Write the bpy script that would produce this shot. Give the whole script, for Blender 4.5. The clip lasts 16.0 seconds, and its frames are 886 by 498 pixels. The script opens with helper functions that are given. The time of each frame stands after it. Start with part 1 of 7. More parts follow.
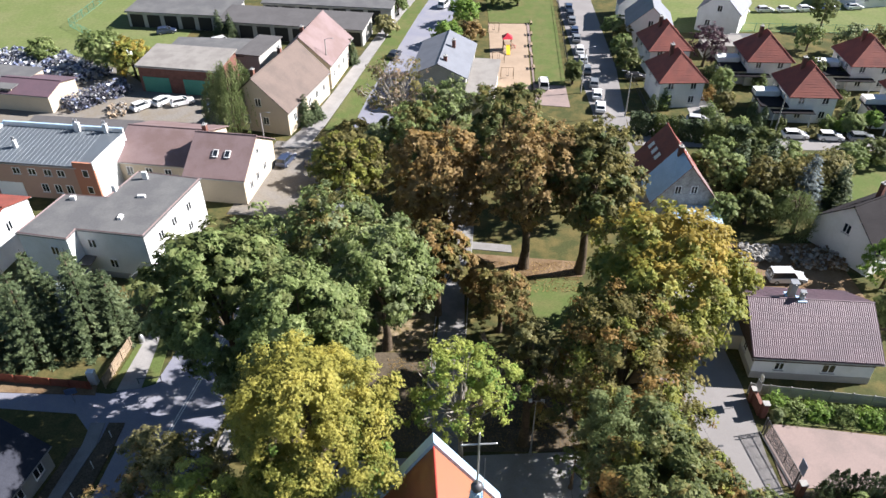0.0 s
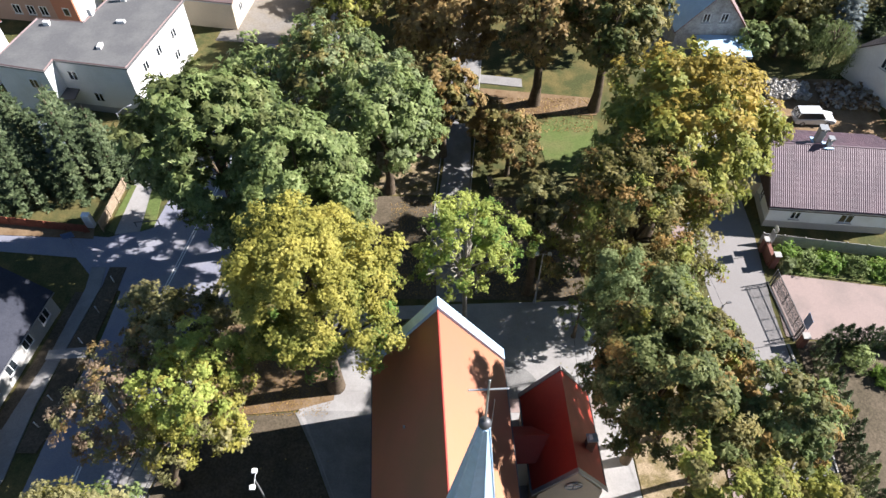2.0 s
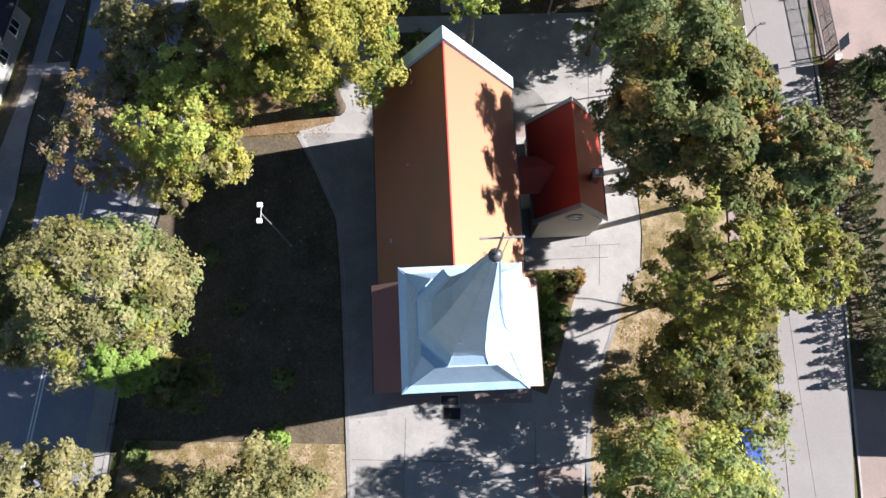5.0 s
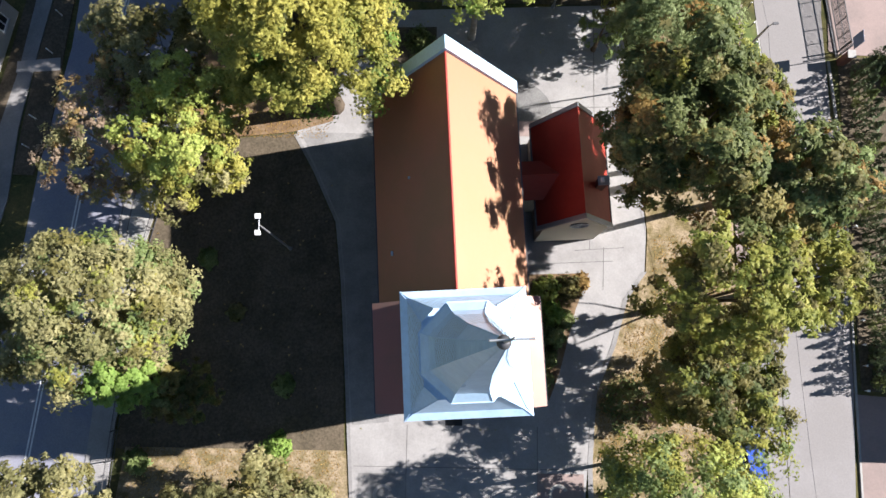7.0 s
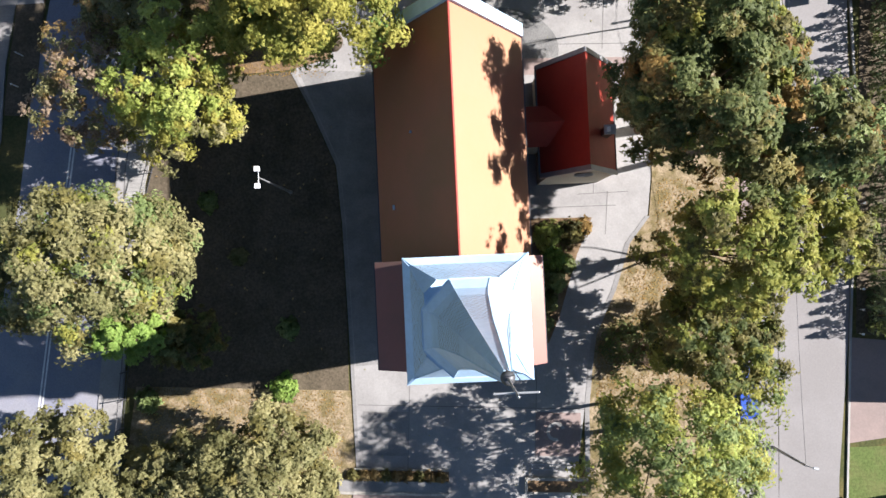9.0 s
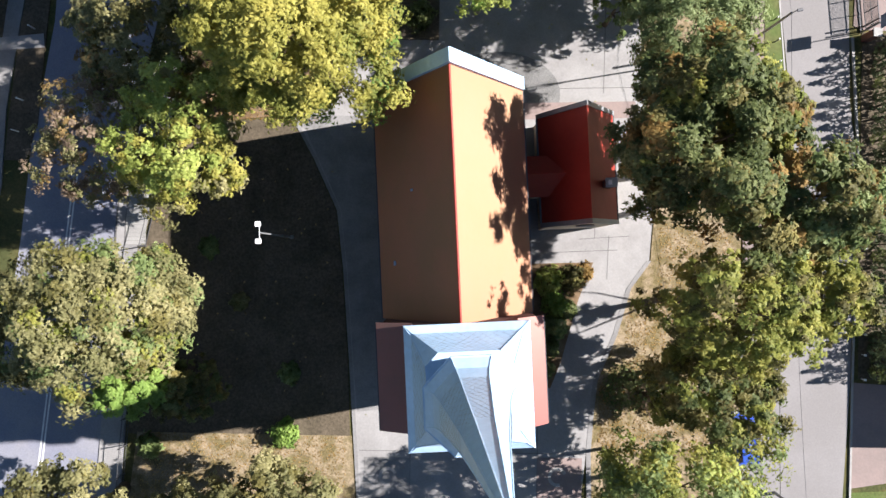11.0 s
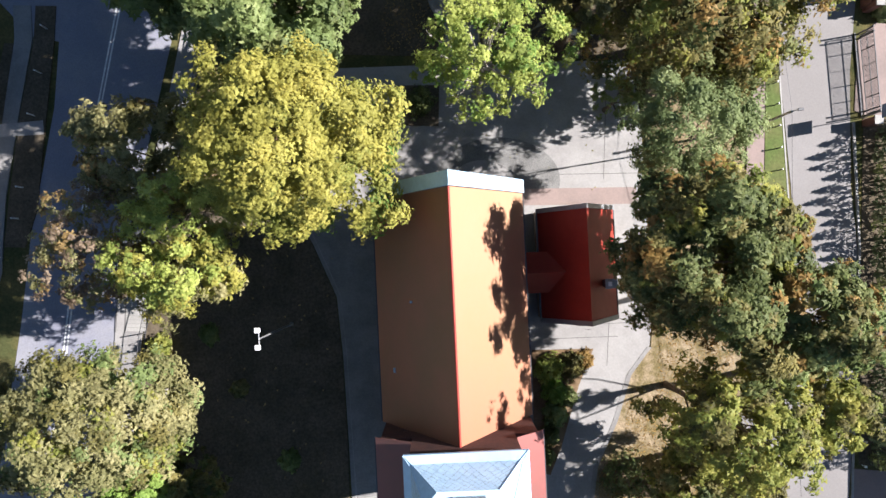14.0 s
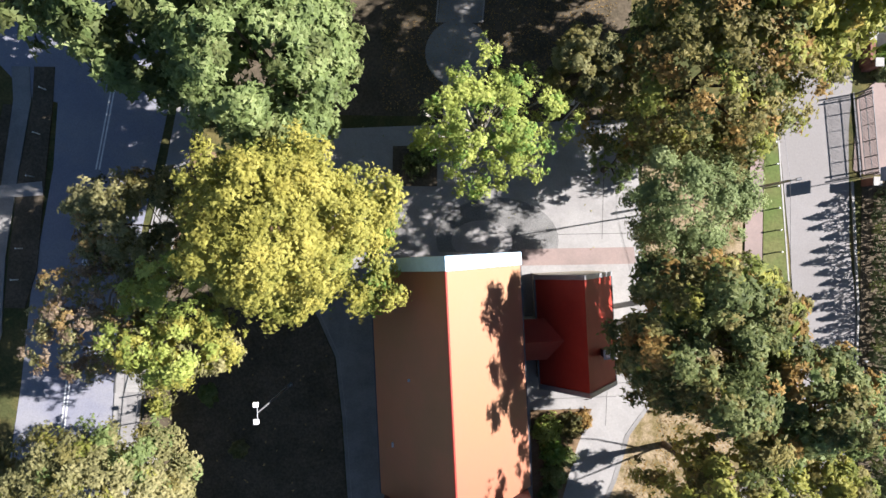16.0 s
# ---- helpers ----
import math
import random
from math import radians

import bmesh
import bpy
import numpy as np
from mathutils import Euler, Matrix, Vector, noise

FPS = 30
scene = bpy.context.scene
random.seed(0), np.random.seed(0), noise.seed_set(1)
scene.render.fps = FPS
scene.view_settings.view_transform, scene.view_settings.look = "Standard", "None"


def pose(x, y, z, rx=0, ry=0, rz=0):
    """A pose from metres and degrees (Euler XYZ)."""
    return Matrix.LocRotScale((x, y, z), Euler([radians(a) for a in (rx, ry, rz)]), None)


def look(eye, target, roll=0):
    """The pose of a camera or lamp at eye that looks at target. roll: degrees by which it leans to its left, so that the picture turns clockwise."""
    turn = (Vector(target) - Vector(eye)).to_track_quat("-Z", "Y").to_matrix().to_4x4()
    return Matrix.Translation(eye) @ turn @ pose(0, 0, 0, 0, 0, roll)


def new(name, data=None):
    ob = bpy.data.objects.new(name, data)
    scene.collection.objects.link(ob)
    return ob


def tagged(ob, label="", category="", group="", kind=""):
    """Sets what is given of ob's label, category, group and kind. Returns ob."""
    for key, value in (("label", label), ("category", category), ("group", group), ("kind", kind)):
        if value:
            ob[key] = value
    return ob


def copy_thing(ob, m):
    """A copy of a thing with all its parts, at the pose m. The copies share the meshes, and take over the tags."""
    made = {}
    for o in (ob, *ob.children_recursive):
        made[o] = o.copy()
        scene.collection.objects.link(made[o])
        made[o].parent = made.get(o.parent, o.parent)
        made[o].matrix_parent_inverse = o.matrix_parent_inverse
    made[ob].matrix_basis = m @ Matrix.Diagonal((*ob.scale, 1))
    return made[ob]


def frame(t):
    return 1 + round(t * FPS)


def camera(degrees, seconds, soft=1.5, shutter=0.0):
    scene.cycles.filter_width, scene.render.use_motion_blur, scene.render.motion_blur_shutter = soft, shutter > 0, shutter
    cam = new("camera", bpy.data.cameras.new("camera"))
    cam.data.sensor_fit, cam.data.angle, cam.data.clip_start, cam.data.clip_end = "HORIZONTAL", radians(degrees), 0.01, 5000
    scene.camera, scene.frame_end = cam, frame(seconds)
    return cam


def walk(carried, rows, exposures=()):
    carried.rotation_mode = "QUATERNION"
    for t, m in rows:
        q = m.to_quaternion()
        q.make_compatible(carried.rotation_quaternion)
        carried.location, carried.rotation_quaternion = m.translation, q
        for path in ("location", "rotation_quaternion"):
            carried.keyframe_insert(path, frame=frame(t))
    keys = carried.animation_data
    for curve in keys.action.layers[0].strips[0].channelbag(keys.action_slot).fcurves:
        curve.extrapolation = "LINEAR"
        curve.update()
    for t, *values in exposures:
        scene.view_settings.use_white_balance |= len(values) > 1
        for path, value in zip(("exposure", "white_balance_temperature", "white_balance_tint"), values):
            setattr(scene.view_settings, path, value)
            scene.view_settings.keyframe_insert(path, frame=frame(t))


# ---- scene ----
cam = camera(63.9, 16.0)
METRES, EYE, TILT, LEAN, TURN = 32.0, 56.4, -37.0, 0.0, 0.0
ROWS = [
    (0.0, 0.0, 0.0, 0.0, 0.0, 0.0, -0.0),
    (0.5, -0.0009, 0.0337, 0.0229, 0.04, -0.93, -0.04),
    (1.0, -0.0009, 0.0648, 0.0438, 0.18, -4.86, -0.16),
    (1.5, -0.0014, 0.0914, 0.0639, 0.31, -9.82, -0.3),
    (2.0, -0.0026, 0.116, 0.083, 0.41, -14.88, -0.43),
    (2.5, -0.0045, 0.1393, 0.0984, 0.49, -19.87, -0.56),
    (3.0, -0.005, 0.1616, 0.1128, 0.6, -24.87, -0.64),
    (3.5, -0.0078, 0.1819, 0.125, 0.61, -29.84, -0.72),
    (4.0, -0.0076, 0.2012, 0.1386, 0.7, -34.8, -0.74),
    (6.5, -0.0175, 0.3087, 0.2044, 0.73, -43.22, -0.84),
    (7.0, -0.018, 0.3312, 0.2199, 0.73, -43.89, -0.82),
    (7.5, -0.0192, 0.3546, 0.2384, 0.77, -47.36, -0.8),
    (8.0, -0.0207, 0.3775, 0.2559, 0.79, -51.48, -0.8),
    (8.5, -0.0217, 0.3987, 0.2719, 0.79, -52.04, -0.8),
    (9.0, -0.0232, 0.42, 0.2889, 0.79, -52.09, -0.8),
    (11.5, -0.0266, 0.5387, 0.3774, 0.85, -52.32, -0.75),
    (12.0, -0.0267, 0.5661, 0.3988, 0.86, -52.38, -0.74),
    (12.5, -0.027, 0.5945, 0.4208, 0.85, -52.4, -0.71),
    (13.0, -0.0273, 0.6252, 0.4433, 0.83, -52.45, -0.67),
    (13.5, -0.0266, 0.6562, 0.4655, 0.83, -52.47, -0.62),
    (14.0, -0.0262, 0.6872, 0.4903, 0.84, -52.52, -0.59),
    (14.5, -0.0251, 0.7187, 0.5136, 0.82, -52.58, -0.55),
    (15.0, -0.0243, 0.7491, 0.5378, 0.82, -52.65, -0.51),
    (15.5, -0.0226, 0.7792, 0.5613, 0.84, -52.68, -0.48),
    (16.0, -0.0217, 0.8088, 0.585, 0.85, -52.73, -0.45),
]
walk(cam, [(t, pose(0, 0, EYE, TILT, LEAN, TURN) @ pose(METRES * x, METRES * y, METRES * z, 90 + pitch, roll, yaw)) for t, x, y, z, yaw, pitch, roll in ROWS],
     exposures=((0.0, 1.55), (1.2, 1.58), (2.0, 1.68), (2.6, 1.8), (3.2, 1.77), (4.0, 1.66), (9.0, 1.62), (12.0, 1.6), (14.5, 1.66), (16.0, 1.68)))

# ---- light ----
SUN_AZ, SUN_EL = 11.0, 35.8          # degrees from +x towards +y, and above the ground
world = bpy.data.worlds.new("sky")
scene.world = world
world.use_nodes = True
wn = world.node_tree.nodes
sky = wn.new("ShaderNodeTexSky")
sky.sky_type = 'NISHITA'
sky.sun_disc = False
sky.sun_elevation = radians(SUN_EL)
sky.sun_rotation = radians(90 - SUN_AZ)
sky.air_density, sky.dust_density, sky.ozone_density = 1.0, 0.1, 3.0
wn["Background"].inputs["Strength"].default_value = 0.038
world.node_tree.links.new(sky.outputs[0], wn["Background"].inputs["Color"])
sun_data = bpy.data.lights.new("sun", 'SUN')
sun_data.energy = 4.7
sun_data.angle = radians(0.53)
sun_data.color = (1.0, 0.955, 0.95)
sun = new("sun", sun_data)
sa, se = radians(SUN_AZ), radians(SUN_EL)
sun.matrix_world = look((300 * math.cos(se) * math.cos(sa), 300 * math.cos(se) * math.sin(sa), 300 * math.sin(se)), (0, 0, 0))
scene.view_settings.exposure = 1.66


# ---- materials ----
MATS = {}


def mat(name, colour, rough=0.8, var=0.18, grain=6.0, stain=0.5, bump=0.15, metal=0.0, spec=0.4, second=None, coat=0.0, island=0.0, ior=1.5, tint=(1, 1, 1), ramp=(0.42, 0.62)):
    """A weathered surface: fine grain and broad stains in metres, with a little relief. second: a colour that the broad patches lean to."""
    if name in MATS:
        return MATS[name]
    m = bpy.data.materials.new(name)
    m.use_nodes = True
    nt = m.node_tree
    nd, ln = nt.nodes, nt.links
    bs = nd["Principled BSDF"]
    geo = nd.new("ShaderNodeNewGeometry")
    fine, broad = nd.new("ShaderNodeTexNoise"), nd.new("ShaderNodeTexNoise")
    for node, s, d in ((fine, grain, 6.0), (broad, stain, 5.0)):
        ln.new(geo.outputs["Position"], node.inputs["Vector"])
        node.inputs["Scale"].default_value = s
        node.inputs["Detail"].default_value = d
        node.inputs["Roughness"].default_value = 0.62
    two = nd.new("ShaderNodeMix")
    two.data_type = 'RGBA'
    sec = second or tuple(c * (1 - 0.9 * var) for c in colour)
    two.inputs["A"].default_value = (*colour, 1)
    two.inputs["B"].default_value = (*sec, 1)
    mr = nd.new("ShaderNodeMapRange")
    mr.inputs["From Min"].default_value, mr.inputs["From Max"].default_value = ramp
    ln.new(broad.outputs["Fac"], mr.inputs["Value"])
    ln.new(mr.outputs["Result"], two.inputs["Factor"])
    br = nd.new("ShaderNodeMapRange")
    br.inputs["From Min"].default_value, br.inputs["From Max"].default_value = 0.25, 0.75
    br.inputs["To Min"].default_value, br.inputs["To Max"].default_value = 1 - var, 1 + var
    ln.new(fine.outputs["Fac"], br.inputs["Value"])
    hsv = nd.new("ShaderNodeHueSaturation")
    ln.new(two.outputs["Result"], hsv.inputs["Color"])
    if island:
        oi = nd.new("ShaderNodeObjectInfo")
        ad = nd.new("ShaderNodeMath")
        ad.operation = 'MULTIPLY_ADD'
        ln.new(oi.outputs["Random"], ad.inputs[0])
        ad.inputs[1].default_value = island
        ln.new(br.outputs["Result"], ad.inputs[2])
        ln.new(ad.outputs[0], hsv.inputs["Value"])
    else:
        ln.new(br.outputs["Result"], hsv.inputs["Value"])
    ln.new(hsv.outputs["Color"], bs.inputs["Base Color"])
    rr = nd.new("ShaderNodeMapRange")
    rr.inputs["To Min"].default_value, rr.inputs["To Max"].default_value = max(0.02, rough - 0.08), min(1, rough + 0.08)
    ln.new(broad.outputs["Fac"], rr.inputs["Value"])
    ln.new(rr.outputs["Result"], bs.inputs["Roughness"])
    bs.inputs["Metallic"].default_value = metal
    bs.inputs["Specular IOR Level"].default_value = spec
    bs.inputs["Coat Weight"].default_value = coat
    bs.inputs["IOR"].default_value = ior
    bs.inputs["Specular Tint"].default_value = (*tint, 1)
    if bump:
        bp = nd.new("ShaderNodeBump")
        bp.inputs["Strength"].default_value = bump
        bp.inputs["Distance"].default_value = 0.04
        ln.new(fine.outputs["Fac"], bp.inputs["Height"])
        ln.new(bp.outputs["Normal"], bs.inputs["Normal"])
    MATS[name] = m
    return m


def leaf_mat(name, low, mid, high, patch=0.35, through_light=0.4, top=None):
    """Foliage: every leaf takes its own tone between three colours, and broad patches of the crown lean one way."""
    if name in MATS:
        return MATS[name]
    m = bpy.data.materials.new(name)
    m.use_nodes = True
    low, mid, high = [(1.32 * r, 1.28 * g, 1.2 * b + 0.1 * g) for r, g, b in (low, mid, high)]
    nt = m.node_tree
    nd, ln = nt.nodes, nt.links
    nd.remove(nd["Principled BSDF"])
    geo = nd.new("ShaderNodeNewGeometry")
    nz = nd.new("ShaderNodeTexNoise")
    nz.inputs["Scale"].default_value = 0.45
    nz.inputs["Detail"].default_value = 3.0
    ln.new(geo.outputs["Position"], nz.inputs["Vector"])
    mix = nd.new("ShaderNodeMix")
    mix.inputs["Factor"].default_value = 0.68
    ln.new(geo.outputs["Random Per Island"], mix.inputs["A"])
    st = nd.new("ShaderNodeMapRange")
    st.inputs["From Min"].default_value, st.inputs["From Max"].default_value = 0.3, 0.7
    ln.new(nz.outputs["Fac"], st.inputs["Value"])
    ln.new(st.outputs["Result"], mix.inputs["B"])
    rp = nd.new("ShaderNodeValToRGB")
    rp.color_ramp.elements[0].color = (*low, 1)
    rp.color_ramp.elements[1].color = (*high, 1)
    rp.color_ramp.elements[0].position, rp.color_ramp.elements[1].position = 0.15, 0.85
    e = rp.color_ramp.elements.new(0.5)
    e.color = (*mid, 1)
    ln.new(mix.outputs["Result"], rp.inputs["Fac"])
    df = nd.new("ShaderNodeBsdfPrincipled")
    df.inputs["Roughness"].default_value = 0.55
    df.inputs["Specular IOR Level"].default_value = 0.18
    tr = nd.new("ShaderNodeBsdfTranslucent")
    ln.new(rp.outputs["Color"], df.inputs["Base Color"])
    ln.new(rp.outputs["Color"], tr.inputs["Color"])
    ms = nd.new("ShaderNodeMixShader")
    ms.inputs["Fac"].default_value = through_light
    ln.new(df.outputs[0], ms.inputs[1])
    ln.new(tr.outputs[0], ms.inputs[2])
    ln.new(ms.outputs[0], nd["Material Output"].inputs["Surface"])
    MATS[name] = m
    return m


def glass_mat():
    if "window_glass" in MATS:
        return MATS["window_glass"]
    m = bpy.data.materials.new("window_glass")
    m.use_nodes = True
    b = m.node_tree.nodes["Principled BSDF"]
    b.inputs["Base Color"].default_value = (0.02, 0.025, 0.03, 1)
    b.inputs["Roughness"].default_value = 0.08
    b.inputs["Specular IOR Level"].default_value = 0.7
    MATS["window_glass"] = m
    return m


# Blue tint stands in for the skylit shade on the roads.
ASPHALT = mat("asphalt", (0.195, 0.2, 0.245), 0.85, 0.16, 9, 0.25, 0.1, second=(0.235, 0.235, 0.26))
ASPHALT_PALE = mat("pale_asphalt", (0.2, 0.188, 0.182), 0.88, 0.1, 8, 0.16, 0.08, second=(0.225, 0.213, 0.208))
PAVER = mat("concrete_pavers", (0.285, 0.275, 0.265), 0.88, 0.12, 7, 0.35, 0.15, second=(0.24, 0.23, 0.222))
PAVER_ROSE = mat("rose_pavers", (0.25, 0.19, 0.172), 0.88, 0.1, 7, 0.3, 0.15, second=(0.21, 0.165, 0.15))
PAVER_GREY = mat("grey_pavers", (0.235, 0.228, 0.22), 0.9, 0.15, 7, 0.4, 0.15, second=(0.18, 0.174, 0.168))
COBBLE = mat("cobble_setts", (0.185, 0.182, 0.175), 0.9, 0.3, 9, 0.6, 0.5)
GRASS = mat("park_grass", (0.06, 0.066, 0.026), 0.95, 0.35, 5, 0.35, 0.5, spec=0.1, second=(0.12, 0.1, 0.04))
# Worn lawn and soil with shade put into the colour, darker than DRY_LAWN.
LAWN_SHADY = mat("worn_lawn_shade_tone", (0.11, 0.088, 0.062), 0.95, 0.45, 5, 0.4, 0.5, spec=0.1, second=(0.08, 0.066, 0.045))
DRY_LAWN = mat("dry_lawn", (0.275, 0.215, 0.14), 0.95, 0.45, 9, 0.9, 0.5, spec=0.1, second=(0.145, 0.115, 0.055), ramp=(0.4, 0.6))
GREEN_LAWN = mat("green_lawn", (0.09, 0.12, 0.038), 0.95, 0.3, 5, 0.3, 0.5, spec=0.1, second=(0.12, 0.125, 0.05))
FIELD = mat("field_grass", (0.125, 0.155, 0.055), 0.95, 0.2, 1.5, 0.12, 0.4, spec=0.1, second=(0.15, 0.165, 0.07))
DIRT = mat("bare_earth", (0.2, 0.14, 0.085), 0.95, 0.25, 6, 0.4, 0.4, spec=0.1, second=(0.14, 0.09, 0.05))
YARD = mat("dusty_yard", (0.2, 0.185, 0.165), 0.95, 0.2, 3, 0.25, 0.3, spec=0.1, second=(0.19, 0.165, 0.13))
SAND = mat("play_sand", (0.34, 0.26, 0.19), 0.95, 0.12, 4, 0.3, 0.3, spec=0.1)
KERB = mat("kerb_concrete", (0.34, 0.33, 0.31), 0.9, 0.15, 8, 0.8, 0.1)
PAINT = mat("road_paint", (0.7, 0.7, 0.68), 0.7, 0.2, 9, 2.0, 0.05)
ROOF_RED = mat("red_sheet_roof", (0.24, 0.03, 0.024), 0.66, 0.07, 3, 0.2, 0.02, spec=1.0, second=(0.19, 0.034, 0.02), tint=(1, 0.87, 0.53), ior=1.87)
LEAN_RED = mat("maroon_sheet_roof", (0.19, 0.03, 0.034), 0.6, 0.06, 3, 0.3, 0.02, spec=1.0, second=(0.15, 0.03, 0.032), ior=1.7, tint=(1, 0.92, 0.75))
# rolled sheet: the gloss spreads up and down the slope, across the ridge
for sheet, amount in ((ROOF_RED, 0.6), (LEAN_RED, 0.8)):
    rolled = sheet.node_tree.nodes.new("ShaderNodeCombineXYZ")
    rolled.inputs["X"].default_value, rolled.inputs["Y"].default_value = -math.sin(radians(3.7)), math.cos(radians(3.7))
    gloss = sheet.node_tree.nodes["Principled BSDF"]
    sheet.node_tree.links.new(rolled.outputs[0], gloss.inputs["Tangent"])
    gloss.inputs["Anisotropic"].default_value = amount
    gloss.inputs["Anisotropic Rotation"].default_value = 0.25
ROOF_DEEP = mat("deep_red_sheet", (0.29, 0.03, 0.018), 0.55, 0.06, 3, 0.3, 0.02, spec=0.4, second=(0.25, 0.024, 0.015))
ZINC = mat("zinc_sheet", (0.44, 0.6, 0.77), 0.42, 0.09, 4, 0.7, 0.05, metal=0.06, spec=0.6, second=(0.38, 0.54, 0.71))
ZINC_DARK = mat("dull_zinc", (0.3, 0.31, 0.32), 0.5, 0.12, 4, 0.8, 0.05, metal=0.5)
BRICK = mat("dark_brick", (0.11, 0.043, 0.032), 0.9, 0.3, 12, 1.0, 0.3, second=(0.075, 0.033, 0.028))
CREAM = mat("cream_plaster", (0.62, 0.55, 0.44), 0.9, 0.06, 6, 0.5, 0.05)
WHITE = mat("white_plaster", (0.74, 0.74, 0.73), 0.9, 0.05, 6, 0.4, 0.04, second=(0.66, 0.66, 0.64))
BEIGE = mat("beige_plaster", (0.55, 0.47, 0.36), 0.9, 0.07, 6, 0.4, 0.05)
SALMON = mat("salmon_plaster", (0.4, 0.265, 0.205), 0.9, 0.07, 6, 0.4, 0.05)
ORANGE = mat("orange_plaster", (0.42, 0.18, 0.11), 0.9, 0.07, 6, 0.4, 0.05)
GREYWALL = mat("grey_plaster", (0.4, 0.39, 0.37), 0.9, 0.1, 5, 0.4, 0.05)
PINK_ROOF = mat("faded_pink_roof", (0.2, 0.142, 0.14), 0.7, 0.08, 5, 0.3, 0.1, second=(0.165, 0.112, 0.104))
OCHRE_ROOF = mat("ochre_tile_roof", (0.13, 0.096, 0.08), 0.75, 0.12, 5, 0.3, 0.2, second=(0.105, 0.08, 0.068))
PURPLE_ROOF = mat("plum_profiled_roof", (0.125, 0.08, 0.096), 0.55, 0.07, 4, 0.3, 0.05, spec=0.4, second=(0.105, 0.072, 0.086))
HIP_ROOF = mat("red_tile_roof", (0.23, 0.062, 0.043), 0.7, 0.14, 7, 0.5, 0.3, second=(0.18, 0.052, 0.04))
DARK_ROOF = mat("dark_roof", (0.013, 0.011, 0.013), 0.8, 0.15, 6, 0.4, 0.2, spec=0.15)
# Slate darkened in its colour for the tree shade lying on that roof.
SLATE_SHADED = mat("shade_darkened_slate", (0.03, 0.033, 0.045), 0.8, 0.2, 6, 0.5, 0.2, spec=0.15, second=(0.04, 0.043, 0.056))
SLATE = mat("blue_grey_roof", (0.17, 0.18, 0.205), 0.6, 0.12, 6, 0.4, 0.15)
FELT = mat("roofing_felt", (0.1, 0.1, 0.102), 0.85, 0.12, 4, 0.3, 0.1, second=(0.13, 0.13, 0.128))
FELT_PALE = mat("pale_fibre_roof", (0.25, 0.235, 0.215), 0.85, 0.1, 4, 0.35, 0.15, second=(0.2, 0.185, 0.17))
FELT_DARK = mat("dark_felt", (0.1, 0.095, 0.095), 0.85, 0.15, 4, 0.3, 0.1)
BLUE_ROOF = mat("blue_metal_roof", (0.13, 0.15, 0.168), 0.45, 0.08, 4, 0.3, 0.02, metal=0.2)
BARK = mat("tree_bark", (0.11, 0.085, 0.06), 0.95, 0.35, 10, 1.5, 0.7, spec=0.1)
BARK_PALE = mat("pale_bark", (0.35, 0.32, 0.28), 0.9, 0.25, 8, 1.2, 0.5, spec=0.1)
STEEL = mat("painted_steel", (0.1, 0.1, 0.105), 0.5, 0.15, 12, 2, 0.05, metal=0.4)
GALV = mat("galvanised_steel", (0.42, 0.43, 0.44), 0.45, 0.12, 12, 2, 0.03, metal=0.6)
LAMPWHITE = mat("white_enamel", (0.8, 0.8, 0.79), 0.4, 0.04, 12, 2, 0.0)
WOOD = mat("weathered_planks", (0.3, 0.23, 0.16), 0.85, 0.25, 9, 1.2, 0.3, island=0.12)
WOOD_RED = mat("red_brown_planks", (0.28, 0.085, 0.05), 0.8, 0.2, 9, 1.2, 0.2, island=0.1)
TRIM = mat("white_window_trim", (0.78, 0.78, 0.77), 0.6, 0.04, 9, 1, 0.0)
BLACK = mat("black_rubber", (0.02, 0.02, 0.02), 0.7, 0.1, 9, 1, 0.05)
GREEN_PAINT = mat("green_door_paint", (0.07, 0.26, 0.19), 0.7, 0.1, 5, 0.7, 0.05)
STONE = mat("rough_stone", (0.34, 0.32, 0.28), 0.92, 0.25, 5, 0.8, 0.5)
BRICK_POST = mat("red_brick_pillar", (0.18, 0.08, 0.06), 0.9, 0.25, 12, 1.5, 0.3)
GLASS = glass_mat()


# ---- building blocks ----
def mesh_of(name, verts, faces, material, parent=None, label="", smooth=False):
    me = bpy.data.meshes.new(name)
    me.from_pydata(verts, [], faces)
    me.materials.append(material)
    if smooth:
        me.polygons.foreach_set("use_smooth", [True] * len(me.polygons))
    me.update()
    ob = new(name, me)
    ob.parent = parent
    if label:
        ob["label"] = label
    return ob


def part(name, bm, material, parent=None, label="", bevel=0.0):
    if bevel:
        bmesh.ops.bevel(bm, geom=list(bm.edges), offset=bevel, segments=1, affect='EDGES', clamp_overlap=True)
    bmesh.ops.recalc_face_normals(bm, faces=list(bm.faces))
    me = bpy.data.meshes.new(name)
    bm.to_mesh(me)
    bm.free()
    me.materials.append(material)
    ob = new(name, me)
    ob.parent = parent
    if label:
        ob["label"] = label
    return ob


def box(bm, x0, x1, y0, y1, z0, z1, m=None):
    c = Matrix.Translation(((x0 + x1) / 2, (y0 + y1) / 2, (z0 + z1) / 2)) @ Matrix.Diagonal((x1 - x0, y1 - y0, z1 - z0, 1))
    bmesh.ops.create_cube(bm, size=1, matrix=(m @ c) if m else c)
    return bm


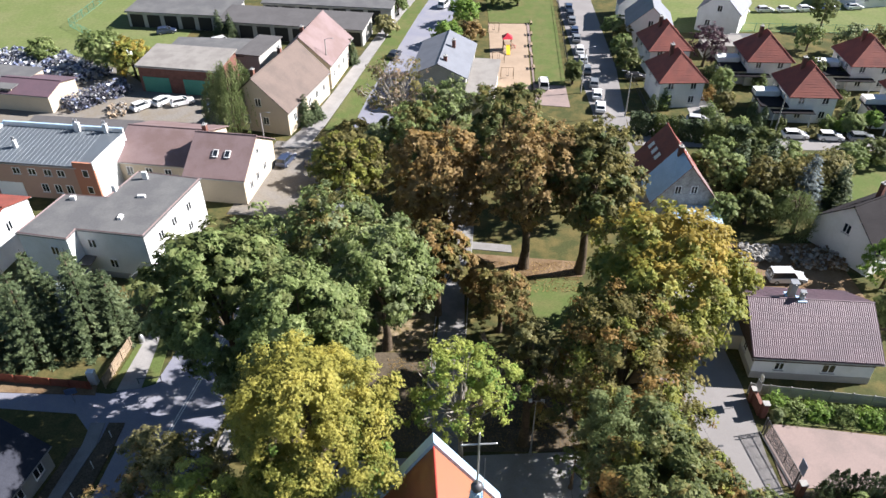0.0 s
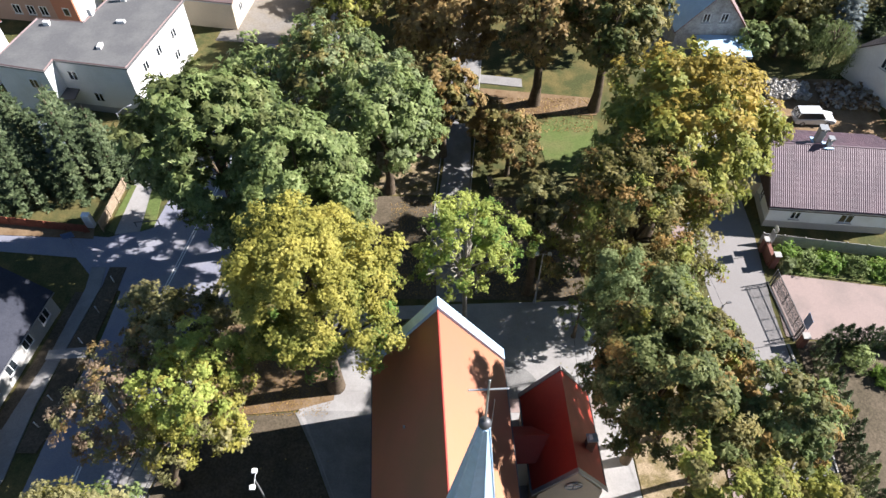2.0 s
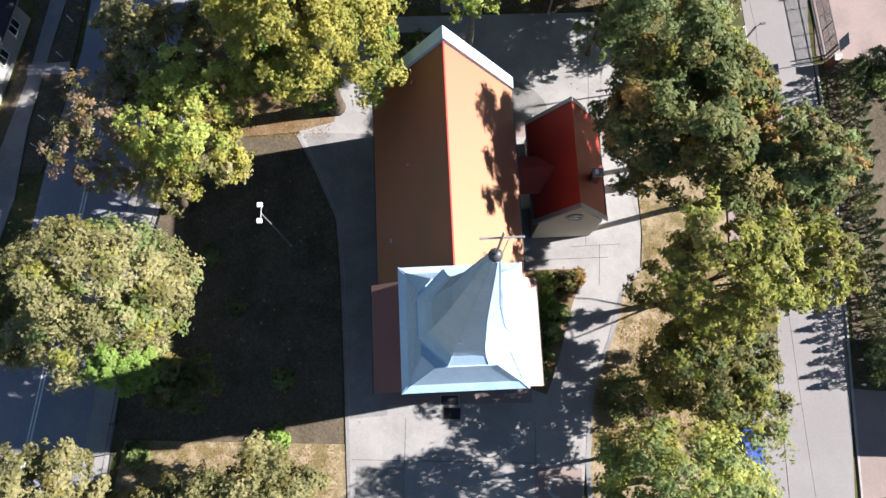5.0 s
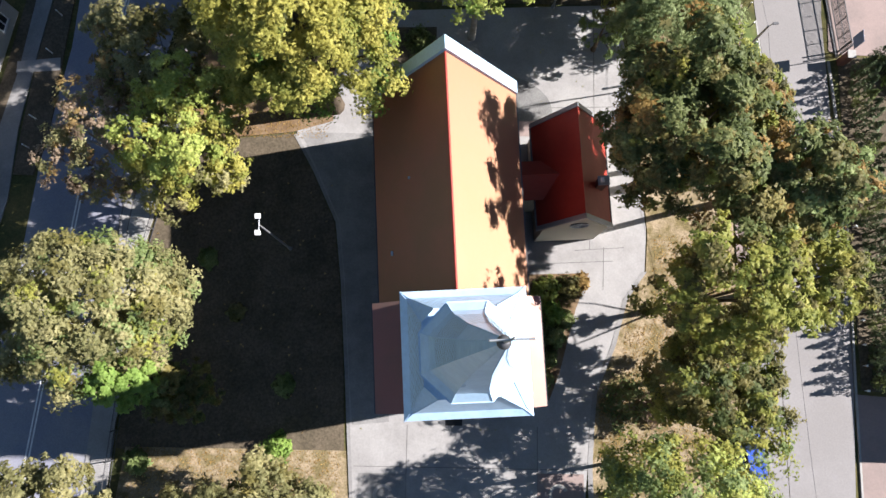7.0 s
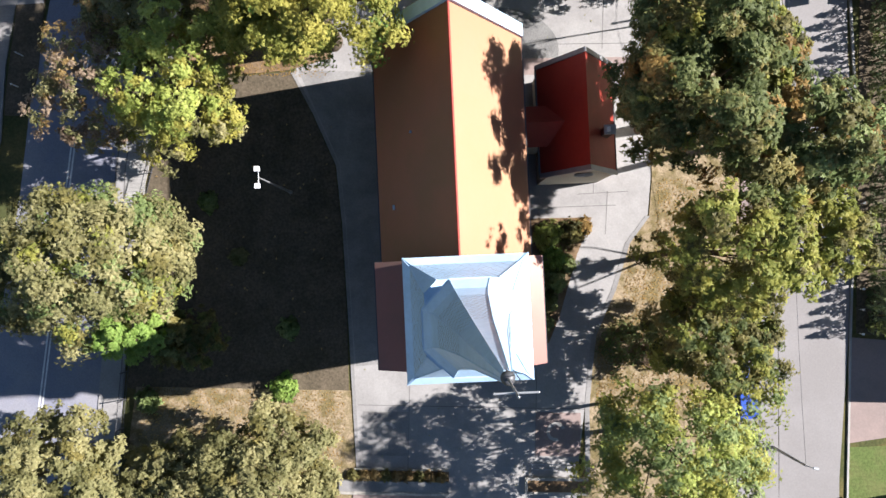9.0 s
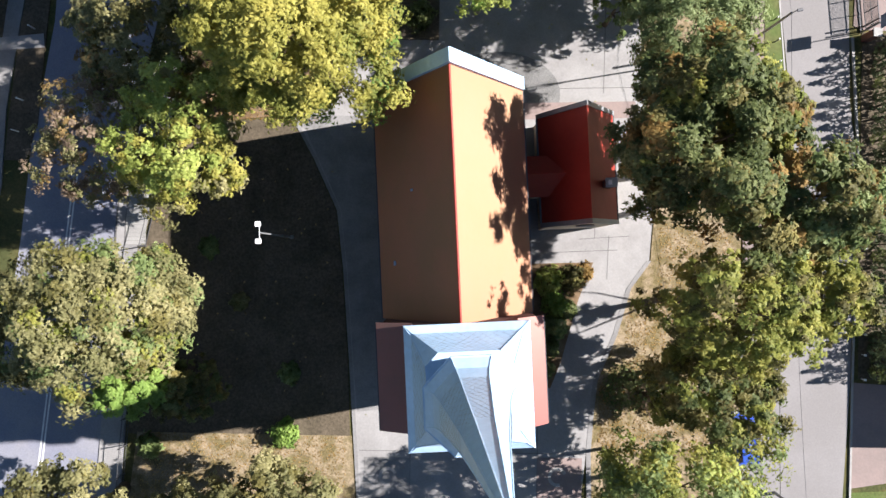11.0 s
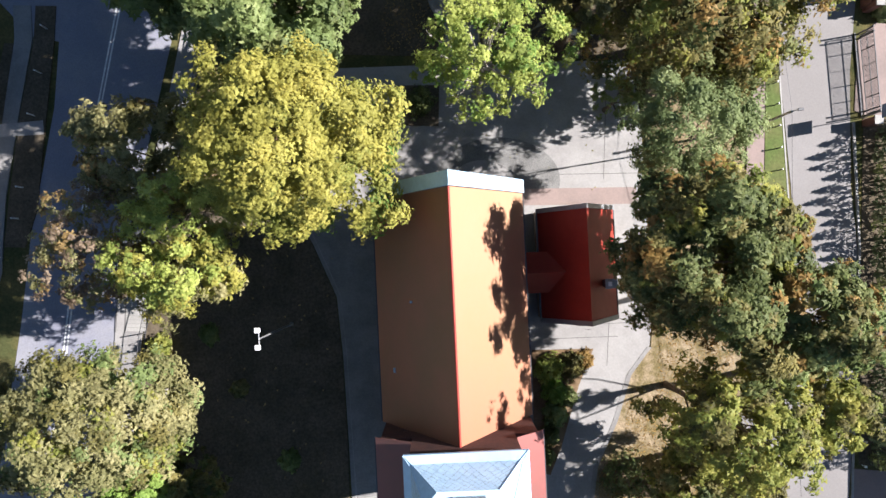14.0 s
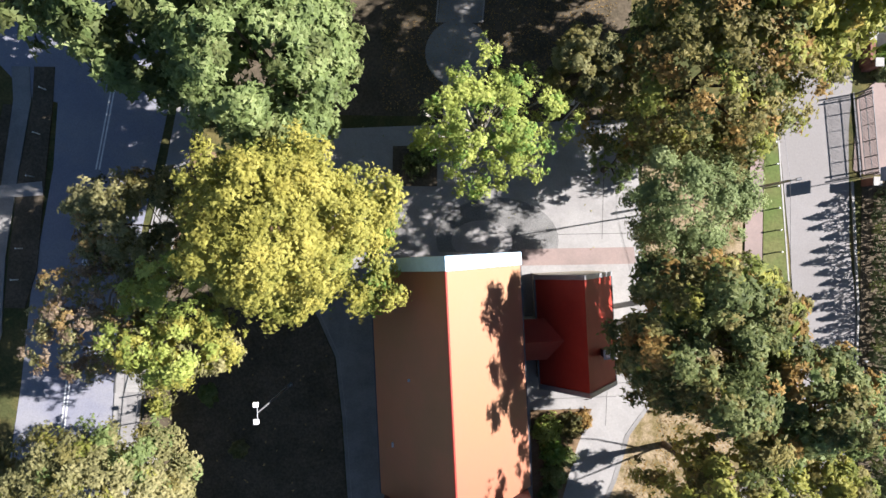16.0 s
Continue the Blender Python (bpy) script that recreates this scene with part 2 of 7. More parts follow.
def prism(bm, pts, z0, z1, m=None):
    """A plan outline raised from z0 to z1."""
    lo = [bm.verts.new((m @ Vector((x, y, z0))) if m else (x, y, z0)) for x, y in pts]
    hi = [bm.verts.new((m @ Vector((x, y, z1))) if m else (x, y, z1)) for x, y in pts]
    n = len(pts)
    bm.faces.new(hi)
    bm.faces.new(lo[::-1])
    for i in range(n):
        bm.faces.new((lo[i], lo[(i + 1) % n], hi[(i + 1) % n], hi[i]))
    return bm


def solid(bm, quads, thick):
    """Sheets given by their corners, thickened straight down."""
    for q in quads:
        up = [bm.verts.new(p) for p in q]
        dn = [bm.verts.new((p[0], p[1], p[2] - thick)) for p in q]
        n = len(q)
        bm.faces.new(up)
        bm.faces.new(dn[::-1])
        for i in range(n):
            bm.faces.new((dn[i], dn[(i + 1) % n], up[(i + 1) % n], up[i]))
    return bm


def tube(bm, a, b, r0, r1=None, seg=8, m=None):
    a, b = Vector(a), Vector(b)
    d = b - a
    q = d.to_track_quat('Z', 'Y').to_matrix().to_4x4()
    mm = Matrix.Translation((a + b) / 2) @ q
    bmesh.ops.create_cone(bm, cap_ends=True, segments=seg, radius1=r0, radius2=r0 if r1 is None else r1, depth=d.length, matrix=(m @ mm) if m else mm)
    return bm


def empty(name, m, label, category, group="", kind=""):
    ob = new(name)
    ob.empty_display_size = 0.3
    ob.matrix_basis = m
    return tagged(ob, label, category, group, kind)


def slab(name, pts, z0, z1, material, label, category="ground"):
    return tagged(part(name, prism(bmesh.new(), pts, z0, z1), material), label, category, kind="structure")


def ribbon(left_right):
    """A closed outline from rows of (x_left, x_right, y)."""
    return [(l, y) for l, r, y in left_right] + [(r, y) for l, r, y in reversed(left_right)]


# ---- ground, roads and paths ----
g = bmesh.new()
bmesh.ops.create_grid(g, x_segments=24, y_segments=24, size=1500, matrix=Matrix.Translation((0, 60, 0)))
tagged(part("ground", g, GRASS), "mown grass and worn earth of the small town", "ground", kind="structure")

# east street
slab("road_east", ribbon([(26.2, 31.0, -60), (26.0, 30.7, 0), (25.8, 31.3, 11), (26.7, 31.6, 28), (26.3, 31.0, 33), (25.3, 30.8, 42), (24.6, 31.4, 51), (24.5, 30.5, 80), (25.2, 31.0, 105), (26.5, 32.2, 115), (26.8, 34.5, 135), (28.0, 36.4, 177), (30, 39, 260)]), -0.05, 0.03, ASPHALT_PALE, "pale worn asphalt of the side street", "road")
slab("parking_strip", [(22.7, -20), (26.25, -20), (25.95, 0), (25.75, 11), (25.9, 15), (22.7, 15)], -0.04, 0.028, ASPHALT_PALE, "pale worn asphalt parking strip under the trees", "road")
slab("verge_east", ribbon([(24.2, 26.2, 30), (24.2, 25.2, 41.5)]), 0, 0.12, GREEN_LAWN, "narrow green grass strip beside the street", "grass")
slab("pavement_east", ribbon([(22.7, 24.15, 20), (22.8, 24.15, 36), (23.4, 24.15, 41.5), (23.0, 24.4, 52)]), 0, 0.1, PAVER_ROSE, "rose concrete pavers of the footway", "pavement")
for name, rows in (("kerb", [(31.05, 31.2, -20), (31.35, 31.5, 11), (31.65, 31.8, 28), (31.0, 31.2, 38)]), ("kerb", [(26.2, 26.32, 30), (25.2, 25.32, 41.5)])):
    slab(name, ribbon(rows), 0, 0.14, KERB, "grey concrete kerb along the street", "kerb")
slab("yard_rose", [(32.0, 38.6), (60, 38.0), (60, 42.0), (42.5, 44.5), (32.8, 45.9), (31.4, 44.4), (31.2, 38.9)], 0, 0.06, PAVER_ROSE, "rose block paving of the gated yard", "pavement")
slab("verge_hedge", [(32.9, 46.1), (42.5, 44.8), (60, 42.3), (60, 46.6), (43.4, 48.2), (32.4, 49.5)], 0, 0.1, GREEN_LAWN, "overgrown green strip below the concrete fence", "grass")
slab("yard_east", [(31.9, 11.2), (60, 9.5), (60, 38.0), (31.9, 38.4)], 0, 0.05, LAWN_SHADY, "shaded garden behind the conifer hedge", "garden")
slab("pad_rose", [(31.4, 10.9), (36.0, 10.6), (36, 3.4), (31.2, 2.6)], 0, 0.07, PAVER_ROSE, "rose paved driveway apron", "pavement")
slab("lawn_east", [(31.3, 2.3), (60, 4.0), (60, -20), (31.2, -20)], 0, 0.05, GREEN_LAWN, "bright green lawn by the driveway", "grass")

# west road
slab("road_west", ribbon([(-37.5, -27.2, -60), (-36.5, -25.6, 0), (-35.6, -25.2, 7), (-33.8, -26.4, 21), (-33.2, -25.6, 28), (-31.6, -23.6, 38), (-31.2, -22.0, 46), (-29.5, -20.5, 56), (-25, -16.2, 75), (-20.5, -11.6, 98), (-14.2, -5.8, 125), (-9.5, -1.0, 148), (-5.4, 3.6, 170), (4, 14, 220)]), -0.05, 0.03, ASPHALT, "dark smooth asphalt of the main road", "road")
slab("road_side", [(-70, 47.2), (-46, 48.0), (-37, 47.2), (-33.5, 43.6), (-30, 43), (-29.5, 52), (-34.5, 49.8), (-46.5, 50.9), (-70, 52)], -0.05, 0.045, ASPHALT, "dark asphalt of a side road", "road")
slab("footway_side", [(-36.0, 49.6), (-46.5, 50.0), (-62, 50.8), (-62, 53.3), (-46, 52.2), (-36.3, 50.9)], 0, 0.1, DIRT, "brown earth footway along the fence", "pavement")
slab("footway_west", ribbon([(-40.4, -37.6, 14), (-38.4, -35.4, 25), (-37.0, -35.2, 31), (-35.6, -34.4, 37), (-34.8, -33.4, 43.4), (-35.0, -33.6, 46)]), 0, 0.11, PAVER_GREY, "grey concrete footway by the houses", "pavement")
slab("verge_west", ribbon([(-35.2, -33.6, 27), (-35.0, -32.7, 30), (-34.3, -32.2, 37), (-33.3, -31.7, 43), (-33.2, -31.6, 46)]), 0, 0.13, LAWN_SHADY, "shaded grass verge between footway and road", "grass")
slab("verge_houses", ribbon([(-38.2, -37.2, 29), (-36.8, -35.7, 36), (-35.6, -34.9, 43)]), 0, 0.12, LAWN_SHADY, "narrow grass strip under the house wall", "grass")
slab("crossing_slab", [(-35.9, 35.6), (-32.3, 35.9), (-32.4, 37.0), (-35.9, 36.6)], 0.11, 0.145, PAVER, "pale paved crossing of the verge", "pavement")
footway = slab("footway_road", ribbon([(-28.0, -25.5, -10), (-27.2, -25.4, 5), (-26.4, -24.3, 20.5), (-26.3, -23.6, 24), (-25.4, -22.9, 27), (-22.8, -21.0, 38), (-21.2, -19.4, 47)]), 0, 0.11, PAVER, "pale paved footway beside the churchyard fence", "pavement")
slab("path_north_west", [(-34.0, 50.2), (-31.6, 50.6), (-31.4, 54), (-32.4, 60), (-30, 75), (-31.2, 75), (-33.9, 58)], 0, 0.1, PAVER, "pale concrete path between grass strips", "pavement")
slab("lawn_path_side", [(-31.5, 50.6), (-30.2, 51.2), (-30.6, 57), (-31.9, 58)], 0, 0.12, GREEN_LAWN, "sunlit grass by the path", "grass")
slab("lawn_fence_side", [(-34.9, 50.7), (-34.05, 50.4), (-33.6, 57), (-34.2, 57)], 0, 0.12, GREEN_LAWN, "sunlit grass along the plank fence", "grass")
slab("yard_houses", [(-30.5, 83.0), (-18.5, 82.0), (-18.2, 104), (-27.5, 104.5)], 0, 0.05, YARD, "dusty paved yard in front of the houses", "yard")
slab("pavement_far", ribbon([(-26.6, -22.1, 102), (-23.4, -20.2, 110), (-20.5, -17.6, 123), (-17.1, -14.6, 140), (-11.9, -9.6, 166), (-7.8, -5.4, 182)]), 0, 0.12, PAVER, "pale footway running beside the far houses", "pavement")
slab("lawn_far_verge", ribbon([(-20.2, -15.6, 108), (-17.5, -13.6, 123), (-14.5, -10.5, 140), (-9.5, -5.8, 166), (-5.3, -2.4, 182)]), 0, 0.09, GREEN_LAWN, "mown green verge beside the road", "grass")
slab("yard_scrap", [(-100, 108), (-37, 104.5), (-36, 122), (-56, 126), (-64, 134), (-80, 143), (-100, 143)], 0, 0.04, YARD, "dusty yard with scrap heaps and parked cars", "yard")
slab("field", [(-160, 143.5), (-80, 143.5), (-64, 134.5), (-56, 127), (-56, 156), (-74, 178), (-70, 300), (-200, 300)], 0, 0.05, FIELD, "bright green meadow behind the sheds", "grass")
slab("field_far", [(52, 154.5), (160, 154.5), (200, 300), (52, 300)], 0, 0.05, FIELD, "bright green meadow beyond the houses", "grass")
slab("playground", [(9.2, 126), (16.6, 124.5), (18.9, 160), (10.4, 160)], 0, 0.06, SAND, "sandy playground surface", "playground")
slab("playground_path", [(16.7, 118), (22.8, 117), (23.2, 126), (17.5, 127.0), (19.6, 160), (19.0, 160)], 0, 0.08, PAVER_ROSE, "rose paved path and parking by the playground", "pavement")
slab("lawn_playground", [(17.7, 127.2), (23.3, 126.2), (27.0, 177), (10.6, 177), (10.5, 160.2), (19.8, 160.2)], 0, 0.07, GREEN_LAWN, "sunlit playground lawn", "grass")
slab("road_gardens", [(31.5, 103.0), (54, 101.5), (90, 100.5), (90, 104.0), (54, 105.4), (46, 108.2), (32, 113.5)], 0, 0.04, ASPHALT_PALE, "pale lane in front of the villas", "road")
slab("garden_lawn", [(50, 74), (90, 78), (90, 98), (56, 98)], 0, 0.05, GREEN_LAWN, "bright green garden lawn", "grass")
slab("rubble_yard", [(33, 63.2), (51, 62.5), (51, 76), (36, 76)], 0, 0.05, DIRT, "earthy yard with piles of stone", "yard")
slab("villa_yard", [(36, 112), (90, 107), (90, 150), (36, 150)], 0, 0.03, GRASS, "villa gardens with grass and paving", "garden")
slab("villa_terrace", [(43.5, 113.5), (48.5, 113.0), (49, 122), (44, 123)], 0, 0.09, PAVER, "pale paved terrace beside the villa", "pavement")

# churchyard
slab("court", [(-12.6, 30.8), (-11.2, 41.4), (-4.0, 41.8), (13.4, 42.6), (14.4, 38.3), (15.0, 30.7), (15.6, 23.3), (15.4, 20.2), (13.8, 18.0), (12.8, 14.4), (11.3, 10.8), (11.0, 8.2), (10.7, 5.1), (10.2, -0.4), (10.4, -4), (-7.6, -4), (-6.8, -0.1), (-7.3, 6.5), (-7.7, 11.8), (-8.3, 18.9), (-8.9, 23.7), (-10.8, 27.7)], 0, 0.08, PAVER, "pale concrete block paving round the church", "pavement")
slab("path_strip_west", [(-8.2, 18.9), (-7.6, 11.8), (-7.2, 7.9), (-4.4, 8.2), (-4.8, 16), (-5.9, 31), (-12.2, 31), (-10.7, 27.7), (-8.8, 23.7)], 0.08, 0.095, PAVER_GREY, "grey paving strip along the nave wall", "pavement")
for i in range(2):
    rows = [(-12.75, 30.8), (-10.95, 27.6), (-9.05, 23.6), (-8.45, 18.9), (-7.85, 11.8), (-7.45, 6.5), (-6.95, -0.1)]
    if i:
        rows = [(11.15, -0.4), (11.0, 5.1), (11.2, 8.2), (11.45, 10.7), (12.95, 14.3), (13.95, 17.9), (15.5, 20.1)]
    w0, w1 = (0.3, 0.07) if i else (0.07, 0.2)
    out = [(x - w0, y) for x, y in rows] + [(x + w1, y) for x, y in reversed(rows)]
    slab("kerb", out, 0, 0.1, PAVER_GREY, "thin concrete edging of the churchyard paving", "kerb")
# Ends with the church shadow near y 6, whose shade is in the colour.
slab("lawn_west", [(-25.0, 5.9), (-7.6, 3), (-8.0, 11.8), (-8.6, 18.9), (-9.2, 23.6), (-11.1, 27.6), (-12.9, 30.9), (-21.9, 29.9), (-22.8, 27), (-24.1, 20.5)], 0, 0.07, LAWN_SHADY, "worn churchyard lawn with fallen leaves, toned dark for the church shadow", "grass")
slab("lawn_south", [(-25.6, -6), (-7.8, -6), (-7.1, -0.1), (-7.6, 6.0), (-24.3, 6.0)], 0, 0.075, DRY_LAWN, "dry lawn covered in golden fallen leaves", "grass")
slab("dirt_north_west", [(-22, 30), (-13.0, 31.0), (-9.7, 32), (-9.4, 38), (-22, 40)], 0, 0.085, DIRT, "bare earth with brown leaves under a tree", "ground")
slab("path_link", [(-9.7, 32.9), (-7.4, 32.9), (-7.6, 41), (-9.7, 41)], 0.08, 0.1, PAVER, "pale paved path beside the nave", "pavement")
slab("lawn_east_side", [(15.7, 23.2), (15.5, 20.1), (13.9, 17.9), (12.9, 14.3), (11.4, 10.7), (11.1, 8.1), (10.9, 5), (10.5, -4), (22.5, -4), (22.6, 36), (15, 42), (14.6, 38.3), (15.2, 30.7)], 0, 0.07, DRY_LAWN, "dry grass and brown leaves under the trees", "grass")
slab("planting_bed", [(6.2, 19.7), (11.0, 19.9), (9.9, 17.0), (8.6, 12.1), (7.8, 10.0), (6.6, 10.4)], 0.08, 0.2, DIRT, "planted bed of dark earth beside the path", "flowerbed")
slab("flowerbed", [(-4.9, 37.1), (-1.4, 37.1), (-1.4, 40.3), (-4.9, 40.2)], 0.08, 0.2, LAWN_SHADY, "shaded flowerbed with kerb", "flowerbed")
disc = [(3.4 + 4.8 * math.cos(a), 33.0 + 3.3 * math.sin(a)) for a in [i * math.tau / 40 for i in range(40)] if 33.0 + 3.3 * math.sin(a) > 31.9]
slab("sett_disc", disc, 0.08, 0.098, COBBLE, "half-round carpet of grey setts", "pavement")
ring = [(2.2 + 2.4 * math.cos(a), 32.9 + 1.6 * math.sin(a)) for a in [i * math.tau / 32 for i in range(32)] if 32.9 + 1.6 * math.sin(a) > 31.95]
slab("sett_centre", ring, 0.098, 0.112, PAVER, "pale paved half-round before the gable", "pavement")
slab("rose_band", [(5.3, 31.0), (14.3, 31.3), (14.1, 32.6), (5.3, 32.3)], 0.08, 0.1, PAVER_ROSE, "rose paving band beside the vestry", "pavement")
slab("floor_grate", [(-0.1, 8.0), (1.18, 8.0), (1.18, 8.85), (-0.1, 8.85)], 0.08, 0.1, BLACK, "dark rubber mat before the church door", "doormat")
slab("door_apron", [(-4.9, 8.95), (6.7, 9.35), (6.6, 10.8), (-4.9, 10.3)], 0.08, 0.13, PAVER_ROSE, "rose-brown paved step before the tower", "step")
slab("mat_frame", [(-0.4, 8.98), (1.1, 9.03), (1.07, 9.88), (-0.43, 9.83)], 0.13, 0.142, KERB, "pale frame of the sunk door mat", "doormat")
slab("door_mat", [(-0.32, 9.06), (1.02, 9.1), (0.99, 9.8), (-0.35, 9.76)], 0.142, 0.148, BLACK, "dark sunk door mat", "doormat")
slab("paving_panel", [(6.9, 1.2), (10.4, 1.2), (10.4, 4.6), (6.9, 4.6)], 0.08, 0.094, PAVER_ROSE, "inset panel of rose pavers", "pavement")
slab("paving_panel", [(-6.6, 1.0), (-3.0, 1.0), (-3.0, 4.4), (-6.6, 4.4)], 0.08, 0.094, PAVER_GREY, "inset panel of grey pavers", "pavement")
for cx, cy in ((8.5, 3.1), (-4.7, 2.9)):
    arc = [(cx + r * math.cos(a), cy + r * math.sin(a)) for r, q in ((0.75, 1), (0.5, -1)) for a in [0.4 + 4.6 * (k if q > 0 else 14 - k) / 14 for k in range(15)]]
    slab("paving_motif", arc, 0.094, 0.1, KERB, "pale curved motif in the inset paving", "pavement")
JOINT = mat("dark_paving_joint", (0.14, 0.135, 0.13), 0.95, 0.2, 8, 1.0, 0.1)
bm = bmesh.new()
for x0, y0, x1, y1 in ((-3.0, -0.1, -3.0, 8.0), (6.9, 0.9, 6.9, 8.0), (11.6, 33.2, 11.7, 41.8), (11.1, 21.8, 11.0, 30.6), (12.2, 22.0, 12.1, 18.6), (7.6, 20.6, 12.9, 20.9), (5.4, 33.4, 14.2, 33.7), (-3.0, 4.9, 6.9, 4.9), (-7.0, 4.9, -3.0, 4.9), (6.9, 4.9, 10.8, 4.9), (9.9, 21.7, 13.8, 22.0)):
    dx, dy = (0.025, 0.0) if abs(y1 - y0) > abs(x1 - x0) else (0.0, 0.025)
    prism(bm, [(x0 - dx, y0 - dy), (x1 + dx if dy else x0 + dx, y1 - dy if dy else y0), (x1 + dx, y1 + dy), (x0 - dx if dy else x1 - dx, y0 + dy if dy else y1)], 0.081, 0.0865)
tagged(part("paving_joints", bm, JOINT), "dark joints between the poured paving strips", "pavement", kind="structure")
for off, w in ((0.0, 0.11), (0.72, 0.08)):
    rows = [(-26.42, 20.5), (-26.38, 22.6), (-26.1, 25.2), (-25.6, 27.2)]
    slab("gutter_line", [(x + off, y) for x, y in rows] + [(x + off + w, y) for x, y in reversed(rows)], 0.1, 0.118, JOINT, "dark joint along the footway", "pavement")

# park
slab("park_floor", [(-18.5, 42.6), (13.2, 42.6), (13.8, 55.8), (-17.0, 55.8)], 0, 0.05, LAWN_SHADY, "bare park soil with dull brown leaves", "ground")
slab("park_path", ribbon([(-1.6, 2.0, 50), (-0.5, 2.5, 60), (-0.4, 2.6, 66), (0.2, 3.5, 73), (0.6, 4.2, 80), (1.0, 4.6, 96)]), 0, 0.09, PAVER_GREY, "grey paved park path", "pavement")
for dx in (-0.12, 3.05):
    slab("kerb", [(-1.6 + dx * 1.14, 50), (-1.48 + dx * 1.14, 50), (0.72 + dx * 1.15, 80), (0.6 + dx * 1.15, 80)], 0, 0.13, KERB, "pale edging of the park path", "kerb")
slab("path_circle", [(0.1 + 2.6 * math.cos(i * math.tau / 36), 47.6 + 2.6 * math.sin(i * math.tau / 36)) for i in range(36)], 0, 0.095, PAVER_GREY, "round paved place on the park path", "pavement")
slab("path_throat", [(-1.0, 42.3), (1.6, 42.4), (1.5, 46), (-1.1, 46)], 0, 0.088, PAVER_GREY, "short paved link to the round place", "pavement")
slab("park_cross_path", [(-3, 74.6), (0.4, 74.6), (3.6, 74.8), (9, 74.0), (9, 75.6), (3.8, 76.4), (0.6, 76.4), (-3, 76.2)], 0, 0.085, PAVER_GREY, "grey paved cross path through the park", "pavement")
slab("park_lawn", [(11.0, 60), (15.8, 58), (17.5, 68), (12, 69), (10.2, 66)], 0, 0.06, GREEN_LAWN, "sunlit clearing of dry green grass", "grass")
slab("park_lawn_west", [(-8.0, 56), (-1.5, 56), (-0.9, 62.5), (-8, 62.5)], 0, 0.06, DRY_LAWN, "sunlit grass with leaves beside the path", "grass")
slab("park_earth", [(3.9, 69), (17.5, 69), (18.0, 72), (3.8, 73.8)], 0, 0.062, DIRT, "reddish earth with fallen leaves under the trees", "ground")

# road markings
for y0, y1, x0, x1 in ((-10, 26, -33.1, -29.65), (30, 37, -29.1, -28.25), (38, 62, -28.1, -24.0)):
    for d in (-0.13, 0.13):
        slab("road_line", [(x0 + d - 0.06, y0), (x0 + d + 0.06, y0), (x1 + d + 0.06, y1), (x1 + d - 0.06, y1)], 0.031, 0.036, PAINT, "white double centre line", "road marking")


# ---- the church ----
CH = Matrix.Translation((-0.2, 24.0, 0)) @ Matrix.Rotation(radians(3.7), 4, 'Z')
church = empty("church", CH, "brick church with a red sheet roof and grey zinc spire", "church")
bm = bmesh.new()
prism(bm, [(-4.5, -7.7), (4.5, -7.7), (4.5, 7.35), (-4.5, 7.35)], 0, 8.9)
gab = [(-4.5, 8.9), (4.5, 8.9), (0, 15.9)]
for v0, v1 in ((6.95, 7.35), (-7.7, -7.3)):
    a = [bm.verts.new((u, v0, z)) for u, z in gab]
    b = [bm.verts.new((u, v1, z)) for u, z in gab]
    bm.faces.new(a), bm.faces.new(b[::-1])
    for i in range(3):
        bm.faces.new((a[i], a[(i + 1) % 3], b[(i + 1) % 3], b[i]))
part("nave_wall", bm, BRICK, church)
for s in (-1, 1):
    v0, v1 = -7.75, 6.95
    part("roof_slope", solid(bmesh.new(), [[(0, v0, 16.1), (s * 4.95, v0, 8.7), (s * 4.95, v1, 8.7), (0, v1, 16.1)][::s]], 0.12), ROOF_RED, church, "smooth red metal roof slope")
    bm = bmesh.new()
    box(bm, s * 4.95 - 0.09, s * 4.95 + 0.09, -7.75, 6.95, 8.45, 8.6)
    part("gutter", bm, STEEL, church, "dark metal gutter")
    bm = bmesh.new()
    tube(bm, (s * 4.75, -7.3, 8.4), (s * 4.62, -7.3, 0.1), 0.06)
    part("downpipe", bm, STEEL, church)
    # raised gable coping
    q = [(0, 6.9, 16.55), (s * 5.05, 6.9, 8.95), (s * 5.05, 7.75, 8.95), (0, 7.75, 16.55)]
    part("gable_coping", solid(bmesh.new(), [q[::s]], 0.5), ZINC, church, "grey zinc coping of the gable")
    bm = bmesh.new()
    for i in range(4):
        w = -5.2 + i * 3.5
        prism(bm, [(s * 4.5, w - 0.4), (s * 5.25, w - 0.4), (s * 5.25, w + 0.4), (s * 4.5, w + 0.4)][::s], 0, 6.2)
    part("buttress", bm, BRICK, church)
    for i in range(3):
        w = -3.45 + i * 3.5
        bm = bmesh.new()
        box(bm, s * 4.5 - 0.04, s * 4.5 + 0.04, w - 0.55, w + 0.55, 2.8, 6.8)
        win = part("window", bm, GLASS, church)
        bm = bmesh.new()
        for d in (-0.55, 0, 0.55):
            box(bm, s * 4.5 - 0.07, s * 4.5 + 0.07, w + d - 0.04, w + d + 0.04, 2.8, 6.8)
        part("mullion", bm, TRIM, win)
bm = bmesh.new()
tube(bm, (0, -7.75, 16.06), (0, 6.9, 16.06), 0.08, seg=10)
part("ridge_cap", bm, ROOF_DEEP, church, "narrow dark red ridge cap")

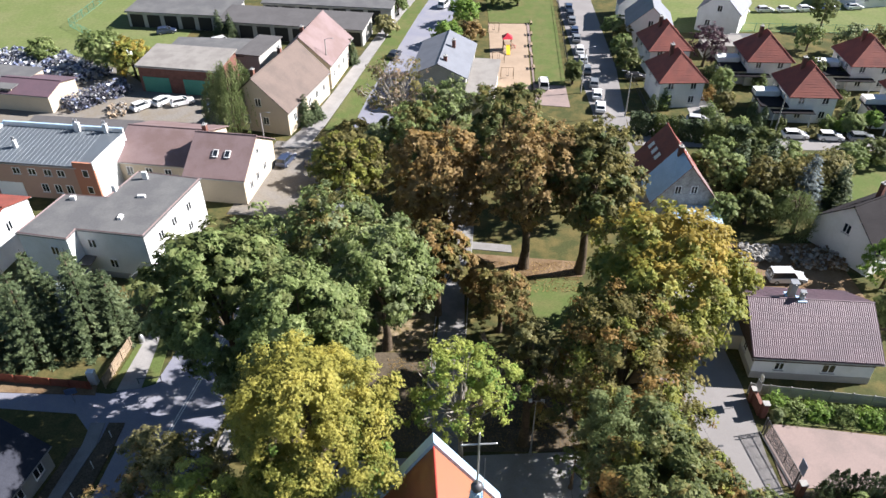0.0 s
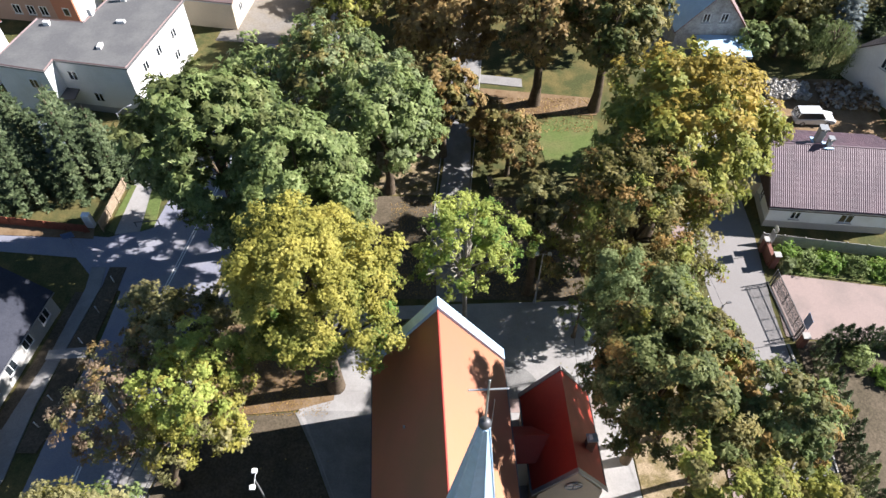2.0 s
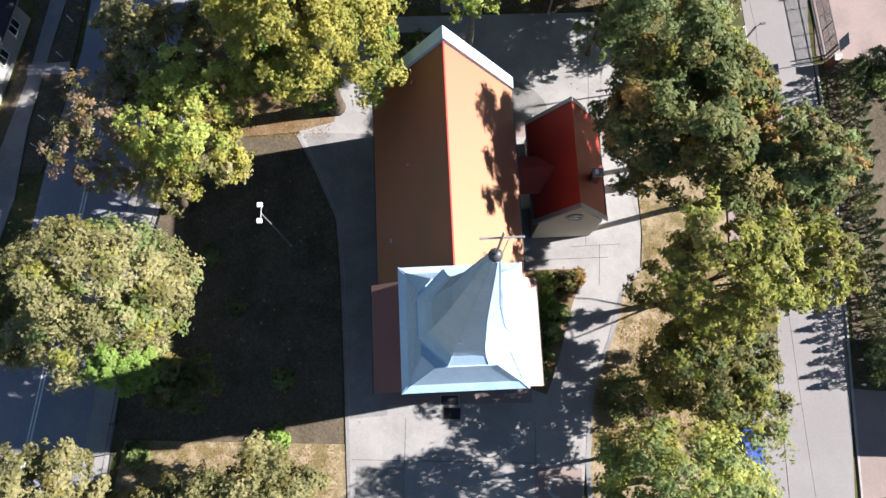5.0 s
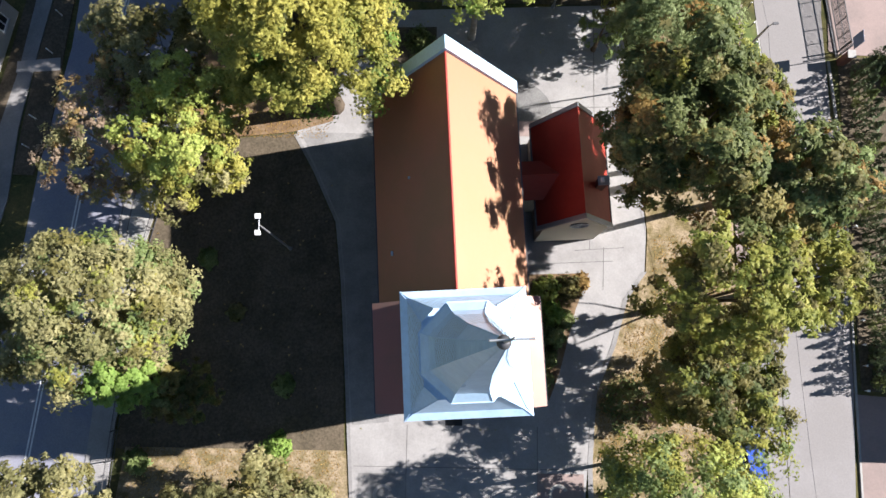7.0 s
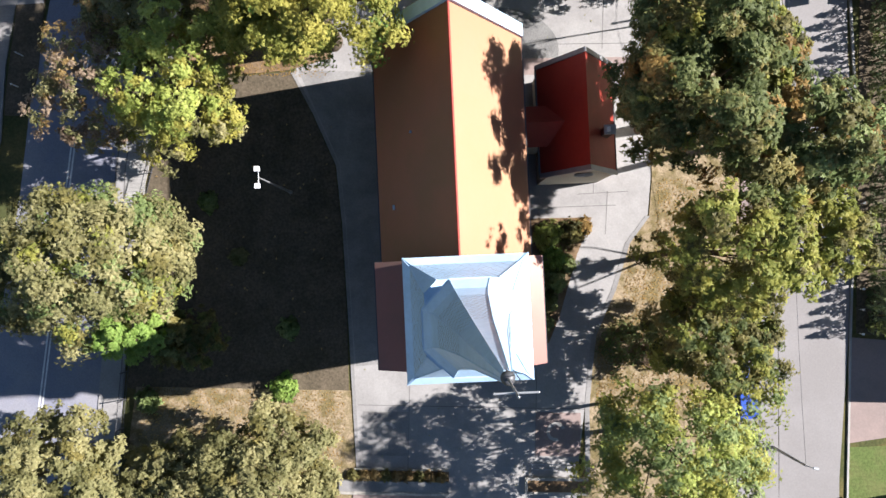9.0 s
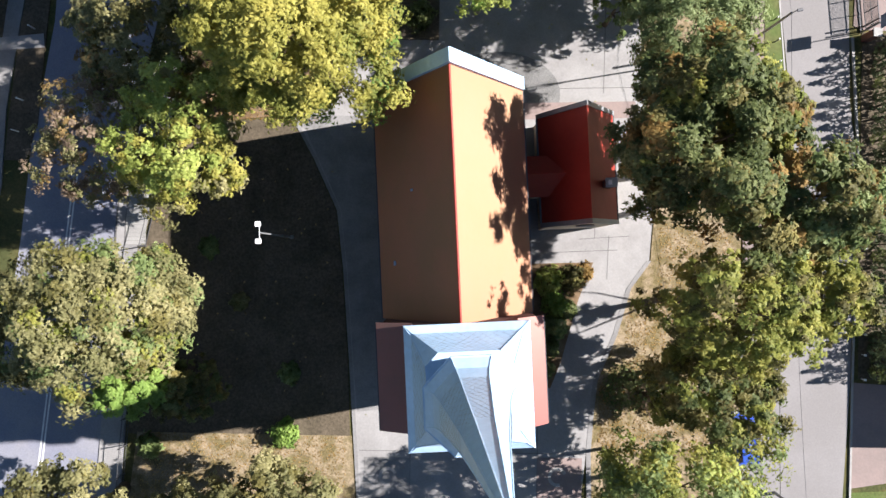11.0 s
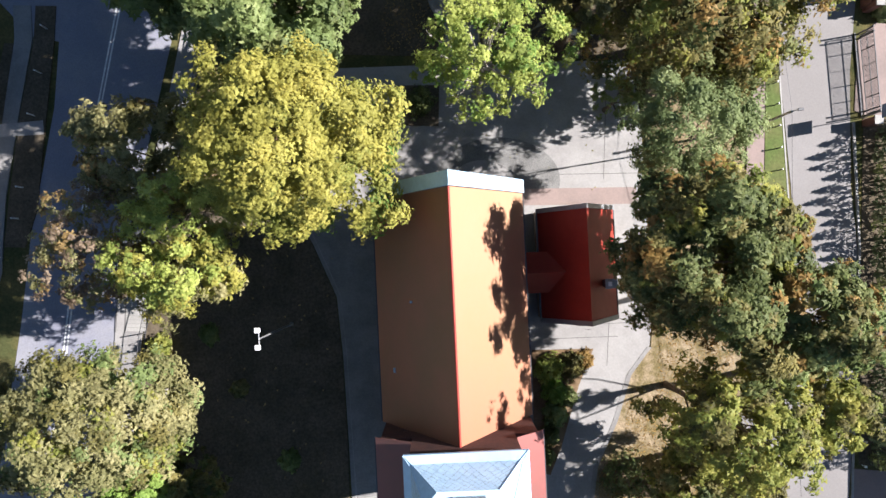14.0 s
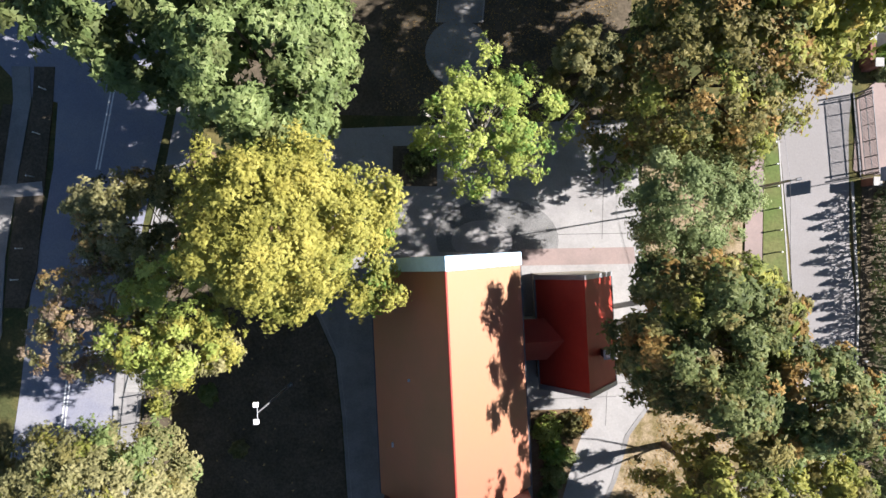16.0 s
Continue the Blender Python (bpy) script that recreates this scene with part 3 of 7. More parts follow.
TU, TV = 0.25, -10.8
bm = bmesh.new()
box(bm, TU - 3.05, TU + 3.05, TV - 3.05, TV + 3.1, 0, 18.0)
part("tower_wall", bm, BRICK, church)
for s in (-1, 1):
    bm = bmesh.new()
    u1 = s * 4.7
    u0 = TU + s * 3.05
    prism(bm, [(min(u0, u1), -13.8), (max(u0, u1), -13.8), (max(u0, u1), -7.75), (min(u0, u1), -7.75)], 0, 13.4)
    part("stair_wall", bm, BRICK, church)
    q = [(u0, -14.0, 14.9), (s * 4.98, -14.0, 13.5), (s * 4.98, -7.6, 13.5), (u0, -7.6, 14.9)]
    part("lean_to_roof", solid(bmesh.new(), [q[::s]], 0.12), LEAN_RED, church, "maroon lean-to roof beside the tower")
    bm = bmesh.new()
    box(bm, s * 4.98 - 0.07, s * 4.98 + 0.07, -14.0, -7.6, 13.25, 13.4)
    part("gutter", bm, STEEL, church)


def ring8(r, z):
    """An octagon round the spire's axis, which leans a little."""
    d = 0.32 * max(0.0, z - 23) / 14
    return [(TU + d + r * math.cos(radians(22.5 + 45 * i)), TV + r * math.sin(radians(22.5 + 45 * i)), z) for i in range(8)]


def square8(h, z, cut):
    """A square of half width h with its corners cut, in the order of ring8."""
    c = h - cut
    return [(TU + x, TV + y, z) for x, y in ((h, c), (c, h), (-c, h), (-h, c), (-h, -c), (-c, -h), (c, -h), (h, -c))]


def lofted(rings):
    v = [p for r in rings for p in r]
    f = []
    for k in range(len(rings) - 1):
        for i in range(8):
            f.append((k * 8 + i, k * 8 + (i + 1) % 8, k * 8 + 8 + (i + 1) % 8, k * 8 + 8 + i))
    f.append(tuple(range(len(v) - 8, len(v))))
    return v, f


mesh_of("tower_roof", *lofted([square8(3.35, 17.85, 0.02), square8(3.35, 18.1, 0.02), square8(2.95, 18.45, 0.1), square8(2.2, 20.7, 0.65)]), ZINC, church, "grey-blue zinc skirt roof")
mesh_of("drum", *lofted([ring8(2.12, 20.4), ring8(2.12, 22.7)]), ZINC_DARK, church)
mesh_of("cornice", *lofted([ring8(2.15, 22.55), ring8(2.5, 22.8), ring8(2.5, 23.0), ring8(2.2, 23.1)]), ZINC, church)
mesh_of("spire", *lofted([ring8(2.42, 23.05), ring8(2.0, 23.6), ring8(1.72, 24.6), ring8(0.98, 29.5), ring8(0.16, 36.9)]), ZINC, church, "slender octagonal zinc spire")
for i in range(8):
    pts = [(2.42, 23.05), (2.0, 23.6), (1.72, 24.6), (0.98, 29.5), (0.16, 36.9)]
    bm = bmesh.new()
    for (r0, z0), (r1, z1) in zip(pts, pts[1:]):
        tube(bm, ring8(r0, z0)[i], ring8(r1, z1)[i], 0.035, seg=6)
    part("spire_seam", bm, ZINC, church)
for h, z, c in (((3.35, 2.95), (18.12, 18.47), (0.02, 0.1)), ((2.95, 2.2), (18.47, 20.72), (0.1, 0.65))):
    a, b = square8(h[0], z[0], c[0]), square8(h[1], z[1], c[1])
    for i in range(8):
        part("hip_seam", tube(bmesh.new(), a[i], b[i], 0.035, seg=6), ZINC, church)
# seams of the diamond-shaped sheet shingles on the skirt and the lower spire
def diamond_seams(lower, upper, rows, cols, r):
    """Crossing slanted seams over the faces between two rings, but for those to the south."""
    bm = bmesh.new()
    for i in range(8):
        a, b = Vector(lower[i]), Vector(lower[(i + 1) % 8])
        c, d = Vector(upper[i]), Vector(upper[(i + 1) % 8])
        if (b - a).length < 0.5 or (a.y + b.y) / 2 < TV - 0.6:
            continue
        out = (b - a).cross(c - a).normalized() * 0.004

        def at(u, v):
            return a.lerp(b, u).lerp(c.lerp(d, u), v) + out

        for k in range(-rows, cols + 1):
            for s in (1, -1):
                u0, u1 = (k / cols, (k + rows) / cols) if s > 0 else ((k + rows) / cols, k / cols)
                ta, tb = sorted((-u0 / (u1 - u0), (1 - u0) / (u1 - u0)))
                t0, t1 = max(0.0, ta), min(1.0, tb)
                if t1 - t0 > 0.05:
                    tube(bm, at(u0 + (u1 - u0) * t0, t0), at(u0 + (u1 - u0) * t1, t1), r, seg=4)
    return bm


tagged(part("shingle_seams", diamond_seams(square8(2.95, 18.46, 0.1), square8(2.2, 20.7, 0.65), 5, 10, 0.0034), ZINC_DARK, church), kind="stuff")
tagged(part("shingle_seams", diamond_seams(ring8(1.72, 24.6), ring8(0.98, 29.5), 9, 3, 0.003), ZINC_DARK, church), kind="stuff")
for x, z in ((-2.55, 12.45), (-3.9, 10.35)):
    bm = bmesh.new()
    box(bm, x - 0.07, x + 0.07, 0.2 if x > -3 else -4.3, 0.34 if x > -3 else -4.0, z - 0.1, z + 0.1)
    part("roof_hook", bm, GALV, church, "small metal roof hook")
TX = TU + 0.32
bm = bmesh.new()
bmesh.ops.create_uvsphere(bm, u_segments=20, v_segments=12, radius=0.2, matrix=Matrix.Translation((TX, TV, 37.1)))
ball = part("finial_ball", bm, STEEL, church, "dull metal ball under the cross")
for p in ball.data.polygons:
    p.use_smooth = True
bm = bmesh.new()
tube(bm, (TX, TV, 37.2), (TX, TV, 39.7), 0.038, 0.03)
tube(bm, (TX - 0.52, TV, 39.2), (TX + 0.52, TV, 39.2), 0.028, 0.028)
for p in ((TX - 0.52, TV, 39.2), (TX + 0.52, TV, 39.2), (TX, TV, 39.7)):
    bmesh.ops.create_icosphere(bm, subdivisions=1, radius=0.034, matrix=Matrix.Translation(p))
part("cross", bm, GALV, church, "pale metal cross on the spire")
bm = bmesh.new()
tube(bm, (TX + 0.22, TV + 0.1, 33.5), (TX + 0.22, TV + 0.1, 38.4), 0.012)
tube(bm, (TU + 1.75, TV + 0.5, 23.2), (TX + 0.4, TV + 0.1, 33.5), 0.012)
part("lightning_rod", bm, STEEL, church)
bm = bmesh.new()
box(bm, TU - 0.55, TU - 0.35, TV - 1.45, TV - 1.2, 25.6, 26.0)
part("spire_hatch", bm, LAMPWHITE, church)
# west front: portal, window with a white frame, clock
bm = bmesh.new()
box(bm, TU - 1.0, TU + 1.0, TV - 3.14, TV - 3.0, 0, 3.6)
part("portal", bm, BRICK, church, "shallow brick portal", bevel=0.02)
bm = bmesh.new()
box(bm, TU - 0.75, TU + 0.75, TV - 3.19, TV - 3.13, 0.13, 2.9)
door = part("door", bm, WOOD, church, "dark double church door")
bm = bmesh.new()
box(bm, TU - 0.02, TU + 0.02, TV - 3.22, TV - 3.19, 0.13, 2.9)
part("door_strip", bm, STEEL, door)
bm = bmesh.new()
box(bm, TU - 0.6, TU + 0.6, TV - 3.1, TV - 3.04, 7.0, 9.6)
wn_ = part("window", bm, GLASS, church)
bm = bmesh.new()
for x in (-0.6, 0.6):
    box(bm, TU + x - 0.06, TU + x + 0.06, TV - 3.16, TV - 3.02, 6.95, 9.65)
for z in (7.0, 9.6):
    box(bm, TU - 0.66, TU + 0.66, TV - 3.155, TV - 3.02, z - 0.06, z + 0.06)
part("window_frame", bm, TRIM, wn_)
bm = bmesh.new()
tube(bm, (TU, TV - 3.05, 15.5), (TU, TV - 3.15, 15.5), 0.95, seg=28)
clock = part("clock_face", bm, DARK_ROOF, church, "dark round tower clock")
bm = bmesh.new()
box(bm, TU - 0.05, TU + 0.05, TV - 3.19, TV - 3.15, 15.5, 16.3)
box(bm, TU, TU + 0.55, TV - 3.19, TV - 3.15, 15.45, 15.55)
part("clock_pointer", bm, LAMPWHITE, clock)

# vestry
vestry = empty("vestry", CH, "small cream vestry with a deep red roof", "church annex")
bm = bmesh.new()
prism(bm, [(6.75, -2.1), (11.45, -2.1), (11.45, 6.0), (6.75, 6.0)], 0, 4.95)
for v0, v1 in ((-2.1, -1.75), (5.65, 6.0)):
    a = [bm.verts.new((u, v0, z)) for u, z in ((6.75, 4.95), (11.45, 4.95), (9.1, 8.75))]
    b = [bm.verts.new((u, v1, z)) for u, z in ((6.75, 4.95), (11.45, 4.95), (9.1, 8.75))]
    bm.faces.new(a), bm.faces.new(b[::-1])
    for i in range(3):
        bm.faces.new((a[i], a[(i + 1) % 3], b[(i + 1) % 3], b[i]))
part("wall", bm, CREAM, vestry)
for s in (-1, 1):
    q = [(9.1, -1.8, 9.0), (9.1 + s * 2.7, -1.8, 4.85), (9.1 + s * 2.7, 5.7, 4.85), (9.1, 5.7, 9.0)]
    part("roof_slope", solid(bmesh.new(), [q[::s]], 0.1), ROOF_DEEP, vestry, "deep red sheet roof slope")
    for v in (-2.1, 5.7):
        q = [(9.1, v, 9.15), (9.1 + s * 2.8, v, 4.9), (9.1 + s * 2.8, v + 0.32, 4.9), (9.1, v + 0.32, 9.15)]
        part("gable_coping", solid(bmesh.new(), [q[::s]], 0.24), ZINC_DARK, vestry, "grey zinc gable coping")
    bm = bmesh.new()
    box(bm, 9.1 + s * 2.74 - 0.07, 9.1 + s * 2.74 + 0.07, -1.8, 5.7, 4.62, 4.77)
    part("gutter", bm, STEEL, vestry)
bm = bmesh.new()
v = [bm.verts.new(p) for p in ((8.85, -2.44, 7.55), (9.35, -2.44, 7.55), (9.1, -2.44, 7.85))]
bm.faces.new(v)
bmesh.ops.solidify(bm, geom=list(bm.faces), thickness=0.06)
part("gable_vent", bm, BLACK, vestry)
bm = bmesh.new()
tube(bm, (9.1, -2.1, 6.6), (9.1, -2.2, 6.6), 0.62, seg=24)
rose = part("round_window", bm, GLASS, vestry)
bm = bmesh.new()
for k in range(16):
    a, b = k * math.tau / 16, (k + 1) * math.tau / 16
    tube(bm, (9.1 + 0.64 * math.cos(a), -2.2, 6.6 + 0.64 * math.sin(a)), (9.1 + 0.64 * math.cos(b), -2.2, 6.6 + 0.64 * math.sin(b)), 0.05, seg=5)
tube(bm, (8.5, -2.21, 6.6), (9.7, -2.21, 6.6), 0.03, seg=5)
tube(bm, (9.1, -2.21, 6.0), (9.1, -2.21, 7.2), 0.03, seg=5)
part("window_frame", bm, GALV, rose)
bm = bmesh.new()
box(bm, 10.35, 11.0, 0.35, 0.85, 6.0, 8.2)
chim = part("chimney", bm, BRICK_POST, vestry, bevel=0.02)
bm = bmesh.new()
box(bm, 10.28, 11.07, 0.28, 0.92, 8.2, 8.32)
part("chimney_cap", bm, GALV, chim)
bm = bmesh.new()
box(bm, 10.45, 10.65, 0.45, 0.75, 8.32, 8.55)
part("chimney_pot", bm, LAMPWHITE, chim)
bm = bmesh.new()
prism(bm, [(4.5, 0.35), (7.0, 0.35), (7.0, 2.65), (4.5, 2.65)], 0, 5.5)
part("link_wall", bm, CREAM, vestry)
for s in (-1, 1):
    q = [(4.6, 1.5, 7.15), (8.0, 1.5, 7.15), (6.95, 1.5 + s * 1.45, 5.55), (4.6, 1.5 + s * 1.45, 5.55)]
    part("link_roof", solid(bmesh.new(), [q[::-s]], 0.1), ROOF_DEEP, vestry)


# ---- trees ----
def tube_rows(V, F, pts, radii, seg):
    """Adds a bent tapered limb through pts to the lists."""
    base = len(V)
    for k, (p, r) in enumerate(zip(pts, radii)):
        d = (Vector(pts[min(k + 1, len(pts) - 1)]) - Vector(pts[max(k - 1, 0)])).normalized()
        s = d.orthogonal().normalized()
        t = d.cross(s)
        for i in range(seg):
            a = i * math.tau / seg
            V.append(tuple(Vector(p) + (s * math.cos(a) + t * math.sin(a)) * r))
    for k in range(len(pts) - 1):
        for i in range(seg):
            j = (i + 1) % seg
            F.append((base + k * seg + i, base + k * seg + j, base + (k + 1) * seg + j, base + (k + 1) * seg + i))


def leaf_mesh(name, P, N, size, rng, aspect=0.62, hang=False):
    """One mesh of pointed leaf sprays: P places, N facings; hang: leaves that point down along a strand."""
    n = len(P)
    N = N / np.linalg.norm(N, axis=1, keepdims=True)
    A = rng.normal(size=(n, 3))
    T = np.cross(N, A)
    T /= np.linalg.norm(T, axis=1, keepdims=True) + 1e-9
    B = np.cross(N, T)
    # leaves stand in sprays of four round a shared stalk, tips drooping
    lead = (np.arange(n) // 4) * 4
    P, N, T, B = P[lead], N[lead], T[lead], B[lead]
    ang = (np.arange(n) % 4 * (math.tau / 4) + rng.normal(size=n) * 0.35)[:, None]
    T, B = T * np.cos(ang) + B * np.sin(ang), B * np.cos(ang) - T * np.sin(ang)
    if hang:
        T = T * 0.3 + np.array([0, 0, -1.0])
    s = (size * rng.uniform(0.65, 1.35, n))[:, None]
    droop = rng.uniform(-0.15, 0.75, n)[:, None]
    co = np.empty((n, 3, 3))
    co[:, 0] = P + T * s * 0.12 + B * s * aspect
    co[:, 1] = P + T * s * 0.2 - B * s * aspect
    co[:, 2] = P + T * s * 1.75 - N * s * droop
    me = bpy.data.meshes.new(name)
    me.vertices.add(n * 3)
    me.vertices.foreach_set("co", co.astype(np.float32).ravel())
    me.loops.add(n * 3)
    me.loops.foreach_set("vertex_index", np.arange(n * 3, dtype=np.int32))
    me.polygons.add(n)
    me.polygons.foreach_set("loop_start", np.arange(0, n * 3, 3, dtype=np.int32))
    me.polygons.foreach_set("loop_total", np.full(n, 3, dtype=np.int32))
    me.update()
    return me


def tree(kind, x, y, H, R, mats, label, n=9000, leaf=0.2, seed=1, low=0.3, ry=None, clumps=110, clump=0.17, bark=None, open_=0.0, lean=(0, 0), group="", limbs=9, girth=1.0, boughs=0, extra=(), layered=False):
    """A broadleaf tree: tapered trunk, bent limbs, and a crown of leaf sprays gathered in clumps. mats: one or two (material, share)."""
    rng = np.random.default_rng(seed)
    ry = ry or R
    clumps, clump = int(clumps * 2.4), clump * 0.66
    near = y < 48 and abs(x) < 34
    n, leaf = (int(n * 1.7), leaf * 0.72) if near else (int(n * 0.95), leaf * 1.0)
    root = empty(kind, pose(x, y, 0), label, "tree", group)
    zc = H * (low + 1) / 2
    rz = H * (1 - low) / 2
    # boughs on a lobed shell, and clumps on the outer side of each bough; extra: low side boughs (dx, dy, z, radius)
    ph = rng.uniform(0, math.tau, 4)
    nb = boughs or max(14, int(clumps * 0.2))
    B, RB = [], []
    while len(B) < nb:
        k = len(B) + 0.5
        dz = 1 - 1.62 * k / nb
        az = k * 2.39996 + rng.normal() * 0.22
        q = math.sqrt(max(0.02, 1 - dz * dz))
        lobe = 1 + 0.1 * math.sin(3 * az + ph[0]) + 0.07 * math.sin(5 * az + ph[1]) + 0.05 * math.sin(4 * dz + ph[2])
        r = lobe * rng.uniform(0.6, 0.76)
        B.append((lean[0] + q * math.cos(az) * R * r, lean[1] + q * math.sin(az) * ry * r, zc + dz * rz * r))
        RB.append((R + ry) / 2 * rng.uniform(0.14, 0.34) * (60 / max(nb, 30)) ** 0.25)
    for ex, ey, ez, er in extra:
        B += [(ex + rng.normal() * er * 0.3, ey + rng.normal() * er * 0.3, ez + rng.normal() * er * 0.25) for _ in range(4)]
        RB += [er * 0.72] * 4
    B, RB = np.array(B), np.array(RB)
    bi = rng.choice(len(B), clumps, p=RB ** 2 / (RB ** 2).sum())
    bi[:len(B)] = np.arange(len(B))[:clumps]
    face = B[bi] - np.array([lean[0], lean[1], zc - rz * 0.3])
    face /= np.linalg.norm(face, axis=1, keepdims=True) + 1e-6
    d2 = rng.normal(size=(clumps, 3))
    d2 /= np.linalg.norm(d2, axis=1, keepdims=True)
    d2 += face * 0.6 + np.array([0, 0, 0.2])
    d2 /= np.linalg.norm(d2, axis=1, keepdims=True)
    C = B[bi] + d2 * (RB[bi] * rng.uniform(0.45, 1.05, clumps))[:, None] * np.array([1, 1, 0.9])
    inner = rng.uniform(size=clumps) < 0.1
    C[inner] = np.array([lean[0], lean[1], zc]) + (C[inner] - np.array([lean[0], lean[1], zc])) * 0.55
    rc = R * clump * rng.uniform(0.6, 1.25, clumps)
    w = rc ** 2
    cnt = np.maximum(6, (n * w / w.sum()).astype(int))
    idx = np.repeat(np.arange(clumps), cnt)
    m = len(idx)
    d = rng.normal(size=(m, 3))
    out = 0.5 * face[idx] + d2[idx]
    out /= np.linalg.norm(out, axis=1, keepdims=True) + 1e-6
    d += out * 0.55 + np.array([0, 0, 0.25])
    d /= np.linalg.norm(d, axis=1, keepdims=True)
    # sub-lumps break up each clump
    sub = 1 + 0.16 * np.sin(d[:, 0] * 7 + idx * 1.7) * np.sin(d[:, 1] * 7 + idx * 2.3) + 0.12 * np.sin(d[:, 2] * 9 + idx)
    rad = rc[idx] * sub * rng.uniform(0.35, 1.25, m)
    P = C[idx] + d * rad[:, None] * np.array([1, 1, 0.8])
    N = d * 0.4 + out * 0.75 + rng.normal(size=(m, 3)) * 0.42 + np.array([0, 0, 0.35])
    if open_ > 0:
        keep = (np.sin(P[:, 0] * 2.1 + seed) + np.sin(P[:, 1] * 2.4 + seed * 2) + np.sin(P[:, 2] * 2.7)) / 3 + rng.uniform(-0.6, 0.6, m) > open_ - 0.5
        P, N, idx = P[keep], N[keep], idx[keep]
    P[:, 2] = np.maximum(P[:, 2], 0.5)
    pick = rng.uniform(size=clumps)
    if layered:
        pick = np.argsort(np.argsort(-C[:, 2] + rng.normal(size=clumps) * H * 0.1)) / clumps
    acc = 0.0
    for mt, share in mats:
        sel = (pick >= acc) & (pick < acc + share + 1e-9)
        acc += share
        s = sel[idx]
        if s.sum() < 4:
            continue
        me = leaf_mesh("crown", P[s], N[s], leaf, rng)
        me.materials.append(mt)
        ob = new("crown", me)
        ob.parent = root
    # trunk and limbs
    V, F = [], []
    r0 = (0.022 * H + 0.06) * girth
    top = H * (low * 0.7 + 0.35)
    tr = [(0, 0, -0.1), (0.02 * H * 0.3, 0, H * 0.12), (lean[0] * 0.4, lean[1] * 0.4, top * 0.6), (lean[0] * 0.8, lean[1] * 0.8, top), (lean[0], lean[1], H * 0.86)]
    tube_rows(V, F, tr, [r0 * 1.5, r0, r0 * 0.8, r0 * 0.55, 0.04], 10)
    mesh_of("trunk", V, F, bark or BARK, root, smooth=True)
    V, F = [], []
    order = rng.permutation(clumps)[:limbs]
    for k in order:
        c = Vector(C[k])
        z0 = top * rng.uniform(0.45, 1.0)
        a = Vector((lean[0] * z0 / top * 0.7, lean[1] * z0 / top * 0.7, z0))
        mid = a.lerp(c, 0.5) + Vector((rng.uniform(-0.4, 0.4), rng.uniform(-0.4, 0.4), rng.uniform(0, 0.6)))
        r = r0 * rng.uniform(0.28, 0.45)
        tube_rows(V, F, [a, mid, c, c + (c - mid) * 0.06], [r, r * 0.6, r * 0.25, 0.012], 6)
        for _ in range(3):
            e = c + Vector((rng.uniform(-1, 1), rng.uniform(-1, 1), rng.uniform(-0.2, 0.9))) * rc[k] * 0.95
            tube_rows(V, F, [mid.lerp(c, 0.7), c.lerp(e, 0.5), e], [r * 0.25, r * 0.14, 0.008], 5)
    mesh_of("limb", V, F, bark or BARK, root, smooth=True)
    return root


def conifer(kind, x, y, H, R, mt, label, n=5000, leaf=0.16, seed=1, tiers=13, group="", slim=False):
    """A spruce of drooping tiers, or a slim pointed thuja."""
    rng = np.random.default_rng(seed)
    root = empty(kind, pose(x, y, 0), label, "tree", group)
    if slim:
        z = H * rng.uniform(0, 1, n) ** 0.85
        a = rng.uniform(0, math.tau, n)
        env = R * np.minimum(1, (1 - z / H) * 1.9) ** 0.75 * np.minimum(1, 0.55 + z / H * 2)
        r = env * (rng.uniform(0.62, 1.04, n)) * (1 + 0.1 * np.sin(a * 5 + z * 3))
        P = np.stack([r * np.cos(a), r * np.sin(a), z + 0.05], 1)
        N = np.stack([np.cos(a), np.sin(a), np.full(n, 0.4)], 1) + rng.normal(size=(n, 3)) * 0.4
    else:
        k = np.minimum(tiers - 1, (tiers * (1 - np.sqrt(rng.uniform(0, 1, n)))).astype(int))
        br = rng.integers(0, 9, n)
        zt = H * (0.06 + 0.92 * (k / tiers))
        rt = R * (1 - k / tiers) ** 0.85 + 0.15
        f = rng.uniform(0.08, 1.0, n) ** 0.6
        a = br * math.tau / 9 + k * 0.7 + rng.normal(size=n) * (0.16 - 0.08 * f)
        wig = 1 + 0.14 * np.sin(br * 2.3 + k * 1.9)
        r = rt * f * wig
        z = zt - r * 0.34 + 0.35 * rt * f ** 3 * 0.5 + rng.normal(size=n) * 0.07
        P = np.stack([r * np.cos(a), r * np.sin(a), np.maximum(z, 0.15)], 1)
        N = np.stack([np.cos(a) * 0.3, np.sin(a) * 0.3, np.full(n, 1.0)], 1) + rng.normal(size=(n, 3)) * 0.4
    me = leaf_mesh("crown", P, N, leaf, rng, 0.45)
    me.materials.append(mt)
    ob = new("crown", me)
    ob.parent = root
    V, F = [], []
    tube_rows(V, F, [(0, 0, -0.05), (0, 0, H * 0.5), (0, 0, H * 0.97)], [0.02 * H + 0.03, 0.012 * H, 0.015], 7)
    mesh_of("trunk", V, F, BARK, root, smooth=True)
    return root


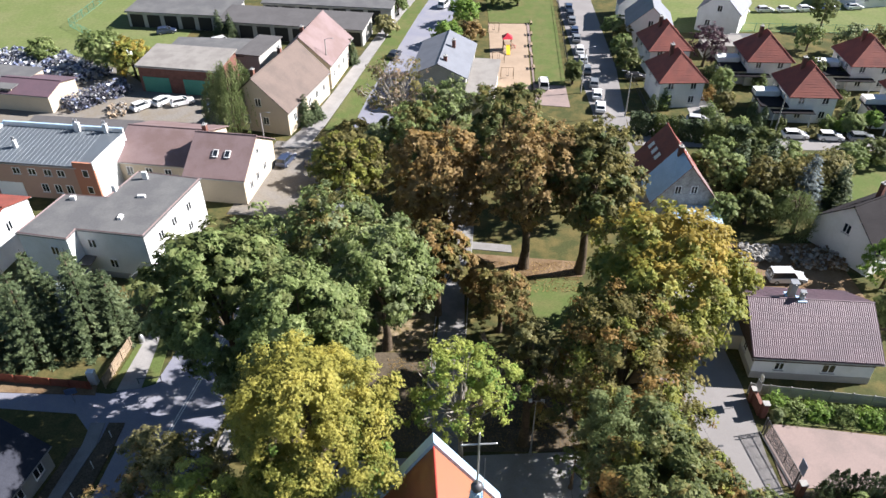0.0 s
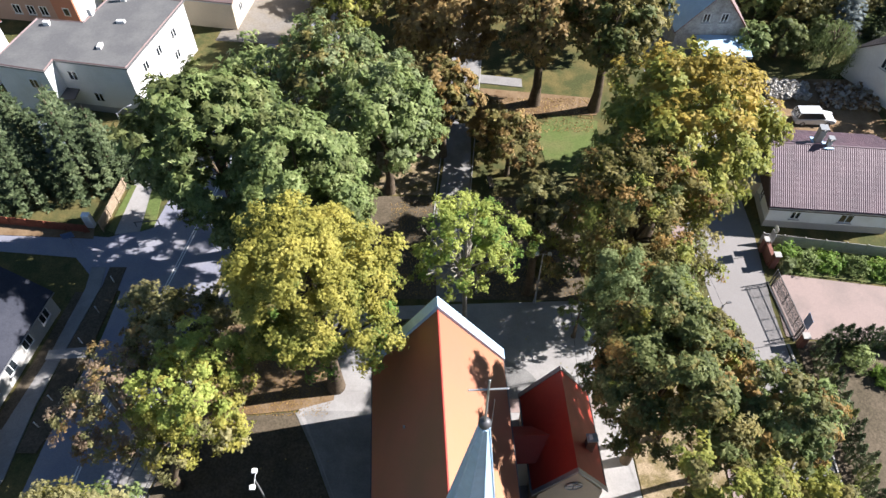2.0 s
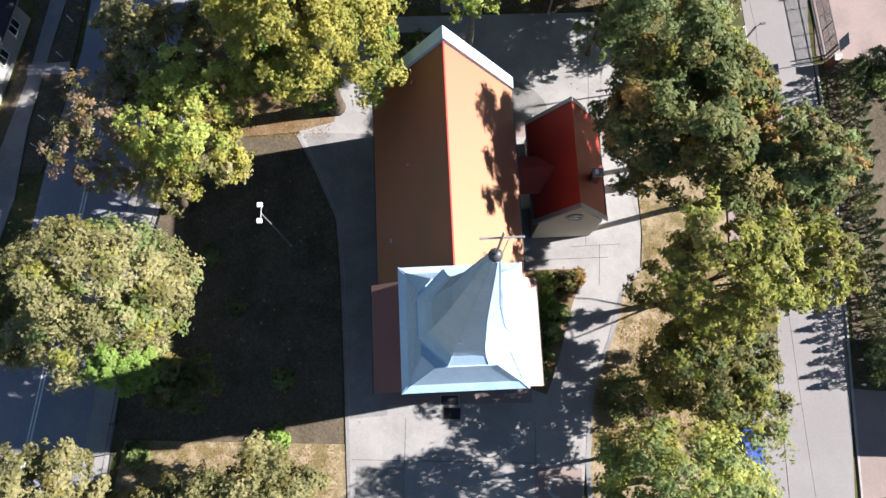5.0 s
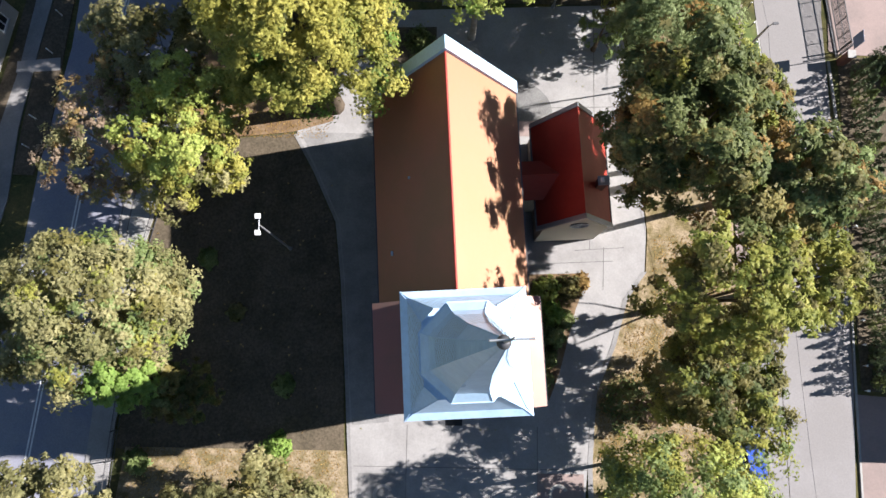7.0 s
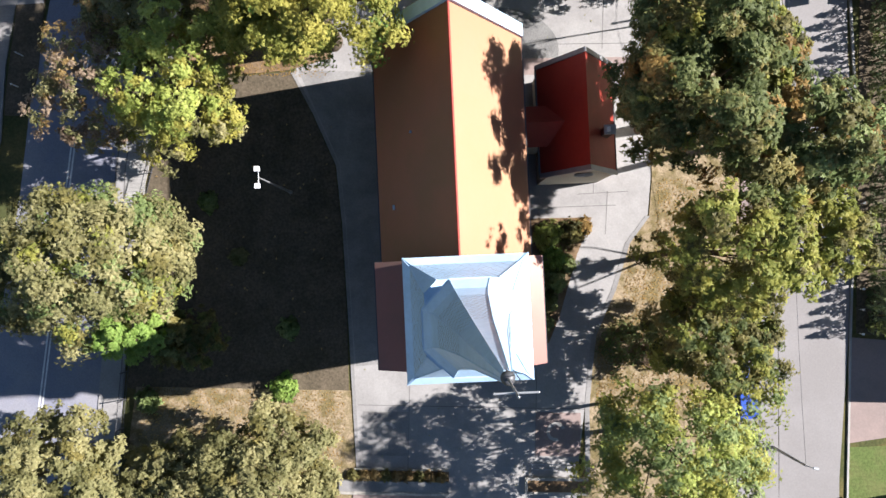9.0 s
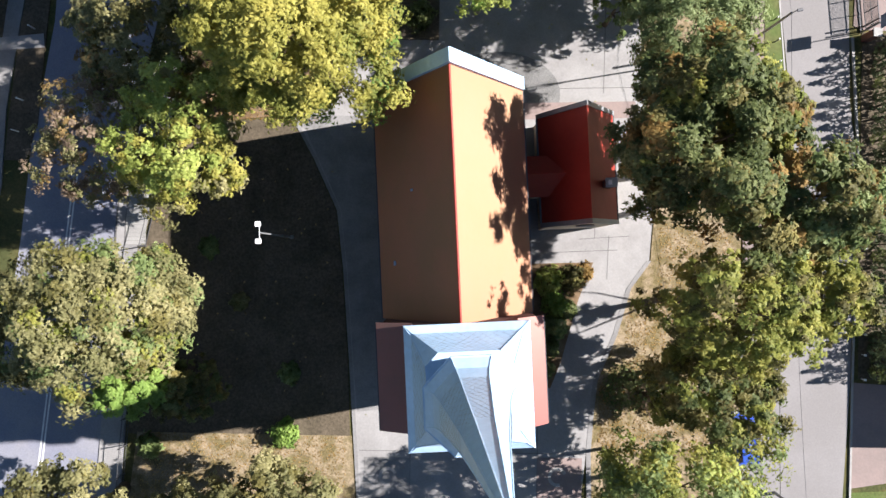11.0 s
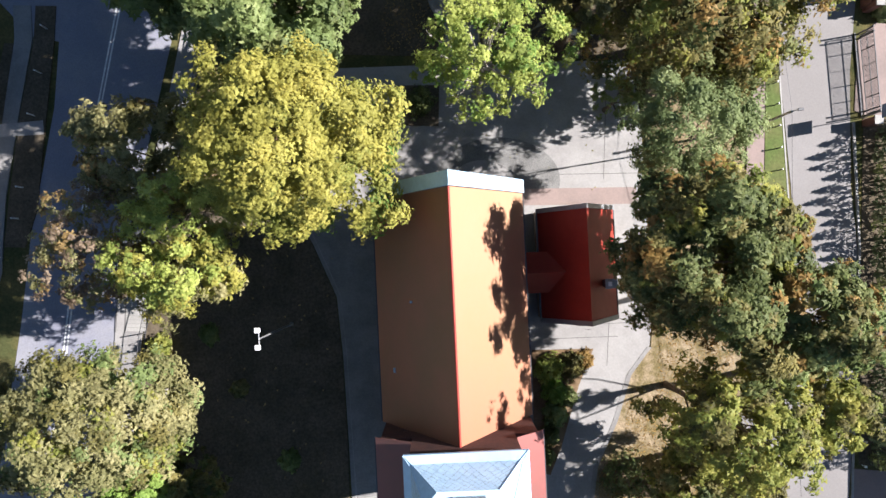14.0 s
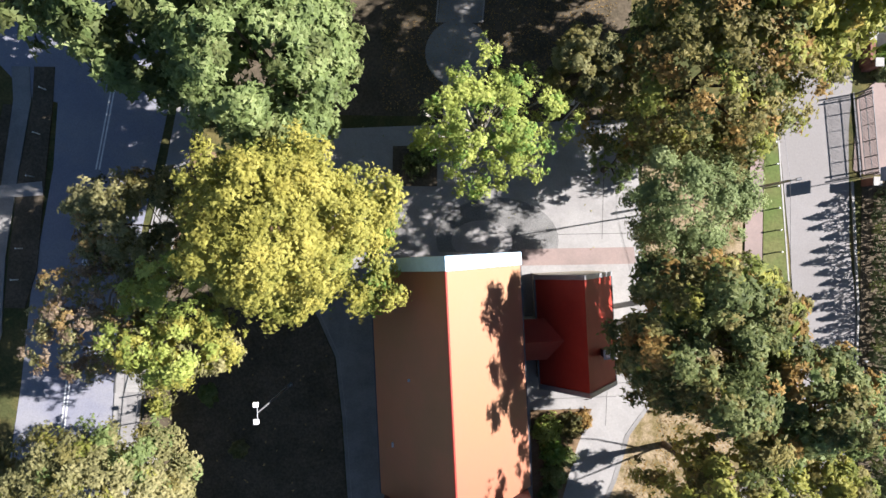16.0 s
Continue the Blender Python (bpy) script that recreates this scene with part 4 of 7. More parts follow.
def weeping(x, y, H, R, mt, label, strands=240, per=42, leaf=0.13, seed=1):
    """A weeping willow: hanging strands of narrow leaves round a short trunk."""
    rng = np.random.default_rng(seed)
    root = empty("weeping_willow", pose(x, y, 0), label, "tree")
    lot = rng.integers(0, 46, strands)
    a = rng.uniform(0, math.tau, 46)[lot] + rng.normal(size=strands) * 0.16
    f = np.clip((rng.uniform(0.08, 1, 46) ** 0.6)[lot] + rng.normal(size=strands) * 0.05, 0.03, 1.05)
    r = R * f * (1 + 0.16 * np.sin(3 * a + seed) + 0.1 * np.sin(7 * a))
    z1 = H * (1 - 0.36 * f ** 2) * rng.uniform(0.86, 1.0, strands)
    z0 = z1 * (0.1 + 0.5 * rng.uniform(0, 1, 46)[lot] * (1 - f * 0.5)) * rng.uniform(0.8, 1.2, strands)
    i = np.repeat(np.arange(strands), per)
    u = rng.uniform(0, 1, len(i))
    rr = r[i] * (0.82 + 0.22 * np.sin(np.minimum(1, u * 1.4) * math.pi / 2))
    aa = a[i] + rng.normal(size=len(i)) * 0.02
    P = np.stack([rr * np.cos(aa), rr * np.sin(aa), z1[i] + (z0[i] - z1[i]) * u], 1) + rng.normal(size=(len(i), 3)) * 0.09
    N = np.stack([np.cos(aa), np.sin(aa), 0.9 - u * 0.7], 1) + rng.normal(size=(len(i), 3)) * 0.4
    me = leaf_mesh("crown", P, N, leaf, rng, 0.3, True)
    me.materials.append(mt)
    new("crown", me).parent = root
    V, F = [], []
    tube_rows(V, F, [(0, 0, -0.1), (0.1, 0, H * 0.3), (0, 0.15, H * 0.8)], [0.35, 0.26, 0.06], 8)
    for k in range(8):
        t = k * math.tau / 8
        tube_rows(V, F, [(0.1, 0, H * 0.35), (R * 0.3 * math.cos(t), R * 0.3 * math.sin(t), H * 0.75), (R * 0.75 * math.cos(t), R * 0.75 * math.sin(t), H * 0.72)], [0.12, 0.07, 0.02], 6)
    mesh_of("trunk", V, F, BARK, root, smooth=True)
    return root


def shrub(kind, x, y, H, R, mt, label, n=2500, leaf=0.12, seed=1, ry=None, rot=0.0, z=0.0):
    """A low bush: stems and leaf sprays in a lobed mound."""
    rng = np.random.default_rng(seed)
    root = empty(kind, pose(x, y, z, 0, 0, rot), label, "bush")
    d = rng.normal(size=(n, 3))
    d[:, 2] = np.abs(d[:, 2])
    d /= np.linalg.norm(d, axis=1, keepdims=True)
    lob = 1 + 0.2 * np.sin(d[:, 0] * 5 + seed) * np.sin(d[:, 1] * 6 + seed * 2) + 0.15 * np.sin(d[:, 2] * 8 + d[:, 0] * 4)
    r = lob * rng.uniform(0.6, 1.03, n)
    P = d * r[:, None] * np.array([R, ry or R, H])
    P[:, 2] += 0.06
    N = d + rng.normal(size=(n, 3)) * 0.5
    me = leaf_mesh("foliage", P, N, leaf, rng)
    me.materials.append(mt)
    ob = new("foliage", me)
    ob.parent = root
    V, F = [], []
    for _ in range(5):
        e = (rng.uniform(-0.6, 0.6) * R, rng.uniform(-0.6, 0.6) * (ry or R), H * 0.75)
        tube_rows(V, F, [(0, 0, -0.05), (e[0] * 0.4, e[1] * 0.4, H * 0.3), e], [0.05, 0.035, 0.012], 5)
    mesh_of("stem", V, F, BARK, root)
    return root


L_YEL = leaf_mat("yellow_green_leaves", (0.18, 0.183, 0.029), (0.28, 0.27, 0.044), (0.37, 0.338, 0.064))
L_YEL2 = leaf_mat("green_turning_leaves", (0.12, 0.15, 0.025), (0.2, 0.215, 0.035), (0.3, 0.285, 0.05))
L_LIME = leaf_mat("lime_leaves", (0.18, 0.23, 0.04), (0.28, 0.33, 0.06), (0.39, 0.42, 0.095))
L_GREEN = leaf_mat("green_leaves", (0.085, 0.12, 0.034), (0.155, 0.205, 0.06), (0.265, 0.31, 0.115))
L_DARK = leaf_mat("dark_green_leaves", (0.05, 0.068, 0.02), (0.1, 0.125, 0.036), (0.185, 0.205, 0.068))
L_OLIVE = leaf_mat("olive_leaves", (0.115, 0.12, 0.042), (0.2, 0.195, 0.075), (0.3, 0.28, 0.12))
L_OLIVE_D = leaf_mat("dull_olive_leaves", (0.06, 0.062, 0.02), (0.13, 0.122, 0.035), (0.24, 0.21, 0.06))
L_BROWN = leaf_mat("rust_brown_leaves", (0.14, 0.098, 0.038), (0.25, 0.178, 0.064), (0.36, 0.265, 0.1))
L_RUST = leaf_mat("autumn_orange_leaves", (0.13, 0.09, 0.025), (0.23, 0.15, 0.04), (0.32, 0.22, 0.06))
L_PINK = leaf_mat("faded_rose_leaves", (0.13, 0.098, 0.062), (0.23, 0.175, 0.115), (0.34, 0.27, 0.18))
L_GREY = leaf_mat("grey_green_leaves", (0.09, 0.118, 0.045), (0.15, 0.188, 0.078), (0.24, 0.275, 0.125))
L_GOLD = leaf_mat("golden_leaves", (0.19, 0.16, 0.025), (0.29, 0.23, 0.035), (0.38, 0.3, 0.055))
L_SPRUCE = leaf_mat("spruce_needles", (0.024, 0.036, 0.014), (0.055, 0.078, 0.032), (0.12, 0.15, 0.066), through_light=0.12)
L_BLUE = leaf_mat("blue_spruce_needles", (0.06, 0.08, 0.08), (0.1, 0.13, 0.13), (0.16, 0.19, 0.18), through_light=0.12)
L_BRIGHT = leaf_mat("bright_green_leaves", (0.1, 0.17, 0.025), (0.16, 0.25, 0.04), (0.24, 0.33, 0.06))
L_ROBINIA = leaf_mat("feathery_robinia_leaves", (0.1, 0.135, 0.045), (0.165, 0.21, 0.075), (0.25, 0.29, 0.12))
L_PURPLE = leaf_mat("purple_leaves", (0.03, 0.02, 0.025), (0.06, 0.035, 0.045), (0.1, 0.06, 0.07))

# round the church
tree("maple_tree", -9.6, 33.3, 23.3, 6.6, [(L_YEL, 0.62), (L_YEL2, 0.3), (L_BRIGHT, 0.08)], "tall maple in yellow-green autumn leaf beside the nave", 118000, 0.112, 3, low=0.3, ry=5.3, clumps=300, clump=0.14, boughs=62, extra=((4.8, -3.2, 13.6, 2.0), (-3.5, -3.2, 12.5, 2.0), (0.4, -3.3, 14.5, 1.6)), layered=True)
tree("ash_tree", 1.5, 39.5, 17.3, 4.5, [(L_LIME, 0.8), (L_BRIGHT, 0.2)], "airy lime-green ash before the church gable", 52000, 0.105, 5, low=0.42, clumps=150, clump=0.14, boughs=42, open_=0.42, limbs=40, ry=4.0, girth=0.55, bark=BARK_PALE, extra=((-3.1, -0.2, 8.4, 1.8), (4.3, 1.3, 12.4, 1.1), (3.0, 2.9, 12.8, 1.0), (5.2, 0.4, 12.2, 0.8), (0.2, 4.3, 12.6, 1.0)))
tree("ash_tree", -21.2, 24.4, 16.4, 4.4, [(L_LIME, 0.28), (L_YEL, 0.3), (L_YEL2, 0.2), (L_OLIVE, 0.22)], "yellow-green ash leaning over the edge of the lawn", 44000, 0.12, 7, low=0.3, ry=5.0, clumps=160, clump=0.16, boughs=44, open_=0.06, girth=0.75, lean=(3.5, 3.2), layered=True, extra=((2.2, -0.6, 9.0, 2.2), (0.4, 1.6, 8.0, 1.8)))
tree("lime_tree", -21.0, 33.4, 12.6, 4.4, [(L_OLIVE_D, 0.2), (L_OLIVE, 0.7), (L_BROWN, 0.1)], "dull olive roadside lime tree beside the maple", 33000, 0.14, 9, low=0.25, clumps=145, clump=0.165, boughs=36, open_=0.1, limbs=6, ry=4.4, girth=0.35)
tree("willow_tree", -22.7, 15.9, 16.4, 6.2, [(L_OLIVE, 0.62), (L_OLIVE_D, 0.14), (L_YEL2, 0.12), (L_GREEN, 0.12)], "olive-green willow leaning over the fence", 72000, 0.122, 11, low=0.22, ry=5.2, clumps=170, clump=0.17, boughs=54, bark=BARK_PALE, extra=((-5.0, -3.2, 9.0, 2.2),))
tree("willow_tree", -32.6, 15.4, 11.5, 3.4, [(L_OLIVE, 1.0)], "olive-green willow across the road", 17437, 0.140, 12, low=0.25, clump=0.165)
tree("hornbeam_tree", -20.4, 11.2, 14.6, 2.0, [(L_BRIGHT, 1.0)], "slender bright green tree on the lawn edge", 19000, 0.105, 13, low=0.2, clumps=110, clump=0.17, boughs=26)
tree("lime_tree", -18.6, 10.6, 9.0, 2.6, [(L_OLIVE_D, 0.5), (L_DARK, 0.5)], "dark green young lime in the shade of the willow", 12000, 0.13, 14, low=0.2, clumps=80, clump=0.17, boughs=24)
tree("willow_tree", -12.3, 1.6, 13.4, 5.4, [(L_OLIVE, 0.75), (L_OLIVE_D, 0.25)], "olive willow beside the south lawn", 54000, 0.132, 15, low=0.2, ry=4.8, clumps=170, clump=0.16, boughs=48)
tree("willow_tree", -25.2, 1.6, 14.6, 4.4, [(L_OLIVE, 0.85), (L_OLIVE_D, 0.15)], "olive willow over the road", 40000, 0.135, 16, low=0.25, ry=4.9, clumps=145, clump=0.165, boughs=40)
tree("willow_tree", -19.0, 0.6, 11.5, 3.1, [(L_OLIVE, 0.7), (L_OLIVE_D, 0.3)], "olive willow between the lawn and the road", 22000, 0.14, 46, low=0.2, ry=3.8, clumps=100, clump=0.17, boughs=30)
tree("chestnut_tree", 14.6, 26.9, 20.8, 5.7, [(L_DARK, 0.55), (L_OLIVE_D, 0.28), (L_YEL2, 0.1), (L_RUST, 0.07)], "dark green chestnut with first rusty leaves beside the vestry", 72000, 0.15, 17, low=0.32, ry=5.5, girth=0.6, clumps=200, clump=0.16, boughs=52, extra=((1.4, -3.9, 17.2, 2.3), (0.8, 3.4, 17.0, 2.1), (-1.5, 3.7, 19.7, 1.5), (-0.6, -2.6, 20.0, 1.4), (-2.6, 3.9, 15.0, 1.6), (-3.6, -1.0, 15.2, 1.5)))
tree("chestnut_tree", 20.7, 25.5, 19.8, 4.5, [(L_DARK, 0.4), (L_OLIVE_D, 0.25), (L_GREEN, 0.2), (L_RUST, 0.15)], "green chestnut with autumn tips by the street", 33000, 0.155, 18, low=0.4, clumps=130, clump=0.165, boughs=36, ry=3.9, girth=0.5, lean=(-0.5, -1.7))
tree("chestnut_tree", 17.6, 28.9, 18.6, 3.2, [(L_OLIVE_D, 0.5), (L_YEL2, 0.25), (L_RUST, 0.25)], "dark chestnut with rusty autumn branches", 26000, 0.155, 19, low=0.3, clumps=110, clump=0.165, boughs=28, girth=0.5)
tree("robinia_tree", 17.6, 35.7, 15.4, 4.1, [(L_ROBINIA, 1.0)], "feathery grey-green robinia by the court", 62000, 0.092, 20, low=0.45, clumps=120, clump=0.18, boughs=36, open_=0.15, girth=0.16, lean=(-3.1, -0.4))
tree("lime_tree", 16.7, 17.2, 20.6, 4.4, [(L_YEL2, 0.75), (L_OLIVE_D, 0.25)], "lime tree turning yellow-green along the street", 36000, 0.142, 21, low=0.14, clumps=140, clump=0.165, boughs=42, ry=4.1, open_=0.04, girth=0.4, extra=((-3.2, 2.4, 19.6, 1.5),))
tree("lime_tree", 22.8, 18.3, 16.0, 3.0, [(L_YEL2, 0.75), (L_OLIVE_D, 0.25)], "yellow-green lime tree over the street", 22000, 0.142, 22, low=0.45, clumps=100, open_=0.12, clump=0.165, boughs=26, ry=3.4, girth=0.5)
tree("lime_tree", 17.6, 11.9, 13.4, 4.7, [(L_OLIVE_D, 0.42), (L_YEL2, 0.28), (L_DARK, 0.3)], "dull green lime tree with dense crown", 38000, 0.142, 23, low=0.16, clumps=150, clump=0.165, boughs=42, ry=4.2, girth=0.6)
tree("locust_tree", 14.9, 3.8, 15.4, 6.3, [(L_GREEN, 0.45), (L_YEL2, 0.4), (L_LIME, 0.15)], "fresh green tree over the south court", 56000, 0.128, 24, low=0.2, girth=0.5, clumps=182, clump=0.165, boughs=50, open_=0.08, ry=5.6, extra=((4.7, 4.0, 9.0, 2.0),))
tree("maple_tree", 15.6, 43.4, 20.6, 7.0, [(L_OLIVE_D, 0.55), (L_DARK, 0.15), (L_YEL2, 0.18), (L_RUST, 0.12)], "olive park maple with rusty patches", 56000, 0.15, 25, low=0.15, ry=5.4, clumps=190, clump=0.165, boughs=50, extra=((-2.4, -3.6, 10.0, 2.3), (3.0, -3.8, 9.5, 2.4), (-5.4, -1.4, 9.0, 2.2), (0.5, -2.6, 6.5, 2.4), (-2.0, -3.2, 6.0, 2.0), (3.6, -3.4, 5.6, 2.4), (6.2, -1.2, 6.0, 2.4)))

tree("robinia_tree", 11.6, 38.6, 5.2, 1.9, [(L_GREEN, 1.0)], "young robinia leaning over the court", 6500, 0.1, 44, low=0.3, clumps=34, clump=0.2, open_=0.2, limbs=3)
tree("cherry_tree", -24.0, 27.2, 13.0, 3.7, [(L_PINK, 0.38), (L_OLIVE, 0.42), (L_BROWN, 0.2)], "thin roadside cherry with faded rose leaves", 27000, 0.105, 45, low=0.3, ry=5.4, clumps=110, clump=0.16, boughs=36, open_=0.2, bark=BARK_PALE, limbs=16)

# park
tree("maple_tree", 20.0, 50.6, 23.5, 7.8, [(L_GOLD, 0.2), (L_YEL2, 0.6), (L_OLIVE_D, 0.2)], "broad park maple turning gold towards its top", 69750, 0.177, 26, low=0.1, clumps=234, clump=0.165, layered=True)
tree("oak_tree", -19.8, 48.2, 24.0, 6.9, [(L_DARK, 0.45), (L_GREEN, 0.55)], "wide dark green oak over the road", 62000, 0.215, 27, low=0.12, clumps=220, clump=0.16, boughs=56, ry=7.4)
tree("oak_tree", -11.8, 43.4, 22.3, 6.2, [(L_DARK, 0.2), (L_GREEN, 0.8)], "leafy green oak on the park edge", 62000, 0.2, 28, low=0.12, clumps=208, clump=0.165, ry=6.8)
tree("willow_tree", -6.2, 56.5, 17.0, 6.0, [(L_GREEN, 0.65), (L_GREY, 0.35)], "tall green willow beside the park path", 42625, 0.163, 29, low=0.2, clumps=156, open_=0.1, clump=0.165)
tree("willow_tree", -12.0, 64.0, 16.5, 6.0, [(L_GREEN, 0.45), (L_GREY, 0.3), (L_OLIVE_D, 0.25)], "green park tree with pale limbs", 38750, 0.170, 30, low=0.2, clumps=145, open_=0.12, bark=BARK_PALE, clump=0.165)
tree("chestnut_tree", -0.5, 72.5, 18.8, 6.2, [(L_BROWN, 0.75), (L_RUST, 0.25)], "chestnut with rust-brown autumn crown", 46500, 0.177, 31, low=0.2, clumps=166, clump=0.165)
tree("chestnut_tree", -0.6, 62.0, 13.0, 4.0, [(L_RUST, 0.3), (L_OLIVE_D, 0.5), (L_BROWN, 0.2)], "smaller chestnut with golden-brown leaves", 23250, 0.170, 32, low=0.25, clumps=104, clump=0.165)
tree("chestnut_tree", 10.2, 71.0, 21.8, 6.6, [(L_BROWN, 0.75), (L_OLIVE_D, 0.25)], "tall chestnut with thin brown foliage over bare stems", 46500, 0.177, 33, low=0.25, clumps=166, open_=0.15, limbs=16, clump=0.165)
tree("lime_tree", 17.2, 70.0, 21.5, 6.1, [(L_OLIVE_D, 0.75), (L_DARK, 0.25)], "tall dull olive lime tree in the park", 48437, 0.177, 34, low=0.2, clumps=166, clump=0.165)
tree("maple_tree", -12.5, 81.5, 14.0, 5.4, [(L_OLIVE_D, 0.5), (L_YEL2, 0.5)], "olive maple on the road side of the park", 27125, 0.185, 35, low=0.15, clumps=114, clump=0.165)
tree("maple_tree", 8.5, 90.0, 17.0, 5.6, [(L_DARK, 0.7), (L_OLIVE_D, 0.3)], "dark green park maple", 25187, 0.193, 36, low=0.15, clumps=114, clump=0.165)
tree("plum_tree", 6.4, 59.2, 9.0, 3.7, [(L_OLIVE_D, 0.6), (L_BROWN, 0.4)], "small brownish ornamental tree by the path", 15500, 0.133, 37, low=0.12, clumps=83, clump=0.165)
tree("plum_tree", 7.7, 43.6, 16.4, 2.5, [(L_OLIVE_D, 0.7), (L_OLIVE, 0.3)], "small dull green ornamental tree on the lawn", 17437, 0.125, 38, low=0.35, clumps=88, clump=0.165, boughs=22)
tree("ash_tree", -7.5, 106.0, 14.5, 6.8, [(L_PINK, 0.5), (L_OLIVE_D, 0.5)], "thin half-bare ash with grey twigs", 17437, 0.163, 39, low=0.15, clumps=114, open_=0.78, bark=BARK_PALE, limbs=60, clump=0.165)
tree("ash_tree", 0.5, 104.5, 11.0, 5.2, [(L_GREY, 0.6), (L_GREEN, 0.4)], "grey-green tree before the nursery building", 17437, 0.177, 40, low=0.1, clumps=93, open_=0.15, clump=0.165)
tree("maple_tree", -4.0, 94.0, 12.0, 5.0, [(L_GREEN, 0.6), (L_OLIVE_D, 0.4)], "green maple in the northern park", 19375, 0.185, 41, low=0.1, clumps=93, clump=0.165)
tree("maple_tree", 20.5, 84.0, 14.0, 5.0, [(L_OLIVE_D, 0.7), (L_DARK, 0.3)], "olive maple at the end of the park", 19375, 0.185, 42, low=0.15, clumps=93, clump=0.165)


# ---- houses ----
def window(parent, side, w, d, u, z, ww=1.0, wh=1.3, wall=0.0):
    """A framed window on a side of a w x d block: 's', 'n', 'e', 'w'; u runs along the wall."""
    turn = {'s': 0, 'e': 90, 'n': 180, 'w': 270}[side]
    dep = d / 2 if side in 'sn' else w / 2
    m = Matrix.Rotation(radians(turn), 4, 'Z') @ Matrix.Translation((u, -dep - wall, z))
    bm = bmesh.new()
    box(bm, -ww / 2, ww / 2, -0.01, 0.05, -wh / 2, wh / 2, m)
    pane = part("window", bm, GLASS, parent)
    bm = bmesh.new()
    for x in (-ww / 2, ww / 2, 0):
        box(bm, x - 0.045, x + 0.045, -0.04, 0.03, -wh / 2 - 0.045, wh / 2 + 0.045, m)
    for zz in (-wh / 2, wh / 2):
        box(bm, -ww / 2, ww / 2, -0.035, 0.03, zz - 0.045, zz + 0.045, m)
    part("frame", bm, TRIM, pane)
    bm = bmesh.new()
    box(bm, -ww / 2 - 0.1, ww / 2 + 0.1, -0.16, 0.02, -wh / 2 - 0.12, -wh / 2 - 0.05, m)
    part("sill", bm, GALV, pane)


def roof_parts(h, w, d, eave, ridge, kind, over, material, hip=0.5, thick=0.14, tiles=0.0):
    X, Y = w / 2 + over, d / 2 + over
    drop = (ridge - eave) / (d / 2) * over
    e = eave - drop
    if kind == "gable":
        sl = [[(-X, 0, ridge), (-X, -Y, e), (X, -Y, e), (X, 0, ridge)], [(X, 0, ridge), (X, Y, e), (-X, Y, e), (-X, 0, ridge)]]
    elif kind == "hip":
        k = max(0.3, X - (d / 2 + over) * hip * 2)
        sl = [[(-k, 0, ridge), (-X, -Y, e), (X, -Y, e), (k, 0, ridge)], [(k, 0, ridge), (X, Y, e), (-X, Y, e), (-k, 0, ridge)],
              [(k, 0, ridge), (X, -Y, e), (X, Y, e)], [(-k, 0, ridge), (-X, Y, e), (-X, -Y, e)]]
    elif kind == "shed":
        sl = [[(-X, Y, ridge), (-X, -Y, eave), (X, -Y, eave), (X, Y, ridge)]]
    else:
        sl = [[(-X, -Y, eave + 0.02), (X, -Y, eave + 0.02), (X, Y, eave + 0.02), (-X, Y, eave + 0.02)]]
    for q in sl:
        ob = part("roof_slope", solid(bmesh.new(), [q], thick), material, h)
        if tiles:
            low = [p for p in q if abs(p[2] - min(r[2] for r in q)) < 1e-4]
            top = [p for p in q if p not in low]
            a, b = Vector(low[0]), Vector(low[1])
            ta = Vector(top[0]) if (Vector(top[0]) - a).length < (Vector(top[-1]) - a).length else Vector(top[-1])
            tb = Vector(top[-1]) if ta == Vector(top[0]) else Vector(top[0])
            rows = max(4, int((ta - a).length / tiles))
            bm = bmesh.new()
            for r in range(1, rows):
                p0, p1 = a.lerp(ta, r / rows), b.lerp(tb, r / rows)
                tube(bm, p0 + Vector((0, 0, 0.015)), p1 + Vector((0, 0, 0.015)), 0.03, seg=4)
            part("tile_course", bm, material, ob)
    if kind in ("gable", "hip"):
        bm = bmesh.new()
        k = X if kind == "gable" else max(0.3, X - (d / 2 + over) * hip * 2)
        tube(bm, (-k, 0, ridge + 0.02), (k, 0, ridge + 0.02), 0.12, seg=8)
        if kind == "hip":
            for sx in (-1, 1):
                for sy in (-1, 1):
                    tube(bm, (sx * k, 0, ridge), (sx * X, sy * Y, e), 0.1, seg=6)
        part("ridge_tile", bm, material, h)
    if kind != "flat":
        for sy in (-1, 1) if kind != "shed" else (-1,):
            bm = bmesh.new()
            box(bm, -X, X, sy * Y - 0.06, sy * Y + 0.06, e - 0.24, e - 0.12)
            part("gutter", bm, GALV, h)


